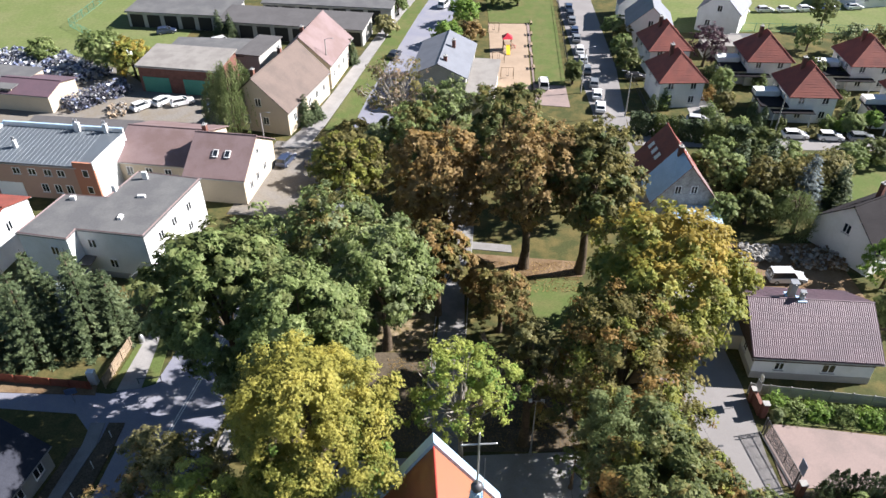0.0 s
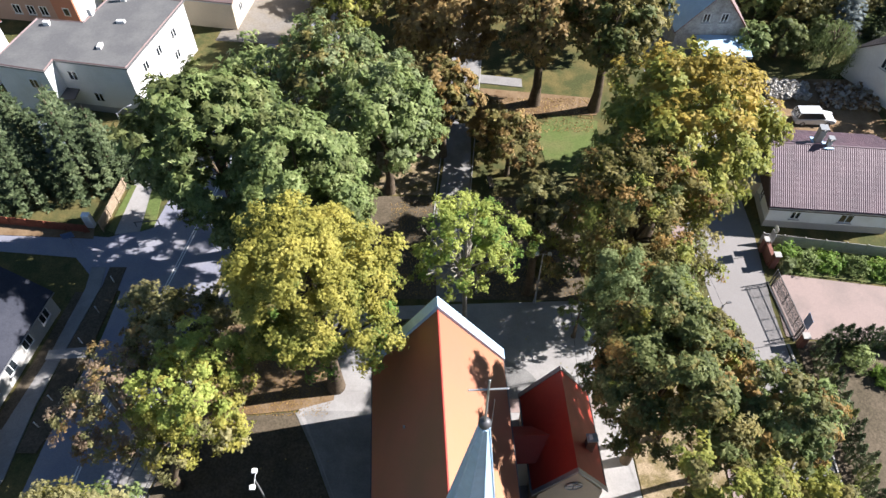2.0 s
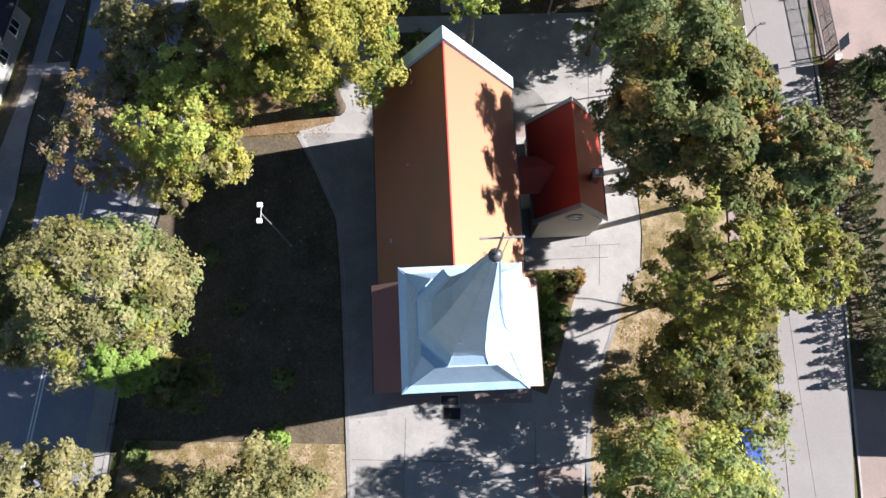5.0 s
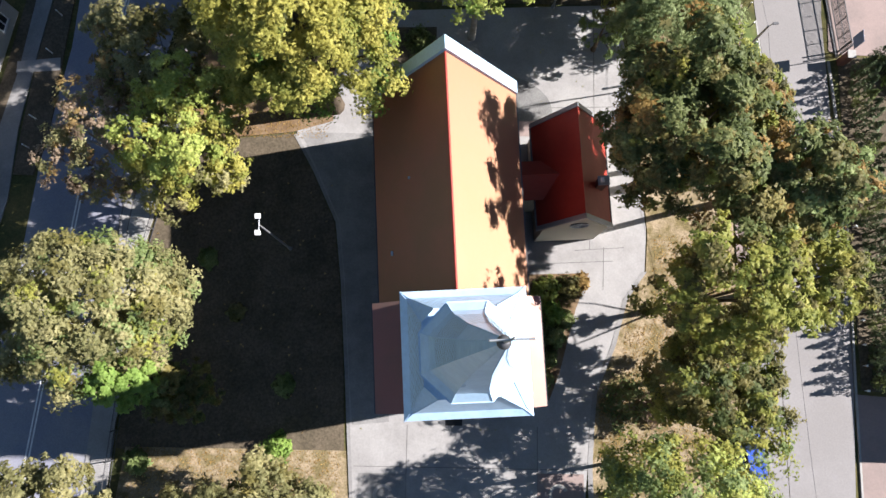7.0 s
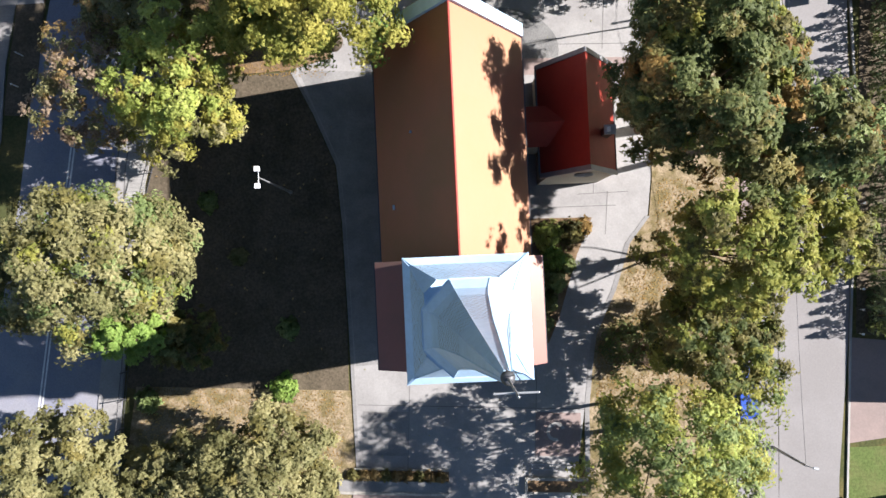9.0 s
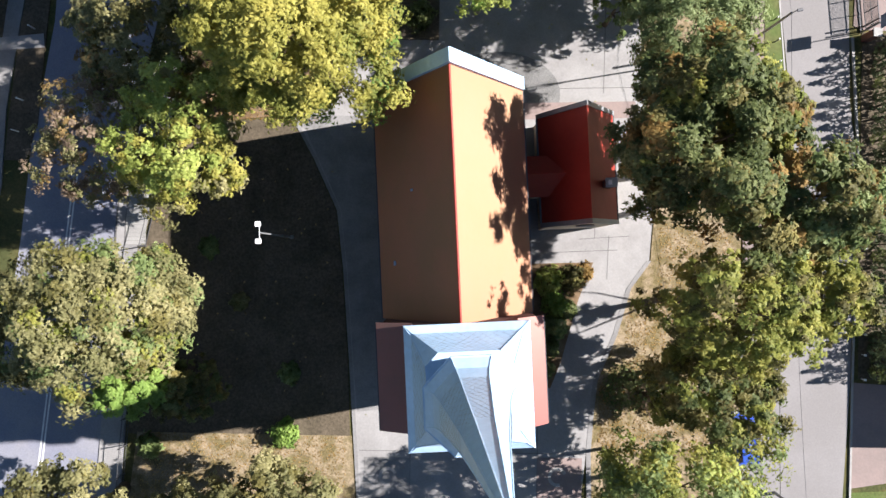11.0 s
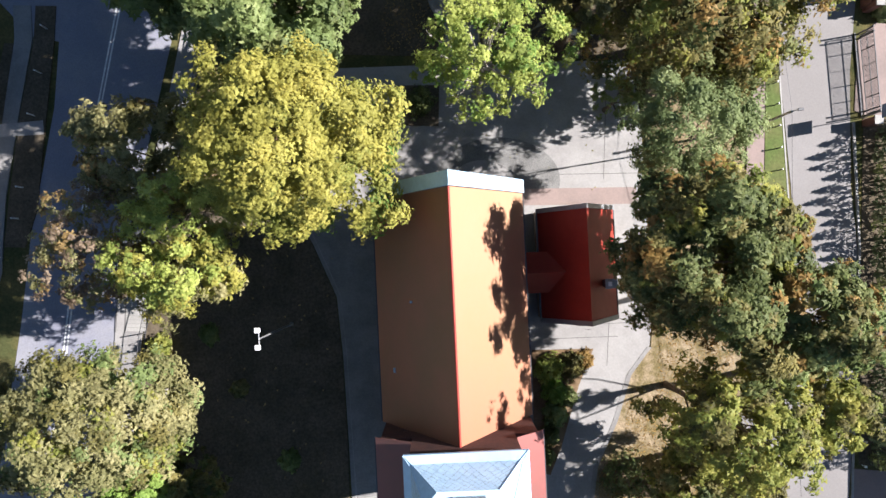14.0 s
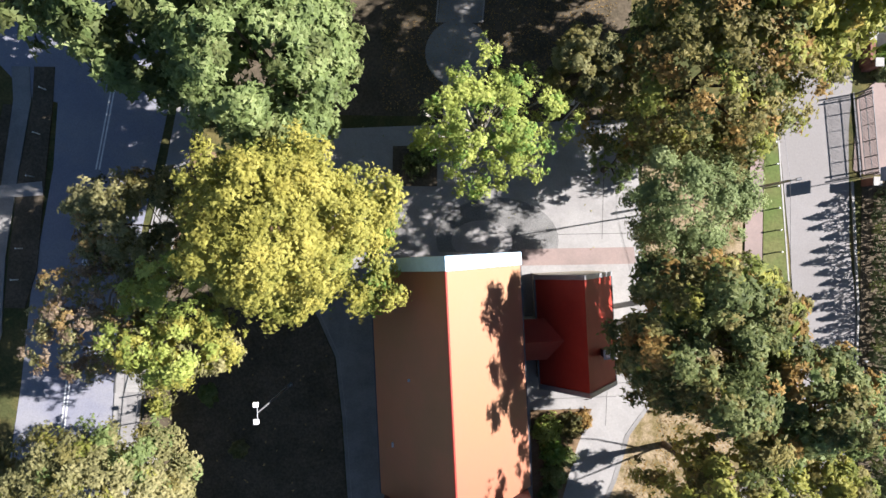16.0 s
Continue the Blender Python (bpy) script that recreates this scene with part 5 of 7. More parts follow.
def house(x, y, w, d, rot, eave, ridge, kind, walls, roof, label, over=0.35, windows=(), chimneys=(), name="house", hip=0.5, tiles=0.0, plinth=None, category="house"):
    """A house on a w x d plan with its ridge along its own x axis."""
    h = empty(name, pose(x, y, 0, 0, 0, rot), label, category)
    bm = bmesh.new()
    top = eave - 0.05
    box(bm, -w / 2, w / 2, -d / 2, d / 2, 0, top)
    if kind == "gable":
        for sx in (-1, 1):
            a = [bm.verts.new((sx * w / 2, yy, zz)) for yy, zz in ((-d / 2, top), (d / 2, top), (0, ridge - 0.12))]
            b = [bm.verts.new((sx * (w / 2 - 0.3), yy, zz)) for yy, zz in ((-d / 2, top), (d / 2, top), (0, ridge - 0.12))]
            bm.faces.new(a), bm.faces.new(b[::-1])
            for i in range(3):
                bm.faces.new((a[i], a[(i + 1) % 3], b[(i + 1) % 3], b[i]))
    if kind == "shed":
        prism(bm, [(-w / 2, d / 2 - 0.3), (w / 2, d / 2 - 0.3), (w / 2, d / 2), (-w / 2, d / 2)], top, ridge - 0.2)
    part("wall", bm, walls, h)
    if plinth:
        bm = bmesh.new()
        box(bm, -w / 2 - 0.04, w / 2 + 0.04, -d / 2 - 0.04, d / 2 + 0.04, 0, 0.9)
        part("plinth", bm, plinth, h)
    roof_parts(h, w, d, eave, ridge, kind, over, roof, hip, tiles=tiles)
    for sd, u, z, *size in windows:
        window(h, sd, w, d, u, z, *(size or (1.0, 1.3)))
    for cx, cy, top in chimneys:
        bm = bmesh.new()
        box(bm, cx - 0.3, cx + 0.3, cy - 0.3, cy + 0.3, eave, top)
        c = part("chimney", bm, BRICK_POST, h)
        bm = bmesh.new()
        box(bm, cx - 0.36, cx + 0.36, cy - 0.36, cy + 0.36, top, top + 0.1)
        part("chimney_cap", bm, KERB, c)
        bm = bmesh.new()
        tube(bm, (cx, cy, top + 0.1), (cx, cy, top + 0.4), 0.1, 0.12)
        part("chimney_pot", bm, GALV, c)
    return h


# white flat-roofed house
flat = empty("house", pose(0, 0, 0), "white flat-roofed two-storey house with grey felt roof", "house")
FP = [(-50.8, 68.8), (-44.4, 67.5), (-44.1, 69.5), (-35.6, 68.1), (-32.4, 81.0), (-41.1, 82.9), (-42.9, 76.5), (-48.6, 77.2)]
part("wall", prism(bmesh.new(), FP, 0, 6.9), WHITE, flat)
part("roof", prism(bmesh.new(), [(x * 1.0 + dx, y + dy) for (x, y), dx, dy in zip(FP, (-.2, .1, .1, .25, .25, -.1, -.2, -.2), (-.2, -.2, -.2, -.2, .2, .2, .2, .2))], 6.9, 7.05), FELT, flat, "grey felt flat roof")
part("plinth", prism(bmesh.new(), [(x + dx, y - 0.04) for (x, y), dx in zip(FP, (-.05, .05, .05, .05, .05, 0, 0, -.05))], 0, 0.9), GREYWALL, flat)
bm = bmesh.new()
for (x0, y0), (x1, y1) in zip(FP, FP[1:] + FP[:1]):
    tube(bm, (x0, y0, 7.07), (x1, y1, 7.07), 0.1, seg=4)
part("roof_edge", bm, PINK_ROOF, flat, "dull red metal roof edge")
for x, y, sx, sy, hh in ((-42.5, 78.2, 0.5, 0.9, 0.9), (-39.5, 81.0, 0.7, 0.4, 1.1), (-38.5, 76.5, 1.0, 0.4, 0.35), (-47.0, 76.0, 0.7, 0.5, 0.5), (-39.5, 71.8, 0.5, 0.9, 0.35)):
    bm = bmesh.new()
    box(bm, x - sx / 2, x + sx / 2, y - sy / 2, y + sy / 2, 7.0, 7.05 + hh)
    part("chimney", bm, WHITE, flat, bevel=0.03)
bm = bmesh.new()
tube(bm, (-42, 79, 7.05), (-42, 79, 10.2), 0.03)
for k in range(5):
    tube(bm, (-42.5 + 0.03 * k, 79, 9.9 - k * 0.25), (-41.5 - 0.03 * k, 79, 9.9 - k * 0.25), 0.015, seg=4)
part("aerial", bm, GALV, flat)
for org, rot, items in (((-47.6, 68.15), -11.5, ((1.2, 5.0), (1.4, 2.3))), ((-39.85, 68.8), -9.3, ((-2.7, 5.1), (-0.6, 2.3))), ((-34.0, 74.55), 76.1, ((-3.5, 5.0), (-0.5, 5.0), (3, 5.0), (-2, 2.3), (2.5, 2.3)))):
    for u, z in items:
        m = Matrix.Translation((*org, z)) @ Matrix.Rotation(radians(rot), 4, 'Z') @ Matrix.Translation((u, 0, 0))
        bm = bmesh.new()
        box(bm, -0.5, 0.5, -0.06, 0.06, -0.6, 0.6, m)
        pane = part("window", bm, GLASS, flat)
        bm = bmesh.new()
        for xx in (-0.5, 0, 0.5):
            box(bm, xx - 0.05, xx + 0.05, -0.09, 0.05, -0.65, 0.65, m)
        for zz in (-0.6, 0.6):
            box(bm, -0.5, 0.5, -0.085, 0.05, zz - 0.05, zz + 0.05, m)
        part("frame", bm, TRIM, pane)
bm = bmesh.new()
box(bm, -44.3, -42.6, 67.4, 69.6, 3.0, 3.15)
part("porch_roof", bm, FELT_DARK, flat)
bm = bmesh.new()
tube(bm, (-35.5, 67.95, 0), (-35.5, 67.95, 6.9), 0.06)
part("downpipe", bm, ZINC_DARK, flat)

house(-60.5, 74.5, 11, 9, -8, 6.0, 7.4, "gable", WHITE, HIP_ROOF, "white house with a bright red roof edge", windows=(('e', 0, 4.5), ('e', 2.5, 2), ('s', 2, 4.5), ('s', -2, 4.5), ('e', -2.5, 4.5)))
blue = house(-58.9, 91.6, 15.8, 8.4, -7.5, 5.9, 6.9, "shed", SALMON, BLUE_ROOF, "salmon two-storey house with a blue metal roof", windows=tuple(('s', u, z, 1.1, 1.0) for u in (-6, -1.4, 1.0, 3.4, 5.4) for z in (4.4,)) + (('s', 2.2, 1.8), ('s', 4.2, 1.8), ('s', 6.0, 1.8)))
for x0, x1, y0, y1, z0, z1 in ((-7.9, 11.1, 4.22, 4.5, 5.5, 7.5), (-8.2, -7.9, -4.2, 4.5, 5.3, 7.2)):
    bm = bmesh.new()
    box(bm, x0, x1, y0, y1, z0, z1)
    wall = part("parapet", bm, WHITE, blue, "pale plastered fire wall above the roof")
    bm = bmesh.new()
    box(bm, x0 - 0.04, x1 + 0.04, y0 - 0.04, y1 + 0.04, z1, z1 + 0.05)
    part("coping", bm, ZINC, wall)
for cx, cy, w, top in ((4.2, 3.9, 0.9, 8.3), (8.6, 4.0, 0.6, 8.3), (-2.8, -1.0, 0.55, 7.5)):
    bm = bmesh.new()
    box(bm, cx - w / 2, cx + w / 2, cy - 0.25, cy + 0.25, 6.0, top)
    c = part("chimney", bm, WHITE, blue, "white rendered chimney", bevel=0.02)
    for k in (-0.25, 0.25):
        part("chimney_pot", tube(bmesh.new(), (cx + k * w, cy, top), (cx + k * w, cy, top + 0.5), 0.1, 0.12), GALV, c)
bm = bmesh.new()
box(bm, -5.2, -1.2, -4.28, -4.15, 0.1, 2.4)
part("garage_door", bm, TRIM, blue)
bm = bmesh.new()
for i in range(24):
    u = -7.9 + i * 0.69
    a, b = Vector((u, -4.5, 5.95)), Vector((u, 4.5, 6.97))
    tube(bm, a, b, 0.035, seg=4)
part("roof_seam", bm, BLUE_ROOF, blue)
stair = house(-49.6, 90.36, 3.0, 8.4, -7.5, 5.9, 6.9, "shed", WHITE, BLUE_ROOF, "white-sided stair block with an orange front beside the salmon house", over=0.06)
bm = bmesh.new()
box(bm, -1.5, 1.5, -4.55, -4.24, 0, 6.6)
front = part("front_wall", bm, ORANGE, stair, "orange plastered front wall")
for z in (4.9, 2.2):
    bm = bmesh.new()
    box(bm, -0.35, 0.55, -4.575, -4.5, z - 0.6, z + 0.6)
    part("window_frame", bm, TRIM, front)
    bm = bmesh.new()
    box(bm, -0.25, 0.45, -4.59, -4.5, z - 0.5, z + 0.5)
    part("window_pane", bm, GLASS, front)
bm = bmesh.new()
box(bm, 1.42, 1.62, -4.55, 4.2, 5.6, 6.75)
part("parapet", bm, WHITE, stair, "white side wall above the roof")
house(-57.5, 101.8, 18, 4.8, -6, 3.6, 4.2, "shed", GREYWALL, FELT_DARK, "long low shed with a dark felt roof", name="shed", category="shed")
house(-41.6, 97.0, 12.2, 12.6, -8.2, 3.9, 6.4, "gable", BEIGE, PINK_ROOF, "long house with a faded pink roof", windows=(('s', -4, 2.2), ('s', -1, 2.2), ('s', 2, 2.2)))
house(-31.4, 92.0, 8.6, 12.0, -8.7, 4.4, 8.0, "gable", BEIGE, PINK_ROOF, "beige house with a faded pink roof and skylights", windows=(('e', -3.6, 2.0), ('e', -1.2, 2.0), ('e', 1.8, 2.0), ('e', 0.0, 5.4, 0.8, 1.1)), chimneys=((-3.6, 1.0, 8.6),))
for u in (-0.6, 1.2):
    m = pose(-31.4, 92.0, 0, 0, 0, -8.7) @ pose(u, -3.0, 6.32, 31, 0, 0)
    bm = bmesh.new()
    box(bm, -0.4, 0.4, -0.6, 0.6, -0.05, 0.1, m)
    sk = tagged(part("skylight", bm, TRIM), "roof window set into the pink roof", "roof window")
    bm = bmesh.new()
    box(bm, -0.3, 0.3, -0.48, 0.48, 0.1, 0.12, m)
    part("pane", bm, GLASS, sk)
house(-28.6, 116.0, 17, 11.2, 74.5, 4.6, 9.6, "gable", BEIGE, OCHRE_ROOF, "long beige house with an ochre tiled roof", tiles=0.5, windows=tuple(('s', u, 2.4) for u in (-6, -3, 0, 3, 6)) + (('w', -2, 2.2), ('w', 1.5, 2.2), ('w', 0.5, 5.4)), chimneys=((-7, 0.5, 10.4), (3, 0.6, 10.3)))
house(-24.9, 132.6, 14, 10.8, 80, 5.0, 9.8, "gable", CREAM, PINK_ROOF, "cream house with a pale pink roof", windows=tuple(('s', u, 2.4) for u in (-5, -2, 1, 4)), chimneys=((-4, 0.4, 10.5),))
wh = house(-47.6, 126.6, 15.6, 8.2, -10, 5.2, 6.0, "shed", BRICK_POST, FELT_PALE, "brick workshop with a pale roof and green doors", name="workshop", category="workshop")
for u in (-4.6, 3.4):
    bm = bmesh.new()
    box(bm, u - 2.6, u + 2.6, -4.2, -4.05, 0.1, 3.0)
    part("door", bm, GREEN_PAINT, wh, "faded green sliding door")
house(-45.5, 137.5, 17.5, 8.6, -4, 3.4, 3.6, "flat", GREYWALL, FELT, "low flat-roofed shed with grey felt", name="shed", category="shed")
house(-36.5, 137.0, 4.5, 10, -14, 3.9, 4.1, "flat", GREYWALL, FELT_DARK, "small dark lean-to shed", name="shed", category="shed")
for x, y, w, d, r, mt in ((-58, 161, 24, 9, -8, FELT), (-32, 153, 32, 8, -10, FELT_DARK), (-26, 166, 30, 8, -8, GREEN_PAINT)):
    sh = house(x, y, w, d, r, 3.6, 4.4, "shed", GREYWALL, FELT if mt is GREEN_PAINT else mt, "long open storage shed with a felt roof", name="shed", category="shed")
    # Black plates on the wall stand in for the shade inside open bays.
    for k in range(int(w / 4)):
        bm = bmesh.new()
        box(bm, -w / 2 + 0.6 + k * 4, -w / 2 + 3.6 + k * 4, -d / 2 - 0.06, -d / 2 + 0.1, 0.05, 2.9)
        part("bay", bm, BLACK, sh)
house(-73.5, 119.5, 11, 8, -10, 3.4, 4.4, "gable", BEIGE, PURPLE_ROOF, "low open barn with a rusty red roof", name="barn", category="barn")
house(-82, 122, 14, 9, -10, 4.0, 4.2, "flat", BEIGE, FELT, "beige shed with a grey flat roof", name="shed", category="shed")
house(-66.5, 141.0, 4.0, 2.6, -20, 2.2, 2.4, "flat", WHITE, LAMPWHITE, "small white container hut", name="hut", category="hut")

# nursery building
nur = house(0.2, 125.2, 16, 9.8, 82, 6.0, 8.2, "gable", GREYWALL, SLATE, "grey nursery building with a pitched grey roof", windows=tuple(('s', u, z) for u in (-5, -2, 1, 4) for z in (1.8, 4.6)) + (('w', -2, 4.4), ('w', 2, 4.4)), chimneys=((1.5, -1.6, 8.9), (-5.5, -1.0, 8.6)))
house(7.3, 121.0, 4.4, 15, -8, 4.4, 4.6, "flat", CREAM, FELT_PALE, "cream flat-roofed wing of the nursery", windows=(('e', -4, 2.4), ('e', 0, 2.4), ('e', 4, 2.4)))

# house with the half-hipped roof
PALE_STONE = mat("pale_stone_wall", (0.42, 0.41, 0.4), 0.92, 0.35, 4, 1.2, 0.5, second=(0.3, 0.29, 0.28))
hh = house(32.5, 86.6, 11.6, 8.6, 91, 4.0, 9.2, "gable", PALE_STONE, HIP_ROOF, "old steep-roofed house, half red tiles and half pale sheet", over=0.35, windows=(('w', -1.6, 2.2), ('w', 1.4, 2.2), ('w', 1.1, 5.4, 0.8, 1.2), ('w', -1.1, 5.4, 0.8, 1.2)), chimneys=((-2.0, 0.4, 9.9),))
for sy, mt in ((1, ZINC), (-1, PINK_ROOF)):
    q = [(-6.18, sy * 0.05, 9.21), (-6.18, sy * 4.66, 3.63), (-0.6, sy * 4.66, 3.63), (-0.6, sy * 0.05, 9.21)]
    part("roof_patch", solid(bmesh.new(), [q[::sy]], 0.03), mt, hh, "pale sheet metal on the newer half of the roof")
    for k in range(3):
        bm = bmesh.new()
        solid(bm, [[(1.0 + k * 1.6, sy * 1.9, 7.03), (1.0 + k * 1.6, sy * 2.6, 6.18), (1.8 + k * 1.6, sy * 2.6, 6.18), (1.8 + k * 1.6, sy * 1.9, 7.03)]], 0.06)
        part("skylight", bm, TRIM, hh)
house(34.0, 78.9, 5.6, 3.0, -2, 2.6, 3.0, "shed", STONE, ZINC, "low lean-to with a white sheet roof", name="lean_to", category="shed")

# plum-roofed house
plum = house(39.0, 57.0, 12.2, 10.6, -4.6, 3.7, 6.7, "gable", WHITE, PURPLE_ROOF, "low pale house with a timber gable and plum profiled metal roof", over=0.5, windows=(('s', 1.6, 1.9, 1.3, 1.1), ('s', -3.4, 1.9, 0.9, 1.0), ('w', 2.5, 1.8, 0.8, 1.0), ('w', -1.5, 1.8, 0.8, 1.0), ('w', 0.6, 4.6, 0.9, 1.0)), plinth=GREYWALL)
for sy in (-1, 1):
    V, F = [], []
    nu, nv = 400, 22
    for j in range(nv + 1):
        t = j / nv
        yy = sy * (0.02 + t * 5.78)
        zz = 6.74 - t * 5.8 * 3.0 / 5.3 + 0.03
        for i in range(nu + 1):
            u = -6.58 + 13.16 * i / nu
            step = 0.03 * (1 - (t * nv * 1.0 % 1))
            V.append((u, yy, zz + 0.035 * abs(math.sin(math.pi * i / 6.2)) + (0.0 if j % 2 else 0.006)))
    for j in range(nv):
        for i in range(nu):
            a = j * (nu + 1) + i
            F.append((a, a + 1, a + nu + 2, a + nu + 1))
    mesh_of("profiled_sheet", V, F, PURPLE_ROOF, plum, "ribbed plum roofing sheet")
for cx, cy, r, top in ((-1.7, 0.9, 0.34, 8.0), (-0.9, 0.1, 0.22, 7.4)):
    bm = bmesh.new()
    box(bm, cx - r, cx + r, cy - r, cy + r, 6.0, top)
    c = part("chimney", bm, GREYWALL, plum, bevel=0.03)
    bm = bmesh.new()
    for a, b in ((-1, -1), (-1, 1), (1, -1), (1, 1)):
        box(bm, cx + a * r * 0.8 - 0.06, cx + a * r * 0.8 + 0.06, cy + b * r * 0.8 - 0.06, cy + b * r * 0.8 + 0.06, top, top + 0.25)
    box(bm, cx - r - 0.08, cx + r + 0.08, cy - r - 0.08, cy + r + 0.08, top + 0.25, top + 0.33)
    part("chimney_hood", bm, ZINC_DARK, c)
    bm = bmesh.new()
    box(bm, cx - r - 0.25, cx + r + 0.25, cy - r - 0.3, cy + r + 0.25, 6.35, 6.72 - abs(cy) * 0.3)
    part("flashing", bm, ZINC, c)
bm = bmesh.new()
for i in range(15):
    box(bm, -6.3 + i * 0.88, -6.15 + i * 0.88, -5.75, -5.34, 3.25, 3.5)
box(bm, -6.4, 6.4, -5.42, -5.34, 2.85, 2.97)
part("eaves_timber", bm, WOOD_RED, plum, "exposed red-brown rafter ends")
TIMBER = mat("dark_house_timber", (0.07, 0.045, 0.038), 0.85, 0.25, 8, 1.0, 0.3)
bm = bmesh.new()
box(bm, -6.1, 6.1, -5.36, -5.32, 2.5, 2.62)
for i in range(9):
    box(bm, -6.1 + i * 1.51, -5.98 + i * 1.51, -5.35, -5.31, 2.62, 3.6)
for i in range(8):
    u = -6.0 + i * 1.51
    solid(bm, [[(u, -5.345, 2.8), (u, -5.305, 2.8), (u + 1.4, -5.305, 3.5), (u + 1.4, -5.345, 3.5)]], 0.1)
part("timber_frame", bm, TIMBER, plum, "dark brown timber framing under the eaves")
for j in range(24):
    v = -5.2 + j * 0.44
    top_ = 3.6 + (6.5 - 3.6) * (1 - abs(v + 0.2) / 5.3)
    bm = bmesh.new()
    box(bm, -6.2, -6.1, v, v + 0.41, 2.3, top_)
    part("gable_board", bm, TIMBER, plum)
bm = bmesh.new()
box(bm, -8.0, -6.1, -1.2, 1.6, 0, 2.2)
part("porch", bm, CREAM, plum)
bm = bmesh.new()
box(bm, -8.2, -6.1, -1.4, 1.8, 2.2, 2.32)
part("porch_roof", bm, FELT_PALE, plum)

# villas
def villa(x, y, rot=0, wing=True, w=7.7, d=9.3, ridge=9.0):
    h = house(x, y, d - 0.6, w, 90 + rot, 5.4, ridge, "hip", WHITE, HIP_ROOF, "white villa with a hipped red tile roof", over=0.5, tiles=0.55, hip=0.42,
              windows=(('w', -2, 4.2), ('w', 2, 4.2), ('w', -2, 1.6), ('w', 2, 1.6), ('n', -2, 4.2), ('n', 2, 4.2)), chimneys=((0.8, 1.2, ridge + 0.7),))
    if wing:
        bm = bmesh.new()
        box(bm, -3.6, 1.2, w / 2, w / 2 + 4.2, 0, 2.9)
        part("side_wing", bm, WHITE, h)
        bm = bmesh.new()
        box(bm, -4.6, 1.6, w / 2 + 0.02, w / 2 + 4.6, 2.9, 3.1)
        part("flat_roof", bm, DARK_ROOF, h)
        bm = bmesh.new()
        box(bm, -0.6, 1.6, w / 2 + 0.4, w / 2 + 4.5, 3.1, 4.0)
        part("parapet", bm, WHITE, h)
        bm = bmesh.new()
        box(bm, -6.2, -4.62, w / 2 - 4, w / 2 + 3, 2.5, 2.64)
        part("porch_roof", bm, DARK_ROOF, h)
        for yy in (w / 2 - 3.6, w / 2 + 2.6):
            bm = bmesh.new()
            box(bm, -6.1, -5.9, yy, yy + 0.2, 0, 2.5)
            part("porch_post", bm, WHITE, h)
    return h


villa(41.9, 121.3, 2, wing=False)
villa(43.5, 136.0, 2, wing=False)
villa(62.9, 115.3, -3)
villa(61.0, 130.5, -3)
villa(79.3, 128.3, -3)
villa(80.5, 112.0, -3)
for x, y, r in ((43.6, 149.5, 80), (44.5, 163, 80), (62.5, 158.5, 60)):
    house(x, y, 10, 9, r, 5.0, 9.0, "gable", WHITE, SLATE, "white house with a slate-blue pitched roof", windows=(('s', -2, 2.2), ('s', 2, 2.2), ('w', 0, 5.4), ('w', -2, 2)))
house(57.5, 142.5, 8, 6, -5, 2.8, 3.0, "flat", GREYWALL, FELT_PALE, "grey flat-roofed garage behind the villas", name="garage", category="garage")
house(64.0, 144.0, 7, 5, -5, 2.6, 2.8, "flat", GREYWALL, FELT, "grey flat-roofed shed behind the villas", name="shed", category="shed")
house(57.6, 76.4, 15, 9.0, 27, 4.0, 8.0, "gable", WHITE, DARK_ROOF, "white house with a dark brown tiled roof", tiles=0.45, windows=(('s', -5, 2.0), ('s', -2, 2.0), ('s', 2, 2.0), ('w', 0, 4.6)), chimneys=((-1.5, 1.0, 9.0),))

# road-side house with a row of dormer-like windows
kk = house(-43.3, 33.6, 17, 11, 79.7, 3.0, 7.2, "gable", GREYWALL, SLATE_SHADED, "grey house with a slate roof beside the footway", over=0.3, windows=tuple(('s', u, 1.65, 1.2, 1.3) for u in (-6.6, -4.0, -1.4, 1.4, 4.0, 6.8)))

# far row beyond the street
for i, (x, y) in enumerate(((14, 186), (60, 190), (82, 196), (-20, 196), (104, 176))):
    house(x, y, 14, 9, -5 + 4 * i, 4.5, 8.5, "gable", WHITE, (DARK_ROOF, HIP_ROOF, FELT, SLATE, HIP_ROOF)[i], "distant white house with a pitched roof", windows=(('s', -4, 2.4), ('s', 0, 2.4), ('s', 4, 2.4)))


# ---- out-of-the-way houses east of the lane ----
house(43.2, 11.6, 8.2, 10, 90, 5.0, 5.2, "flat", WHITE, FELT, "plain white flat-roofed house behind the hedge", windows=(('n', -2, 2.2), ('n', 2, 2.2)))
house(43.5, -7.6, 14, 11, 90, 5.4, 8.4, "gable", CREAM, HIP_ROOF, "cream house with a red roof beside the lawn", windows=(('n', -3, 2.2), ('n', 2, 2.2)))

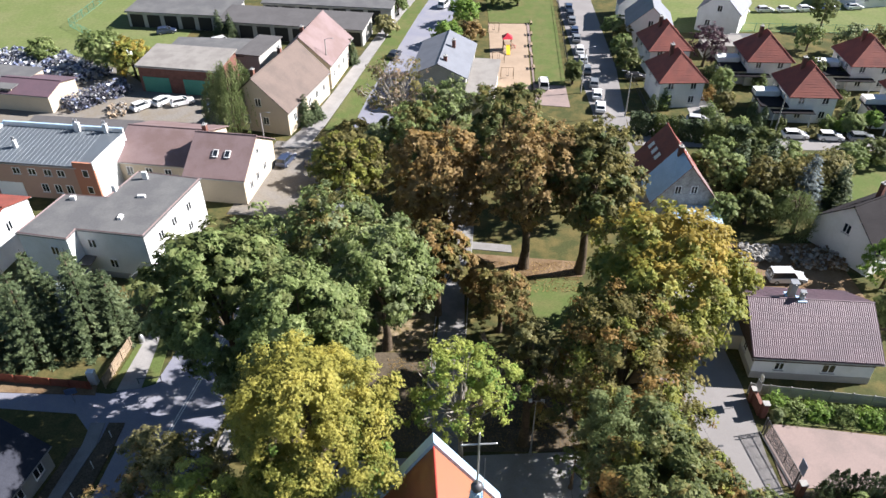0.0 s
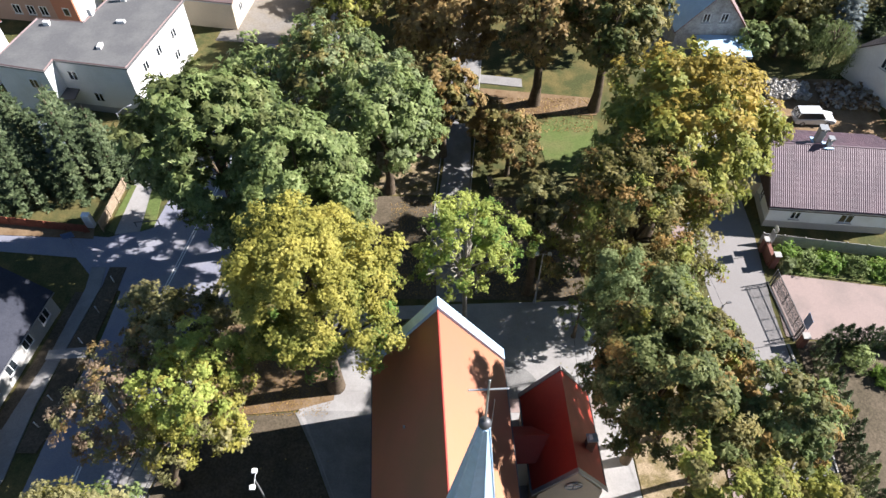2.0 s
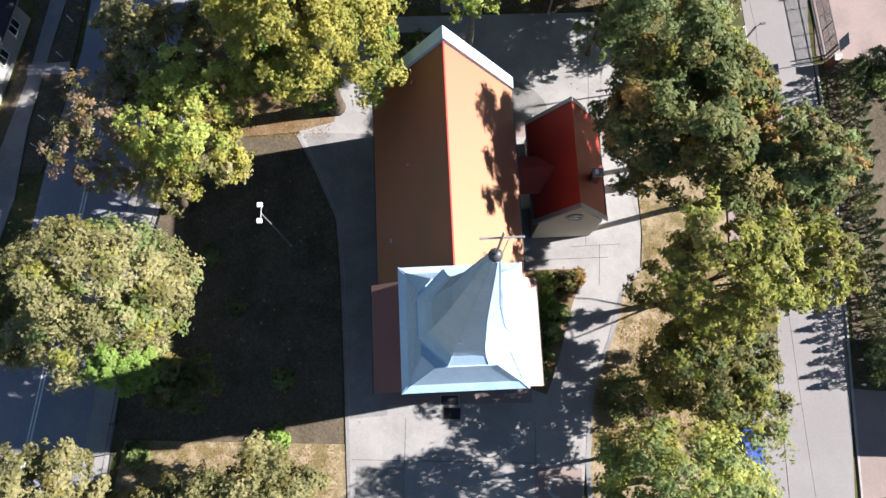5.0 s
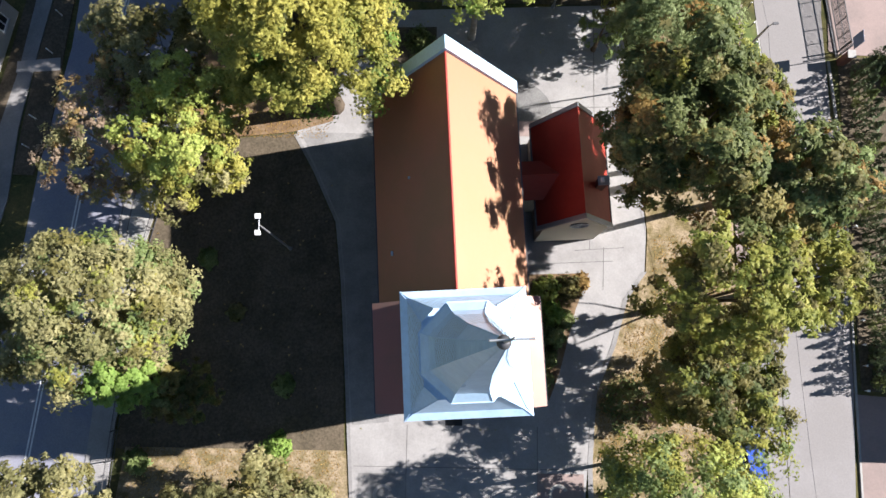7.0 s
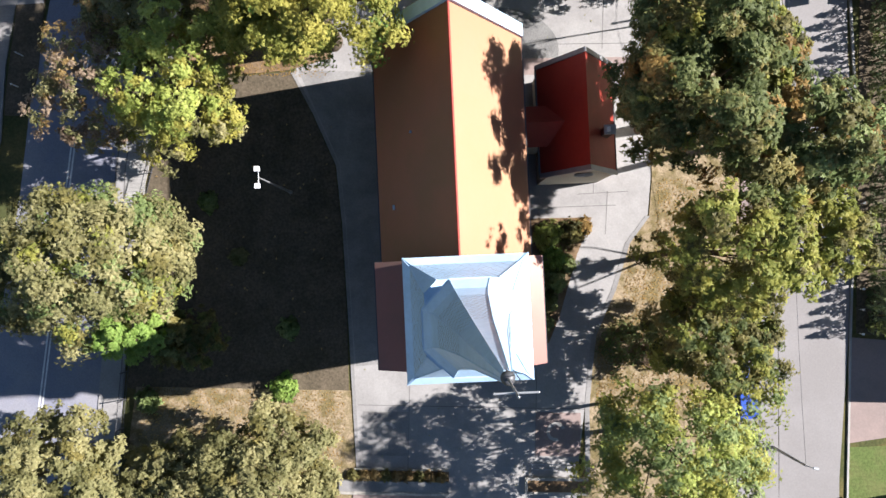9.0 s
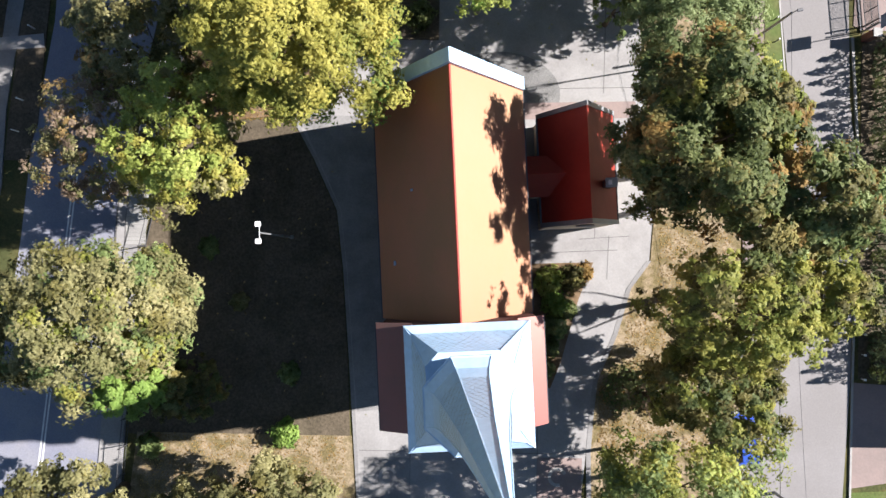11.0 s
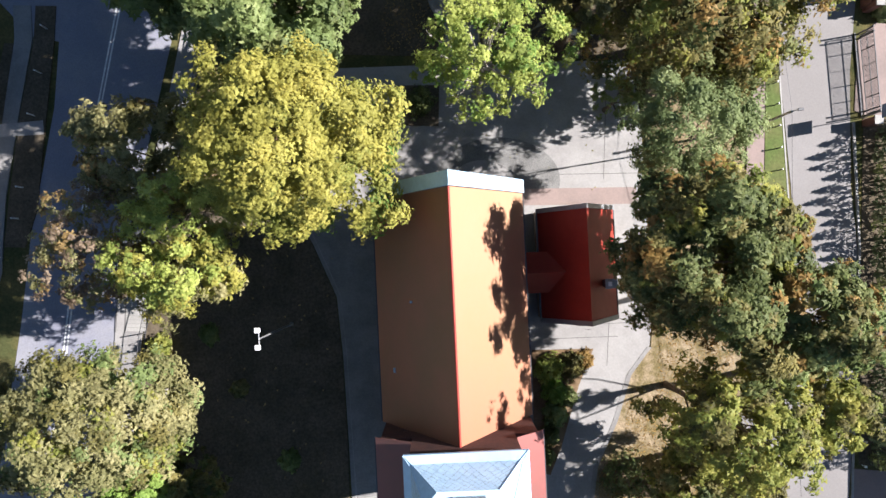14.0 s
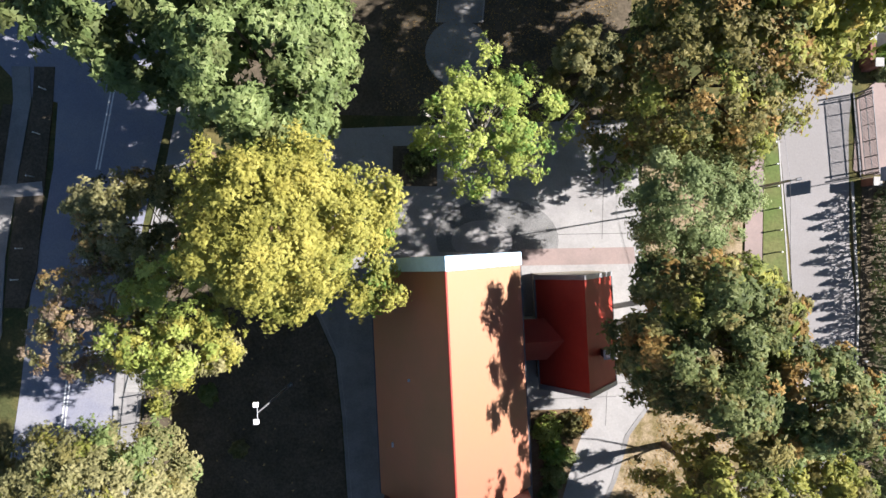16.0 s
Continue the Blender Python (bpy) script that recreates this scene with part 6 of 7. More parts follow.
# ---- conifers, hedges and garden trees ----
for i, (x, y, H, R) in enumerate(((-49.0, 57.5, 12.0, 3.7), (-44.3, 55.6, 12.4, 3.7), (-38.8, 57.4, 13.6, 3.6), (-36.2, 58.4, 10.4, 2.6), (-46.8, 62.5, 9.6, 2.8), (-41.5, 62.0, 10.2, 2.8))):
    conifer("spruce_tree", x, y, H, R, L_SPRUCE, "dark green spruce with drooping tiers behind the fence", 15000, 0.15, 100 + i, tiers=11)
conifer("blue_spruce", -41.2, 58.6, 8.5, 1.7, L_BLUE, "slender blue-grey spruce among darker spruces", 5000, 0.13, 110)
for i in range(29):
    conifer("thuja", 33.0 + 0.15 * math.sin(i * 2.1), 11.8 + i * 0.9, 3.6 + 0.5 * math.sin(i * 1.7), 0.62, L_SPRUCE if i % 5 else L_DARK, "slim dark green thuja of the boundary hedge", 900, 0.11, 120 + i, slim=True, group="thuja hedge")
for i in range(12):
    conifer("thuja", 34.6 + i * 0.85, 38.0 - 0.05 * i, 3.4 + 0.4 * math.sin(i * 2.3), 0.6, L_SPRUCE, "slim dark green thuja of the yard hedge", 900, 0.11, 160 + i, slim=True, group="thuja hedge")
for i, (x, y, H, R, m) in enumerate(((33.4, 47.9, 1.9, 1.2, L_BRIGHT), (35.2, 47.3, 1.5, 1.4, L_GREEN), (37.6, 47.1, 1.3, 1.5, L_BRIGHT), (40.0, 46.6, 1.4, 1.4, L_GREEN), (42.4, 46.3, 1.2, 1.5, L_BRIGHT), (44.9, 46.1, 1.4, 1.6, L_GREEN), (33.2, 46.6, 1.4, 0.8, L_GREY), (36.6, 36.3, 1.8, 1.4, L_GREEN), (38.6, 34.6, 1.2, 1.2, L_BRIGHT))):
    shrub("garden_bush", x, y, H, R, m, "leafy green bush below the concrete fence", 2200, 0.11, 180 + i)


def hedge(x0, y0, x1, y1, w, h, mt, label, n=5000, leaf=0.15, seed=1):
    """A clipped hedge: leaf sprays over a long block with an uneven top, round a row of stems."""
    rng = np.random.default_rng(seed)
    L = math.hypot(x1 - x0, y1 - y0)
    root = empty("hedge", pose(x0, y0, 0, 0, 0, math.degrees(math.atan2(y1 - y0, x1 - x0))), label, "hedge", "lane hedge")
    u = rng.uniform(0, L, n)
    top = h * (1 + 0.07 * np.sin(u * 2.3 + seed) + 0.05 * np.sin(u * 5.1))
    k = rng.uniform(0, w + 2 * h, n)
    v = np.where(k < h, -w / 2, np.where(k < h + w, k - h - w / 2, w / 2)) + rng.normal(size=n) * 0.13
    z = np.where(k < h, k / h, np.where(k < h + w, 1.0, (w + 2 * h - k) / h)) * top + rng.normal(size=n) * 0.1
    P = np.stack([u, v, np.maximum(z, 0.1)], 1)
    N = np.stack([np.zeros(n), np.where(k < h, -1.0, np.where(k < h + w, 0.0, 1.0)), np.where((k > h) & (k < h + w), 1.0, 0.25)], 1) + rng.normal(size=(n, 3)) * 0.4
    me = leaf_mesh("foliage", P, N, leaf, rng)
    me.materials.append(mt)
    new("foliage", me).parent = root
    V, F = [], []
    for i in range(int(L / 0.8)):
        tube_rows(V, F, [(0.4 + i * 0.8, 0, -0.05), (0.4 + i * 0.8, 0.05, h * 0.5), (0.45 + i * 0.8, 0, h * 0.9)], [0.06, 0.05, 0.02], 5)
    mesh_of("stem", V, F, BARK, root)


for i in range(6):
    hedge(31.4 + 3.7 * i, 107.9 - 1.1 * i, 35.1 + 3.7 * i, 106.8 - 1.1 * i, 1.9, 3.2, L_DARK if i % 2 else L_SPRUCE, "tall dark green clipped hedge by the lane", 3600, 0.17, 200 + i)
for i, (x, y, H, R, m) in enumerate(((51.2, 124.0, 3.2, 1.8, L_DARK), (50.3, 116.6, 3.4, 1.5, L_DARK), (46.1, 113.1, 2.6, 1.5, L_GREEN), (39.3, 116.5, 3.4, 1.2, L_GREEN), (52.3, 130.5, 3.0, 2.0, L_GREEN), (59.3, 124.9, 2.6, 1.6, L_GREEN), (55.0, 115.2, 2.6, 1.2, L_DARK), (65.2, 109.2, 2.0, 1.4, L_GREEN), (67.4, 108.5, 2.0, 1.3, L_BRIGHT), (74.1, 126.5, 3.4, 1.4, L_DARK), (46.6, 109.7, 2.4, 1.7, L_GREY), (49.7, 107.8, 2.6, 1.9, L_GREEN), (61.5, 105.9, 1.6, 1.3, L_OLIVE), (48.4, 120.0, 2.6, 1.3, L_RUST), (71.2, 118.0, 2.8, 1.4, L_DARK), (57.0, 109.0, 1.8, 1.2, L_DARK), (53.0, 126.8, 3.4, 1.5, L_SPRUCE))):
    shrub("villa_bush", x, y, H, R, m, "dense bush in a villa garden", 1500, 0.15, 430 + i)
GT = ((41.0, 88.5, 6.5, 3.2, L_GREEN), (45.0, 85.5, 7.5, 3.0, L_OLIVE_D), (49.0, 87.0, 7.0, 3.4, L_OLIVE_D), (53.4, 88.0, 6.5, 3.6, L_OLIVE_D), (57.8, 92.0, 5.0, 3.2, L_OLIVE), (62.0, 95.0, 4.6, 2.8, L_GREEN), (66.5, 97.0, 4.2, 2.8, L_DARK), (37.9, 80.5, 5.0, 2.6, L_GREEN), (38.6, 92.0, 5.4, 2.4, L_GREEN), (41.6, 80.5, 5.5, 2.6, L_DARK), (47.0, 81.0, 5.0, 2.6, L_DARK), (52.5, 94.5, 5.0, 2.8, L_GREEN), (47.0, 95.0, 5.5, 2.8, L_DARK), (42.5, 96.5, 5.0, 2.6, L_GREEN), (72.0, 98.0, 4.5, 2.8, L_GREEN), (53.6, 66.5, 7.2, 3.6, L_BRIGHT), (56.5, 62.0, 6.5, 3.2, L_GREEN), (50.5, 59.5, 6.0, 2.4, L_DARK), (51.0, 122.0, 5.5, 2.3, L_GREEN), (51.8, 135.5, 9.0, 4.2, L_PURPLE), (36.2, 140.0, 5.5, 2.4, L_GREEN), (35.6, 131.0, 6.0, 2.6, L_DARK), (49.5, 115.0, 4.0, 1.8, L_OLIVE_D), (68.5, 107.2, 3.4, 1.8, L_GREEN), (72.0, 108.0, 3.8, 1.8, L_BRIGHT), (76.5, 108.0, 3.6, 1.8, L_GREEN), (70.5, 128.0, 5.0, 2.2, L_DARK), (83.0, 141.0, 7.0, 3.4, L_GREY), (75.8, 143.5, 6.0, 3.0, L_GREEN), (84.5, 157.0, 7.5, 3.2, L_DARK), (91.0, 143.0, 5.5, 3.0, L_OLIVE_D), (37.0, 152.0, 5.0, 2.6, L_GREEN), (37.5, 145.5, 4.5, 2.2, L_OLIVE_D))
for i, (x, y, H, R, m) in enumerate(GT):
    tree("garden_tree", x, y, H, R, [(m, 1.0)], "leafy garden tree among the villas" if m is not L_PURPLE else "dark purple-leaved tree beside the villa", 4200, 0.2, 220 + i, low=0.05, clumps=60, clump=0.2, limbs=5)
for i, (x, y, H, R) in enumerate(((47.5, 90.0, 9.0, 2.6), (51.0, 84.5, 9.5, 2.7), (44.0, 91.5, 8.0, 2.4), (56.0, 85.0, 7.5, 2.2))):
    conifer("spruce_tree", x, y, H, R, L_BLUE if i == 1 else L_SPRUCE, "garden spruce with grey-green needles", 5000, 0.19, 260 + i)
for i, (x, y) in enumerate(((53.5, 112.0), (54.5, 110.0), (67.6, 122.5), (68.2, 121.0), (49.6, 118.5), (69.5, 112.0), (71.0, 113.5), (73.0, 110.5), (52.6, 107.5), (36.8, 115.0), (47.5, 126.0), (65.8, 139.5), (84.5, 118.0), (86.0, 115.0))):
    conifer("thuja", x, y, 3.4, 1.0, L_SPRUCE, "compact dark thuja in a villa garden", 900, 0.16, 280 + i, slim=True)
weeping(47.2, 78.2, 7.2, 3.2, L_ROBINIA, "small weeping willow beside the stone heaps", 420, 40, 0.12, 300)
weeping(-34.6, 108.6, 13.4, 4.5, L_ROBINIA, "tall pale weeping willow in the yard", 760, 60, 0.17, 301)
tree("garden_tree", -66.0, 133.0, 8.5, 4.6, [(L_GREEN, 1.0)], "green tree on the meadow edge", 8000, 0.22, 302, low=0.02)
tree("garden_tree", -59.5, 130.2, 8.0, 4.0, [(L_GOLD, 0.35), (L_YEL2, 0.65)], "yellow-green tree on the meadow edge", 8000, 0.22, 303, low=0.02)
tree("garden_tree", -80.5, 138.0, 5.0, 3.2, [(L_GREEN, 1.0)], "rounded green tree by the meadow", 5000, 0.2, 304, low=0.0)
for i, (x, y, H) in enumerate(((-48.2, 150.5, 7.0), (-45.6, 150.0, 6.6), (-23.5, 110.5, 6.0), (-18.3, 137.0, 5.5), (-22.0, 112.5, 4.0))):
    conifer("spruce_tree", x, y, H, 1.5, L_SPRUCE, "narrow dark conifer beside the sheds", 3500, 0.18, 310 + i)
for i, (x, y, H, R, m) in enumerate(((1.0, 147.0, 5.0, 3.4, L_BRIGHT), (4.8, 160.0, 6.0, 3.6, L_BRIGHT), (6.0, 150.0, 4.0, 2.6, L_BROWN), (-12.5, 152.0, 5.0, 2.6, L_OLIVE), (-10.5, 166.0, 5.0, 2.6, L_GREEN), (12.0, 172.0, 7.0, 3.6, L_DARK), (18.0, 173.0, 7.0, 3.6, L_DARK), (-40.5, 119.5, 3.4, 1.8, L_GREEN), (24.6, 127.0, 5.0, 1.8, L_DARK))):
    tree("garden_tree", x, y, H, R, [(m, 1.0)], "leafy tree beside the nursery and the road", 5500, 0.22, 320 + i, low=0.0, clumps=60, clump=0.2)
# park undergrowth and screens
for i, (x, y, H, R, m) in enumerate(((-15.5, 92.0, 6.0, 4.0, L_GREEN), (-9.0, 97.0, 6.5, 4.4, L_GREY), (6.0, 98.0, 6.0, 4.0, L_GREEN), (-14.0, 100.5, 6.0, 3.6, L_OLIVE_D), (-2.5, 85.0, 7.0, 4.0, L_OLIVE_D), (13.5, 96.0, 8.0, 4.4, L_OLIVE_D), (-27.6, 63.0, 9.0, 4.0, L_DARK), (-21.0, 68.0, 10.0, 4.6, L_GREEN), (-18.0, 75.0, 6.0, 3.4, L_BROWN), (4.5, 64.5, 5.5, 2.4, L_BROWN), (21.5, 60.0, 15.0, 4.6, L_YEL2), (-6.4, 66.0, 8.0, 3.4, L_OLIVE_D))):
    tree("understorey_tree", x, y, H, R, [(m, 1.0)], "smaller park tree filling the gaps", 7000, 0.22, 340 + i, low=0.0, clumps=80, clump=0.19)
# churchyard shrubs
for i, (x, y, H, R, m) in enumerate(((-12.7, 6.2, 1.8, 1.2, L_BRIGHT), (-16.5, 16.3, 0.7, 0.7, L_OLIVE), (13.6, 10.2, 2.0, 2.1, L_DARK), (15.8, 9.6, 1.2, 1.3, L_PINK), (-23.2, 5.0, 1.0, 1.0, L_GREEN), (-19.0, 20.5, 0.5, 0.8, L_GREEN), (-22.6, 19.6, 1.6, 0.9, L_YEL2), (-12.5, 10.8, 0.6, 0.9, L_GREEN), (-2.9, 38.9, 1.6, 1.3, L_DARK), (9.0, 46.5, 1.2, 1.3, L_OLIVE_D))):
    shrub("churchyard_bush", x, y, H, R, m, "rounded bush in the churchyard", 2600, 0.1, 360 + i)
for i, (x, y, H, R, m) in enumerate(((7.4, 18.4, 1.7, 1.2, L_LIME), (7.9, 16.6, 1.5, 1.1, L_BRIGHT), (9.2, 18.6, 1.2, 1.1, L_OLIVE_D), (8.0, 14.8, 1.4, 1.0, L_GREEN), (7.6, 13.2, 1.3, 0.8, L_DARK), (7.4, 11.6, 1.1, 0.7, L_DARK), (10.2, 19.0, 0.9, 0.8, L_RUST), (8.9, 16.2, 1.0, 0.9, L_DARK))):
    shrub("bed_bush", x, y, H, R, m, "dense evergreen bush in the planting bed", 2200, 0.1, 380 + i, z=0.15)
for i in range(9):
    shrub("low_hedge", -7.2 + i * 0.85, -0.5, 0.55, 0.5, L_BROWN if i % 3 else L_OLIVE_D, "low withered bedding plants along the court", 800, 0.08, 400 + i, z=0.12)


# ---- fences, gate and walls ----
def plank_fence(name, a, b, h, material, label, step=0.14, gap=0.02, rails=(0.3, 0.85), rail_m=None):
    """Posts, rails and upright boards between two places; every board is a part."""
    a, b = Vector((*a, 0)), Vector((*b, 0))
    L = (b - a).length
    root = empty(name, Matrix.Translation(a) @ Matrix.Rotation(math.atan2(b.y - a.y, b.x - a.x), 4, 'Z'), label, "fence")
    n = int(L / step)
    me = bpy.data.meshes.new("board")
    bm = bmesh.new()
    box(bm, 0, step - gap, -0.012, 0.012, 0.06, h)
    bm.to_mesh(me)
    bm.free()
    me.materials.append(material)
    for i in range(n):
        ob = new("board", me)
        ob.parent = root
        ob.location = (i * step, 0.03, 0.02 * math.sin(i * 1.3))
    for i in range(int(L / 2.0) + 1):
        bm = bmesh.new()
        box(bm, i * 2.0 - 0.05, i * 2.0 + 0.05, -0.08, 0.02, 0, h + 0.06)
        part("post", bm, rail_m or material, root)
    for r in rails:
        bm = bmesh.new()
        box(bm, 0, L, -0.04, 0.0, h * r - 0.035, h * r + 0.035)
        part("rail", bm, rail_m or material, root)
    return root


plank_fence("plank_fence", (-47.0, 51.55), (-36.5, 50.35), 1.25, WOOD_RED, "low red-brown board fence beside the footway")
plank_fence("plank_fence", (-35.3, 50.6), (-34.6, 57.0), 1.5, WOOD, "weathered grey-brown board fence")


def bar_fence(name, pts, h, label, every=2.2, bars=0.16, material=STEEL):
    """A welded bar fence: posts, rails, and pickets joined as one part a bay."""
    for (x0, y0), (x1, y1) in zip(pts, pts[1:]):
        L = math.hypot(x1 - x0, y1 - y0)
        root = empty(name, Matrix.Translation((x0, y0, 0)) @ Matrix.Rotation(math.atan2(y1 - y0, x1 - x0), 4, 'Z'), label, "fence")
        k = max(1, round(L / every))
        for i in range(k + 1):
            bm = bmesh.new()
            box(bm, L * i / k - 0.04, L * i / k + 0.04, -0.04, 0.04, 0, h + 0.08)
            part("post", bm, material, root)
        for z in (0.15, h - 0.1):
            bm = bmesh.new()
            box(bm, 0, L, -0.02, 0.02, z - 0.02, z + 0.02)
            part("rail", bm, material, root)
        bm = bmesh.new()
        for i in range(int(L / bars)):
            box(bm, i * bars, i * bars + 0.016, -0.008, 0.008, 0.1, h)
        tagged(part("pickets", bm, material, root), kind="stuff")


bar_fence("metal_fence", [(-25.6, -4), (-25.1, 5.0), (-24.0, 20.5), (-22.6, 27.2), (-20.6, 38.5), (-19.2, 47)], 1.5, "dark metal picket fence of the churchyard")
bar_fence("metal_fence", [(-54.8, 133.0), (-64, 140), (-84, 158), (-83, 180)], 1.8, "blue-green wire fence of the meadow", 3.0, 0.4, GREEN_PAINT)
bar_fence("metal_fence", [(24.2, 126), (26.2, 152), (28.2, 178)], 1.4, "dark wire fence between playground and street", 3.0, 0.3)
bar_fence("metal_fence", [(66.2, 155.2), (92, 153.6), (130, 152)], 2.0, "green fence on the far meadow", 3.0, 0.25, GREEN_PAINT)
bar_fence("metal_fence", [(36.0, 113.2), (36.4, 128), (36.2, 145)], 1.2, "dark garden fence along the street", 3.0, 0.3)

# prefabricated concrete fence by the plum-roofed house
cf = empty("concrete_fence", Matrix.Translation((31.6, 49.9, 0)) @ Matrix.Rotation(math.atan2(-4.1, 28.4), 4, 'Z'), "pale prefabricated concrete panel fence", "fence")
for i in range(15):
    bm = bmesh.new()
    box(bm, i * 2.0 - 0.07, i * 2.0 + 0.07, -0.07, 0.07, 0, 1.65)
    part("post", bm, KERB, cf, bevel=0.015)
    if i < 14:
        for k in range(3):
            bm = bmesh.new()
            box(bm, i * 2.0 + 0.075, i * 2.0 + 1.925, -0.03, 0.03, 0.05 + k * 0.51, 0.54 + k * 0.51)
            part("panel", bm, KERB, cf, bevel=0.02)

# gate of the rose yard
GA, GB = Vector((31.35, 44.9, 0)), Vector((32.0, 38.5, 0))
gm = Matrix.Translation(GA) @ Matrix.Rotation(math.atan2(GB.y - GA.y, GB.x - GA.x), 4, 'Z')
gate = empty("yard_gate", gm, "dark steel sliding gate with thin bars, closed", "gate")
GL = (GB - GA).length
for x in (0.0, 0.35, GL - 0.35, GL):
    bm = bmesh.new()
    box(bm, x - 0.06, x + 0.06, -0.06, 0.06, 0, 2.2)
    part("gate_post", bm, STEEL, gate, bevel=0.01)
bm = bmesh.new()
box(bm, -0.1, GL + 0.1, -0.3, -0.18, 0.02, 0.14)
part("ground_rail", bm, STEEL, gate)
bm = bmesh.new()
for z in (0.2, 1.05, 1.95):
    box(bm, 0.1, GL - 0.1, 0.08, 0.13, z - 0.03, z + 0.03)
for i in range(6):
    box(bm, 0.1 + i * (GL - 0.26) / 5, 0.16 + i * (GL - 0.26) / 5, 0.08, 0.13, 0.2, 1.95)
part("gate_frame", bm, STEEL, gate)
me = bpy.data.meshes.new("bar")
bm = bmesh.new()
box(bm, -0.016, 0.016, 0.09, 0.12, 0.2, 1.95)
bm.to_mesh(me)
bm.free()
me.materials.append(STEEL)
for i in range(int(GL / 0.1) - 3):
    ob = new("bar", me)
    ob.parent = gate
    ob.location = (0.2 + i * 0.1, 0, 0)
for x, y, h in ((32.0, 46.9, 1.9), (31.6, 48.9, 1.8), (32.1, 37.9, 1.7)):
    bm = bmesh.new()
    box(bm, x - 0.28, x + 0.28, y - 0.28, y + 0.28, 0, h)
    pl = tagged(part("gate_pillar", bm, BRICK_POST, bevel=0.02), "square red brick pillar beside the gate", "pillar")
    bm = bmesh.new()
    box(bm, x - 0.34, x + 0.34, y - 0.34, y + 0.34, h, h + 0.1)
    part("pillar_cap", bm, KERB, pl, bevel=0.02)
bm = bmesh.new()
box(bm, 31.55, 31.95, 46.95, 48.8, 0, 1.5)
tagged(part("meter_box", bm, BRICK_POST, bevel=0.02), "low brick wall between the gate pillars", "wall")


# ---- lamps, poles, signs ----
def flood_lamp(x, y, H, rot, label):
    root = empty("flood_lamp", pose(x, y, 0, 0, 0, rot), label, "lamp post")
    bm = bmesh.new()
    tube(bm, (0, 0, 0), (0, 0, H), 0.09, 0.05, seg=10)
    part("pole", bm, GALV, root)
    bm = bmesh.new()
    tube(bm, (0, 0, 0.02), (0, 0, 0.5), 0.16, 0.13, seg=10)
    part("pole_base", bm, GALV, root)
    bm = bmesh.new()
    tube(bm, (0, -0.62, H), (0, 0.62, H), 0.035)
    part("crossarm", bm, GALV, root)
    for yy in (-0.55, 0.55):
        bm = bmesh.new()
        box(bm, -0.26, 0.12, yy - 0.17, yy + 0.17, H + 0.02, H + 0.2)
        hd = part("lamp_head", bm, LAMPWHITE, root, "white floodlight head", bevel=0.04)
        bm = bmesh.new()
        box(bm, -0.22, 0.08, yy - 0.13, yy + 0.13, H - 0.01, H + 0.018)
        part("lens", bm, GLASS, hd)
    return root


flood_lamp(-12.6, 21.4, 10.0, 3, "tall grey pole with two white floodlights on the lawn")
flood_lamp(8.3, 42.3, 7.6, 88, "grey pole with two white floodlights by the court")


def street_lamp(x, y, H, rot, label, arm=1.4, wood=False, head=None):
    root = empty("street_lamp", pose(x, y, 0, 0, 0, rot), label, "street lamp")
    bm = bmesh.new()
    tube(bm, (0, 0, 0), (0, 0, H), 0.13, 0.08, seg=10)
    part("pole", bm, KERB if wood else GALV, root)
    bm = bmesh.new()
    tube(bm, (0, 0, H - 0.1), (arm * 0.6, 0, H + 0.3), 0.035)
    tube(bm, (arm * 0.6, 0, H + 0.3), (arm, 0, H + 0.35), 0.035)
    part("arm", bm, GALV, root)
    bm = bmesh.new()
    box(bm, arm - 0.08, arm + 0.36, -0.1, 0.1, H + 0.3, H + 0.4)
    part("lamp_head", bm, head or GALV, root, bevel=0.04)
    return root


street_lamp(22.7, 37.2, 7.5, 10, "plain concrete lamp pole on the grass strip", arm=0.25, wood=True, head=STEEL)
street_lamp(25.5, 2.2, 5.0, -10, "short concrete lamp pole beside the street", arm=0.4, wood=True)
street_lamp(-35.8, 63.0, 5.0, 35, "grey street lamp beside the white house")
street_lamp(25.6, 123.0, 8.5, 10, "street lamp along the parked cars", wood=True)
street_lamp(31.9, 113.5, 8.0, 170, "street lamp at the lane corner", wood=True)
street_lamp(54.4, 104.6, 8.0, 100, "street lamp in front of the villas", wood=True)
street_lamp(-21.6, 126.5, 9.0, -20, "street lamp beside the ochre-roofed house", wood=True)
street_lamp(-27.2, 96.4, 9.0, -20, "street lamp beside the pink-roofed house", wood=True)
bm = bmesh.new()
tube(bm, (12.0, 5.4, 0), (12.0, 5.4, 9.2), 0.14, 0.1, seg=10)
tagged(part("utility_pole", bm, BARK), "plain dark wooden utility pole beside the court", "pole")
for i, (x, y) in enumerate(((-32.25, 44.2), (-32.65, 40.7), (-33.1, 37.35), (-33.85, 31.7), (-34.15, 29.25))):
    bm = bmesh.new()
    tube(bm, (x, y, 0), (x, y, 1.05), 0.05, 0.05)
    bmesh.ops.create_uvsphere(bm, u_segments=8, v_segments=6, radius=0.07, matrix=Matrix.Translation((x, y, 1.07)))
    tagged(part("bollard", bm, LAMPWHITE), "slim white post on the grass verge", "bollard", "verge posts")
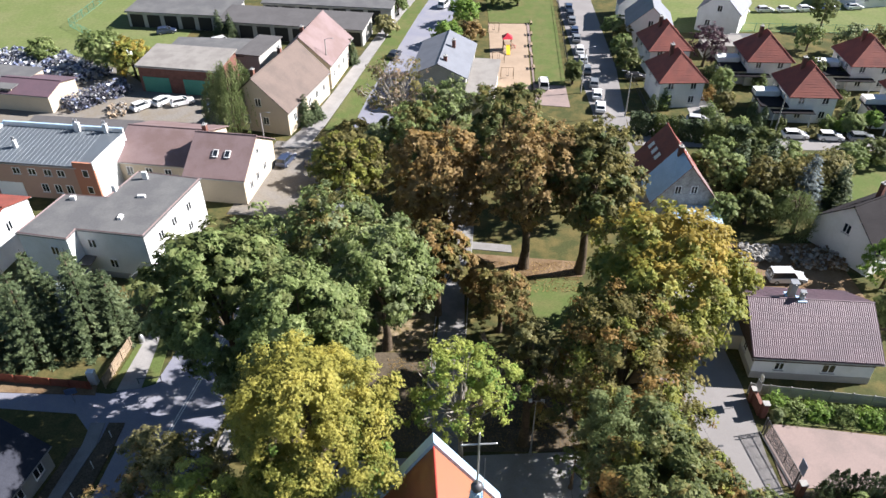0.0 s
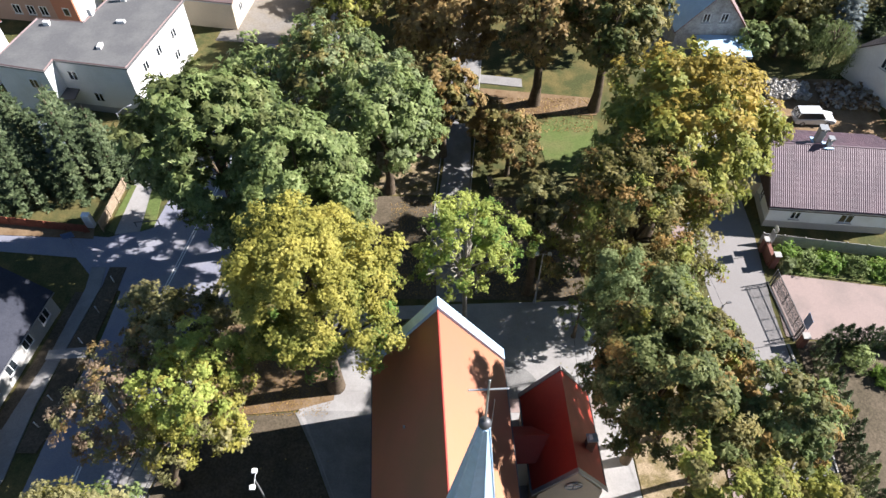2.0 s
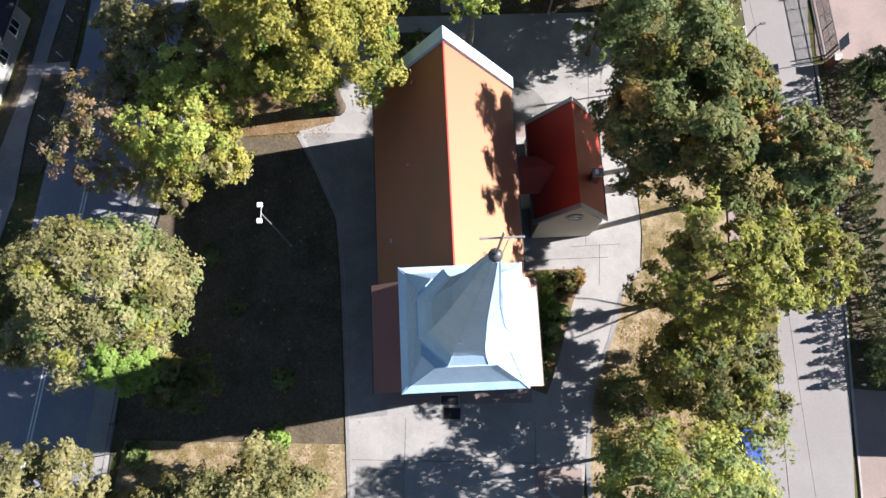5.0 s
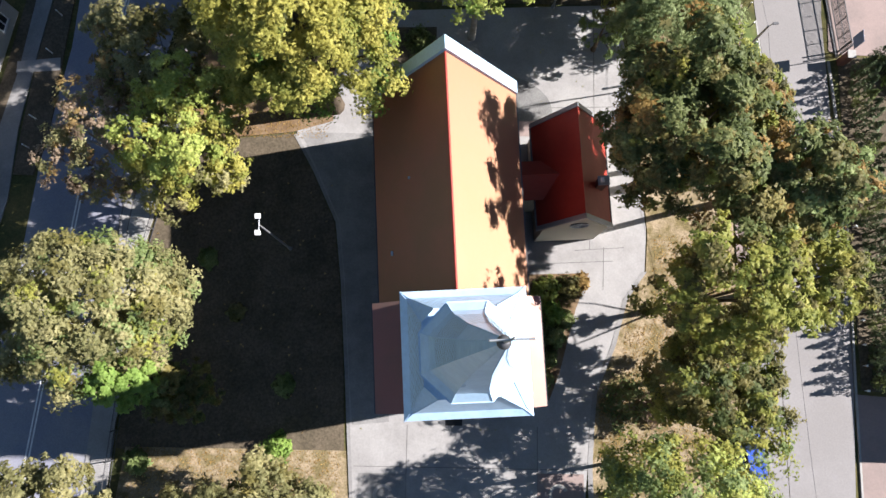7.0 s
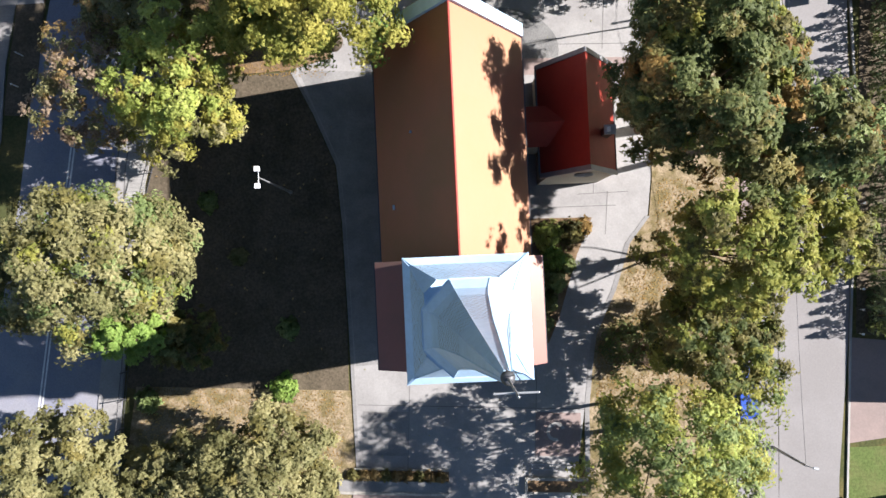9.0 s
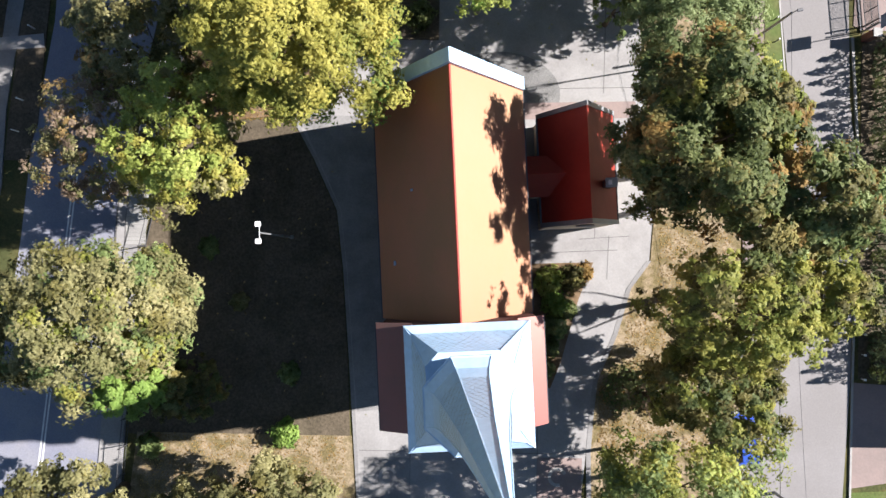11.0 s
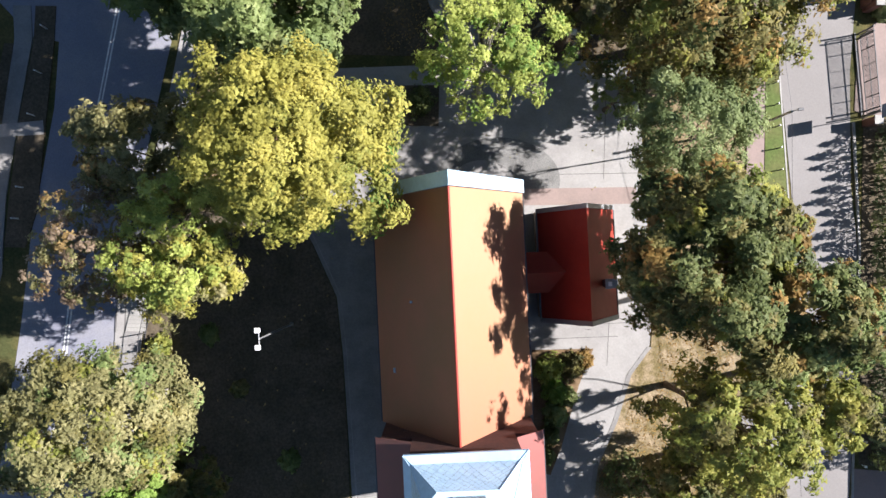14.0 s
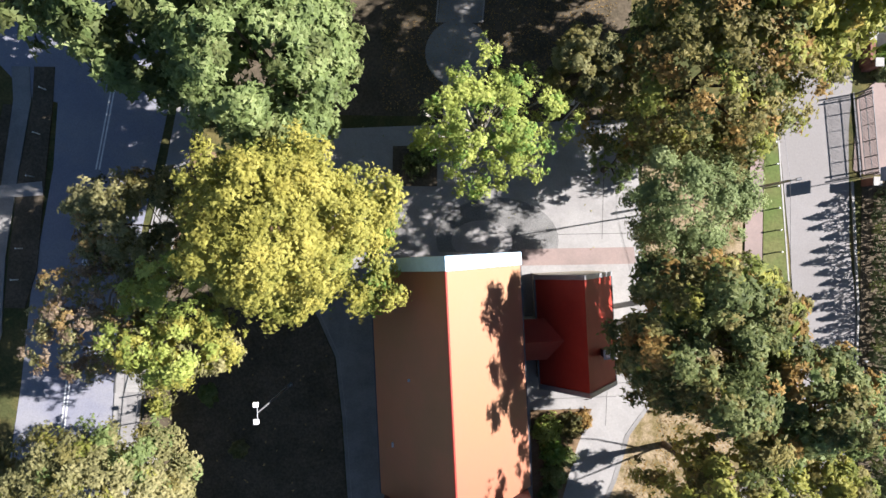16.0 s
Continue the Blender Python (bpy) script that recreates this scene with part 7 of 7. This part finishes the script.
for i in range(7):
    x, y = 25.35 - 0.12 * i, 35.8 + (i - 2) * 1.7
    bm = bmesh.new()
    tube(bm, (x, y, 0), (x, y, 0.85), 0.05, 0.05)
    root = tagged(part("bollard", bm, STEEL), "short dark steel post with a white cap on the grass strip", "bollard", "street posts")
    bm = bmesh.new()
    bmesh.ops.create_uvsphere(bm, u_segments=10, v_segments=6, radius=0.08, matrix=Matrix.Translation((x, y, 0.9)))
    part("cap", bm, LAMPWHITE, root, "white round cap")
for a, b in (((22.7, 37.2, 7.45), (25.5, 2.2, 5.0)), ((22.7, 37.2, 7.45), (20.2, 62.0, 7.4))):
    a, b = Vector(a), Vector(b)
    V, F = [], []
    tube_rows(V, F, [a.lerp(b, k / 8) - Vector((0, 0, 2.4 * (k / 8) * (1 - k / 8))) for k in range(9)], [0.014] * 9, 5)
    tagged(mesh_of("overhead_cable", V, F, STEEL), "thin black overhead cable along the street", "cable")


def sign_board(x, y, z, w, h, rot, material, label, disc=0.0):
    root = empty("sign_post", pose(x, y, 0, 0, 0, rot), label, "sign")
    bm = bmesh.new()
    tube(bm, (0, 0, 0), (0, 0, z + h / 2 + disc), 0.035)
    part("post", bm, GALV, root)
    bm = bmesh.new()
    box(bm, -w / 2, w / 2, -0.05, -0.02, z - h / 2, z + h / 2)
    part("board", bm, material, root, bevel=0.008)
    if disc:
        bm = bmesh.new()
        tube(bm, (0, -0.045, z + h / 2 + disc * 0.6), (0, -0.02, z + h / 2 + disc * 0.6), disc / 2, seg=24)
        part("disc", bm, LAMPWHITE, root)


SIGNBLUE = mat("blue_sign", (0.12, 0.17, 0.3), 0.5, 0.08, 6, 1, 0.0)
sign_board(31.7, 38.3, 3.5, 1.0, 1.4, -90, SIGNBLUE, "blue-grey notice board on a post beside the gate")
sign_board(31.6, 48.4, 2.9, 1.0, 1.2, -90, GALV, "road sign with a round disc over a panel", disc=0.8)
sign_board(-37.6, 48.6, 1.8, 1.1, 0.8, 20, SIGNBLUE, "blue and white information board")
bm = bmesh.new()
box(bm, -37.1, -36.3, 51.0, 51.6, 0, 1.9)
tagged(part("meter_cabinet", bm, LAMPWHITE, bevel=0.03), "white metal cabinet by the fence corner", "cabinet")
bm = bmesh.new()
bmesh.ops.create_uvsphere(bm, u_segments=14, v_segments=10, radius=0.4, matrix=Matrix.Translation((-33.7, 57.4, 0.62)) @ Matrix.Diagonal((0.8, 0.8, 1.5, 1)))
tagged(part("waste_sack", bm, GALV), "tied pale grey sack standing by the path", "sack")
for i, y in enumerate((14.7, 13.1, 11.2, 16.6, 19.0, 21.4, 24.0)):
    bm = bmesh.new()
    tube(bm, (32.15, y, 0), (32.15, y, 0.55), 0.03)
    box(bm, 32.07, 32.23, y - 0.08, y + 0.08, 0.5, 0.62)
    tagged(part("garden_light", bm, LAMPWHITE), "small white garden light beside the hedge", "garden light", "garden lights")

bm = bmesh.new()
tube(bm, (-32.1, 51.2, 0.8), (-29.6, 51.5, 0.8), 0.05)
for x, y in ((-32.0, 51.2), (-29.7, 51.5)):
    tube(bm, (x, y, 0), (x, y, 0.82), 0.05)
tagged(part("path_barrier", bm, STEEL), "low dark steel barrier across the path", "barrier")

# stone edging by the south court
for x0, x1, y0, y1, h in ((6.1, 11.0, -0.62, -0.4, 0.35), (6.1, 6.32, -1.7, -0.62, 0.35), (6.32, 11.0, -1.7, -1.5, 0.35), (-7.3, 0.2, -0.12, 0.02, 0.2), (-8.3, 0.2, -1.95, -1.72, 0.4)):
    bm = bmesh.new()
    box(bm, x0, x1, y0, y1, 0.05, 0.08 + h)
    tagged(part("stone_edging", bm, STONE, bevel=0.03), "low rough stone edging of the court", "wall")
slab("bed_soil", [(-7.3, -0.88), (0.2, -0.88), (0.2, -0.12), (-7.3, -0.12)], 0.05, 0.2, DIRT, "narrow flowerbed of withered plants", "flowerbed")
slab("bed_soil", [(6.32, -1.5), (11.0, -1.5), (11.0, -0.62), (6.32, -0.62)], 0.05, 0.34, DIRT, "dark earth of a raised bed", "flowerbed")
slab("bed_coping", [(-8.3, -1.72), (0.2, -1.72), (0.2, -0.88), (-8.3, -0.88)], 0.05, 0.42, PAVER_GREY, "broad grey stone ledge beside the flowerbed", "wall")
slab("court_south", [(-9, -14), (12, -14), (12, -4.02), (-9, -4.02)], 0, 0.07, PAVER_ROSE, "rose paving south of the court", "pavement")
slab("rose_court", [(-7.5, -4), (0.0, -4), (0.0, -1.95), (-7.2, -1.95)], 0.08, 0.094, PAVER_ROSE, "rose paving behind the stone ledge", "pavement")
# bicycle stand: two rails and slanted hoops
stand = empty("bicycle_stand", pose(6.3, 0.15, 0.08), "grey tube bicycle stand with slanted hoops", "bicycle stand")
for v, z in ((0.0, 0.04), (0.42, 0.04)):
    part("rail", tube(bmesh.new(), (0, v, z), (3.6, v, z), 0.025, seg=8), GALV, stand)
for i in range(7):
    u = 0.15 + i * 0.55
    pts = [(u + 0.3 * math.sin(a) * 0.5, 0.21 - 0.21 * math.cos(a), 0.06 + 0.42 * math.sin(a)) for a in [math.pi * k / 8 for k in range(9)]]
    bm = bmesh.new()
    for p, q in zip(pts, pts[1:]):
        tube(bm, p, q, 0.018, seg=6)
    part("hoop", bm, GALV, stand)


# ---- vehicles ----
def car(x, y, rot, colour, label, van=False, name="car"):
    """A parked car: body, glazed cabin, roof, wheels and lights."""
    L, W = (4.7, 1.8) if van else (4.2, 1.72)
    top = 1.75 if van else 1.45
    root = empty(name, pose(x, y, 0.03, 0, 0, rot), label, "car")
    paint = mat("car_paint_%d_%d_%d" % tuple(int(c * 99) for c in colour), colour, 0.3, 0.03, 6, 1, 0.0, spec=0.6, coat=0.6)
    prof = [(-L / 2, 0.35), (-L / 2, 0.82), (-L / 2 + 0.12, 0.95), (L * 0.2, 0.97), (L / 2 - 0.25, 0.8), (L / 2, 0.62), (L / 2, 0.3), (L * 0.4, 0.22), (-L * 0.42, 0.22)]
    bm = bmesh.new()
    a = [bm.verts.new((u, -W / 2, z)) for u, z in prof]
    b = [bm.verts.new((u, W / 2, z)) for u, z in prof]
    bm.faces.new(a), bm.faces.new(b[::-1])
    for i in range(len(prof)):
        j = (i + 1) % len(prof)
        bm.faces.new((a[i], a[j], b[j], b[i]))
    part("body", bm, paint, root, bevel=0.07)
    back = -L / 2 + (0.08 if van else 0.25)
    lo = [(back, 0.93), (L * 0.24, 0.95)]
    hi = [(back + 0.22, top - 0.05), (L * (0.1 if van else 0.04), top - 0.05)]
    V = [(lo[0][0], -W / 2 + 0.08, lo[0][1]), (lo[1][0], -W / 2 + 0.08, lo[1][1]), (lo[1][0], W / 2 - 0.08, lo[1][1]), (lo[0][0], W / 2 - 0.08, lo[0][1]),
         (hi[0][0], -W / 2 + 0.22, hi[0][1]), (hi[1][0], -W / 2 + 0.22, hi[1][1]), (hi[1][0], W / 2 - 0.22, hi[1][1]), (hi[0][0], W / 2 - 0.22, hi[0][1])]
    mesh_of("cabin_glass", V, [(0, 1, 5, 4), (1, 2, 6, 5), (2, 3, 7, 6), (3, 0, 4, 7), (4, 5, 6, 7)], GLASS, root)
    bm = bmesh.new()
    box(bm, hi[0][0] - 0.03, hi[1][0] + 0.05, -W / 2 + 0.2, W / 2 - 0.2, top - 0.06, top + 0.01)
    part("roof", bm, paint, root, bevel=0.03)
    for p, q in ((4, 0), (5, 1), (6, 2), (7, 3)):
        part("roof_pillar", tube(bmesh.new(), V[p], V[q], 0.045, seg=5), paint, root)
    for u in (-L * 0.31, L * 0.31):
        for sy in (-1, 1):
            bm = bmesh.new()
            tube(bm, (u, sy * (W / 2 - 0.2), 0.3), (u, sy * (W / 2 + 0.01), 0.3), 0.31, seg=16)
            wh_ = part("wheel", bm, BLACK, root)
            bm = bmesh.new()
            tube(bm, (u, sy * (W / 2 + 0.0), 0.3), (u, sy * (W / 2 + 0.025), 0.3), 0.19, seg=12)
            part("rim", bm, GALV, wh_)
    for sy in (-1, 1):
        bm = bmesh.new()
        box(bm, L / 2 - 0.2, L / 2 - 0.01, sy * W * 0.36 - 0.18, sy * W * 0.36 + 0.18, 0.6, 0.74)
        part("headlight", bm, LAMPWHITE, root, bevel=0.03)
        bm = bmesh.new()
        box(bm, L * 0.2, L * 0.24, sy * (W / 2 + 0.08) - 0.08, sy * (W / 2 + 0.08) + 0.08, 0.95, 1.07)
        part("mirror", bm, paint, root)
    return root


WHT, SIL, BLK, DBL, BLU, RED, GRY = (0.75, 0.75, 0.75), (0.5, 0.51, 0.52), (0.02, 0.02, 0.025), (0.03, 0.045, 0.09), (0.03, 0.08, 0.4), (0.4, 0.03, 0.03), (0.18, 0.19, 0.2)
for i, (x, y, r, c, lab) in enumerate((
        (22.9, 6.6, 95, BLU, "bright blue car parked under the trees"),
        (42.6, 68.3, 0, SIL, "silver estate car parked on the earth yard"), (-24.6, 97.4, 74, DBL, "dark blue car parked before the pink-roofed house"),
        (-20.0, 97.0, 70, BLK, "black car in the shade of the yard"), (-53.6, 116.6, 50, WHT, "white hatchback parked in the yard"),
        (-50.5, 118.6, 60, WHT, "white car parked in the yard"), (-47.0, 118.2, 30, WHT, "white car without its bonnet"),
        (-40.4, 116.0, 20, DBL, "dark blue car beside the willow"), (-47.0, 147.5, 40, WHT, "white van by the sheds"),
        (29.9, 170.0, 84, DBL, "dark parked car along the street"), (29.4, 161.0, 84, GRY, "grey parked car along the street"), (29.6, 165.4, 84, BLK, "black parked car along the street"),
        (29.0, 154.5, 84, DBL, "dark blue parked car along the street"), (28.7, 149.6, 84, GRY, "grey parked car along the street"),
        (28.4, 143.2, 84, WHT, "white parked car along the street"), (28.3, 138.0, 84, SIL, "silver parked car along the street"), (28.2, 133.0, 84, GRY, "grey parked car along the street"),
        (28.6, 126.5, 80, GRY, "grey car parked at the kerb"), (28.3, 121.5, 80, WHT, "white car parked at the kerb"), (28.0, 116.2, 80, WHT, "white car parked near the corner"),
        (19.0, 126.0, 86, WHT, "white van parked by the playground"), (43.9, 110.8, -15, SIL, "silver car behind the hedge"),
        (58.4, 105.6, -4, WHT, "white hatchback parked on the lane"), (64.0, 105.0, -4, WHT, "white car parked beside the lane"), (69.0, 104.6, -4, GRY, "dark car parked beside the lane"),
        (37.2, 129.0, 5, BLK, "dark car in a driveway"), (0.3, 172.0, 68, WHT, "white lorry on the main road"), (-9.9, 140.5, 72, BLK, "black car on the main road"),
        (-69.0, 160.0, 20, BLK, "black car by the shed"), (-66.0, 163.0, 30, RED, "red car by the shed"), (-61.0, 154.0, 20, DBL, "dark car by the shed"),
        (81.0, 168.0, 5, WHT, "white car on the far lot"), (86.0, 168.5, 5, WHT, "white car on the far lot"), (76.0, 168.0, 5, SIL, "silver car on the far lot"), (92.0, 169.0, 5, BLU, "blue car on the far lot"), (70.0, 167.5, 5, WHT, "white car on the far lot"), (98.0, 170.0, 5, WHT, "white car on the far lot"))):
    car(x, y, r, c, lab, van=("van" in lab or "estate" in lab or "lorry" in lab))

# ---- playground ----
pt = empty("play_tower", pose(13.4, 144.5, 0), "wooden play tower with a red roof and a yellow slide", "play tower")
for sx in (-0.8, 0.8):
    for sy in (-0.8, 0.8):
        bm = bmesh.new()
        tube(bm, (sx, sy, 0), (sx, sy, 2.7), 0.07)
        part("post", bm, WOOD, pt)
bm = bmesh.new()
box(bm, -0.9, 0.9, -0.9, 0.9, 1.3, 1.4)
part("deck", bm, WOOD, pt)
PLAYRED = mat("red_plastic", (0.55, 0.03, 0.05), 0.5, 0.05, 6, 1, 0)
PLAYYEL = mat("yellow_plastic", (0.75, 0.5, 0.03), 0.5, 0.05, 6, 1, 0)
mesh_of("roof", [(-1.1, -1.1, 2.6), (1.1, -1.1, 2.6), (1.1, 1.1, 2.6), (-1.1, 1.1, 2.6), (0, 0, 3.6)], [(0, 1, 4), (1, 2, 4), (2, 3, 4), (3, 0, 4), (3, 2, 1, 0)], PLAYRED, pt)
bm = bmesh.new()
solid(bm, [[(-0.3, -0.9, 1.4), (-0.3, -3.2, 0.2), (0.5, -3.2, 0.2), (0.5, -0.9, 1.4)]], 0.08)
part("slide", bm, PLAYYEL, pt)
bm = bmesh.new()
for k in range(6):
    tube(bm, (0.9, 0.6, 0.3 + k * 0.2), (1.9, 0.6, 0.1 + k * 0.1), 0.03)
part("ladder", bm, PLAYRED, pt)
for x, y in ((11.2, 138.0), (12.4, 130.0), (11.2, 155.0)):
    sw = empty("swing_frame", pose(x, y, 0), "wooden swing frame on the sand", "swing")
    for sx in (-1.2, 1.2):
        bm = bmesh.new()
        tube(bm, (sx, -0.7, 0), (sx, 0, 2.1), 0.06)
        tube(bm, (sx, 0.7, 0), (sx, 0, 2.1), 0.06)
        part("leg", bm, WOOD, sw)
    bm = bmesh.new()
    tube(bm, (-1.3, 0, 2.1), (1.3, 0, 2.1), 0.06)
    part("beam", bm, WOOD, sw)
    bm = bmesh.new()
    tube(bm, (-0.2, 0, 0.5), (-0.2, 0, 2.1), 0.015)
    tube(bm, (0.2, 0, 0.5), (0.2, 0, 2.1), 0.015)
    box(bm, -0.25, 0.25, -0.1, 0.1, 0.47, 0.52)
    part("seat", bm, BLACK, sw)
bench0 = None
for i, (x, y) in enumerate(((20.0, 160.0), (19.3, 153.0), (18.7, 146.5), (18.2, 140.8), (18.0, 134.5), (3.4, 66.0), (-1.4, 70.0), (4.6, 57.6))):
    if bench0 is None:
        bench0 = empty("bench", pose(x, y, 0.05, 0, 0, 90), "wooden slatted bench on metal legs", "bench", "benches")
        for k in range(3):
            bm = bmesh.new()
            box(bm, -0.8, 0.8, -0.25 + k * 0.16, -0.12 + k * 0.16, 0.42, 0.46)
            part("seat_slat", bm, WOOD, bench0)
        for k in range(2):
            bm = bmesh.new()
            box(bm, -0.8, 0.8, 0.24, 0.28, 0.55 + k * 0.17, 0.68 + k * 0.17)
            part("back_slat", bm, WOOD, bench0)
        for sx in (-0.6, 0.6):
            bm = bmesh.new()
            box(bm, sx - 0.03, sx + 0.03, -0.22, 0.24, 0, 0.42)
            part("leg", bm, STEEL, bench0)
    else:
        copy_thing(bench0, pose(x, y, 0.1, 0, 0, 90 if y > 100 else (100 if x > 0 else -80)))


# ---- heaps ----
def heap(name, pts, n, size, height, mats_, label, seed, rods=0.4):
    """A heap of scrap or stone inside an outline: broken blocks and bent rods."""
    rng = random.Random(seed)
    root = empty(name, pose(*pts[0], 0), label, "heap", kind="")
    ox, oy = pts[0]
    xs, ys = [p[0] for p in pts], [p[1] for p in pts]

    def inside(x, y):
        r = False
        for (x0, y0), (x1, y1) in zip(pts, pts[1:] + pts[:1]):
            if (y0 > y) != (y1 > y) and x < (x1 - x0) * (y - y0) / (y1 - y0) + x0:
                r = not r
        return r
    for k, mt in enumerate(mats_):
        V, F = [], []
        c = 0
        while c < n // len(mats_):
            x, y = rng.uniform(min(xs), max(xs)), rng.uniform(min(ys), max(ys))
            if not inside(x, y):
                continue
            c += 1
            z = rng.random() ** 1.5 * height
            m = Matrix.Translation((x - ox, y - oy, z + 0.1)) @ Euler((rng.uniform(-0.7, 0.7), rng.uniform(-0.7, 0.7), rng.uniform(0, 6))).to_matrix().to_4x4()
            if rng.random() < rods:
                d = (rng.uniform(0.6, 1.3), rng.uniform(0.03, 0.06), rng.uniform(0.03, 0.06))
            else:
                d = (size * rng.uniform(0.4, 1.2), size * rng.uniform(0.4, 1), size * rng.uniform(0.2, 0.7))
            b = len(V)
            for sx in (-1, 1):
                for sy in (-1, 1):
                    for sz in (-1, 1):
                        j = 1 + rng.uniform(-0.25, 0.15)
                        V.append(tuple(m @ Vector((sx * d[0] / 2 * j, sy * d[1] / 2 * j, sz * d[2] / 2 * j))))
            F += [(b, b + 1, b + 3, b + 2), (b + 4, b + 6, b + 7, b + 5), (b, b + 4, b + 5, b + 1), (b + 2, b + 3, b + 7, b + 6), (b, b + 2, b + 6, b + 4), (b + 1, b + 5, b + 7, b + 3)]
        tagged(mesh_of("rubble", V, F, mt, root), kind="stuff")
    return root


SCRAPB = mat("scrap_blue", (0.16, 0.19, 0.3), 0.6, 0.3, 3, 0.7, 0.1)
SCRAPD = mat("scrap_dark", (0.06, 0.06, 0.08), 0.6, 0.3, 3, 0.7, 0.1)
heap("scrap_heap", [(-96, 128), (-84, 127.5), (-70, 126), (-64, 131.5), (-79, 141.5), (-96, 141.5)], 3600, 0.7, 1.7, [GALV, SCRAPB, SCRAPD, GALV], "broad heap of white and blue scrap frames", 1)
heap("scrap_heap", [(-69.5, 117.5), (-65, 114.5), (-57.5, 123), (-60.5, 127.0)], 1300, 0.6, 1.8, [GALV, SCRAPB, SCRAPD, SCRAPD], "row of stacked bicycle frames and scrap", 2, rods=0.7)
heap("stone_heap", [(38.2, 72.2), (43.5, 72.0), (44, 75.2), (38.8, 75.2)], 520, 0.4, 0.6, [KERB, STONE], "heap of pale stone slabs", 3, rods=0.0)
heap("stone_heap", [(44.5, 70.6), (51.2, 70.0), (51.5, 74.6), (45, 75.0)], 600, 0.45, 0.8, [STONE, DIRT, WOOD], "heap of mixed stone and timber", 4, rods=0.15)
heap("stone_heap", [(36.2, 68.2), (39.4, 68.0), (38.5, 71.5), (36.0, 71.8)], 300, 0.4, 0.6, [LAMPWHITE, KERB], "heap of white rubble", 5, rods=0.1)
heap("wood_stack", [(-58, 112.5), (-55.5, 113.5), (-57, 118), (-60, 117)], 160, 0.6, 0.9, [WOOD, FELT_PALE], "stack of old planks and sheets", 6, rods=0.5)

# ---- fallen leaves ----
def litter(name, outlines, n, mt, label, seed, s=0.07):
    rng = np.random.default_rng(seed)
    P = []
    for x0, x1, y0, y1, k in outlines:
        m = int(n * k)
        P.append(np.stack([rng.uniform(x0, x1, m), rng.uniform(y0, y1, m), np.full(m, 0.088) + rng.uniform(0, 0.02, m)], 1))
    P = np.concatenate(P)
    N = rng.normal(size=(len(P), 3)) * 0.35 + np.array([0, 0, 1])
    me = leaf_mesh(name, P, N, s, rng)
    me.materials.append(mt)
    tagged(new(name, me), label, "fallen leaves", kind="stuff")


litter("fallen_leaves", ((-24.0, -8.0, -5, 6, 0.3), (13.6, 22, 5, 16, 0.25), (16, 22, 16, 23, 0.1), (11.6, 13.6, 5, 10.5, 0.05), (-21, -10, 30.5, 36, 0.2), (-6, 12.5, 43, 55, 0.25)), 60000, L_RUST, "scattered golden-brown fallen leaves on the lawns", 7, 0.04)
litter("fallen_leaves", ((-23.5, -9.5, 6, 28, 0.03), (4.5, 17, 66, 72, 0.5)), 9000, L_BROWN, "scattered dull brown fallen leaves", 8)
litter("fallen_leaves", ((-7.2, 10.0, -3, 8, 0.3), (-10, 14, 32, 42, 0.5)), 400, L_OLIVE, "a few yellow leaves on the paving", 9, 0.06)

# concrete slabs laid across the footway beside the churchyard fence
slab_mesh = None
for i in range(21):
    y = 20.6 + i * 0.31
    x = -25.55 + max(0.0, (y - 23.0)) * 0.17
    if slab_mesh is None:
        piece = part("paving_slab", prism(bmesh.new(), [(0, 0), (1.55, 0), (1.55, 0.27), (0, 0.27)], 0.0, 0.03), KERB, footway)
        slab_mesh = piece.data
    else:
        piece = new("paving_slab", slab_mesh)
        piece.parent = footway
    piece.matrix_world = pose(x, y, 0.105)
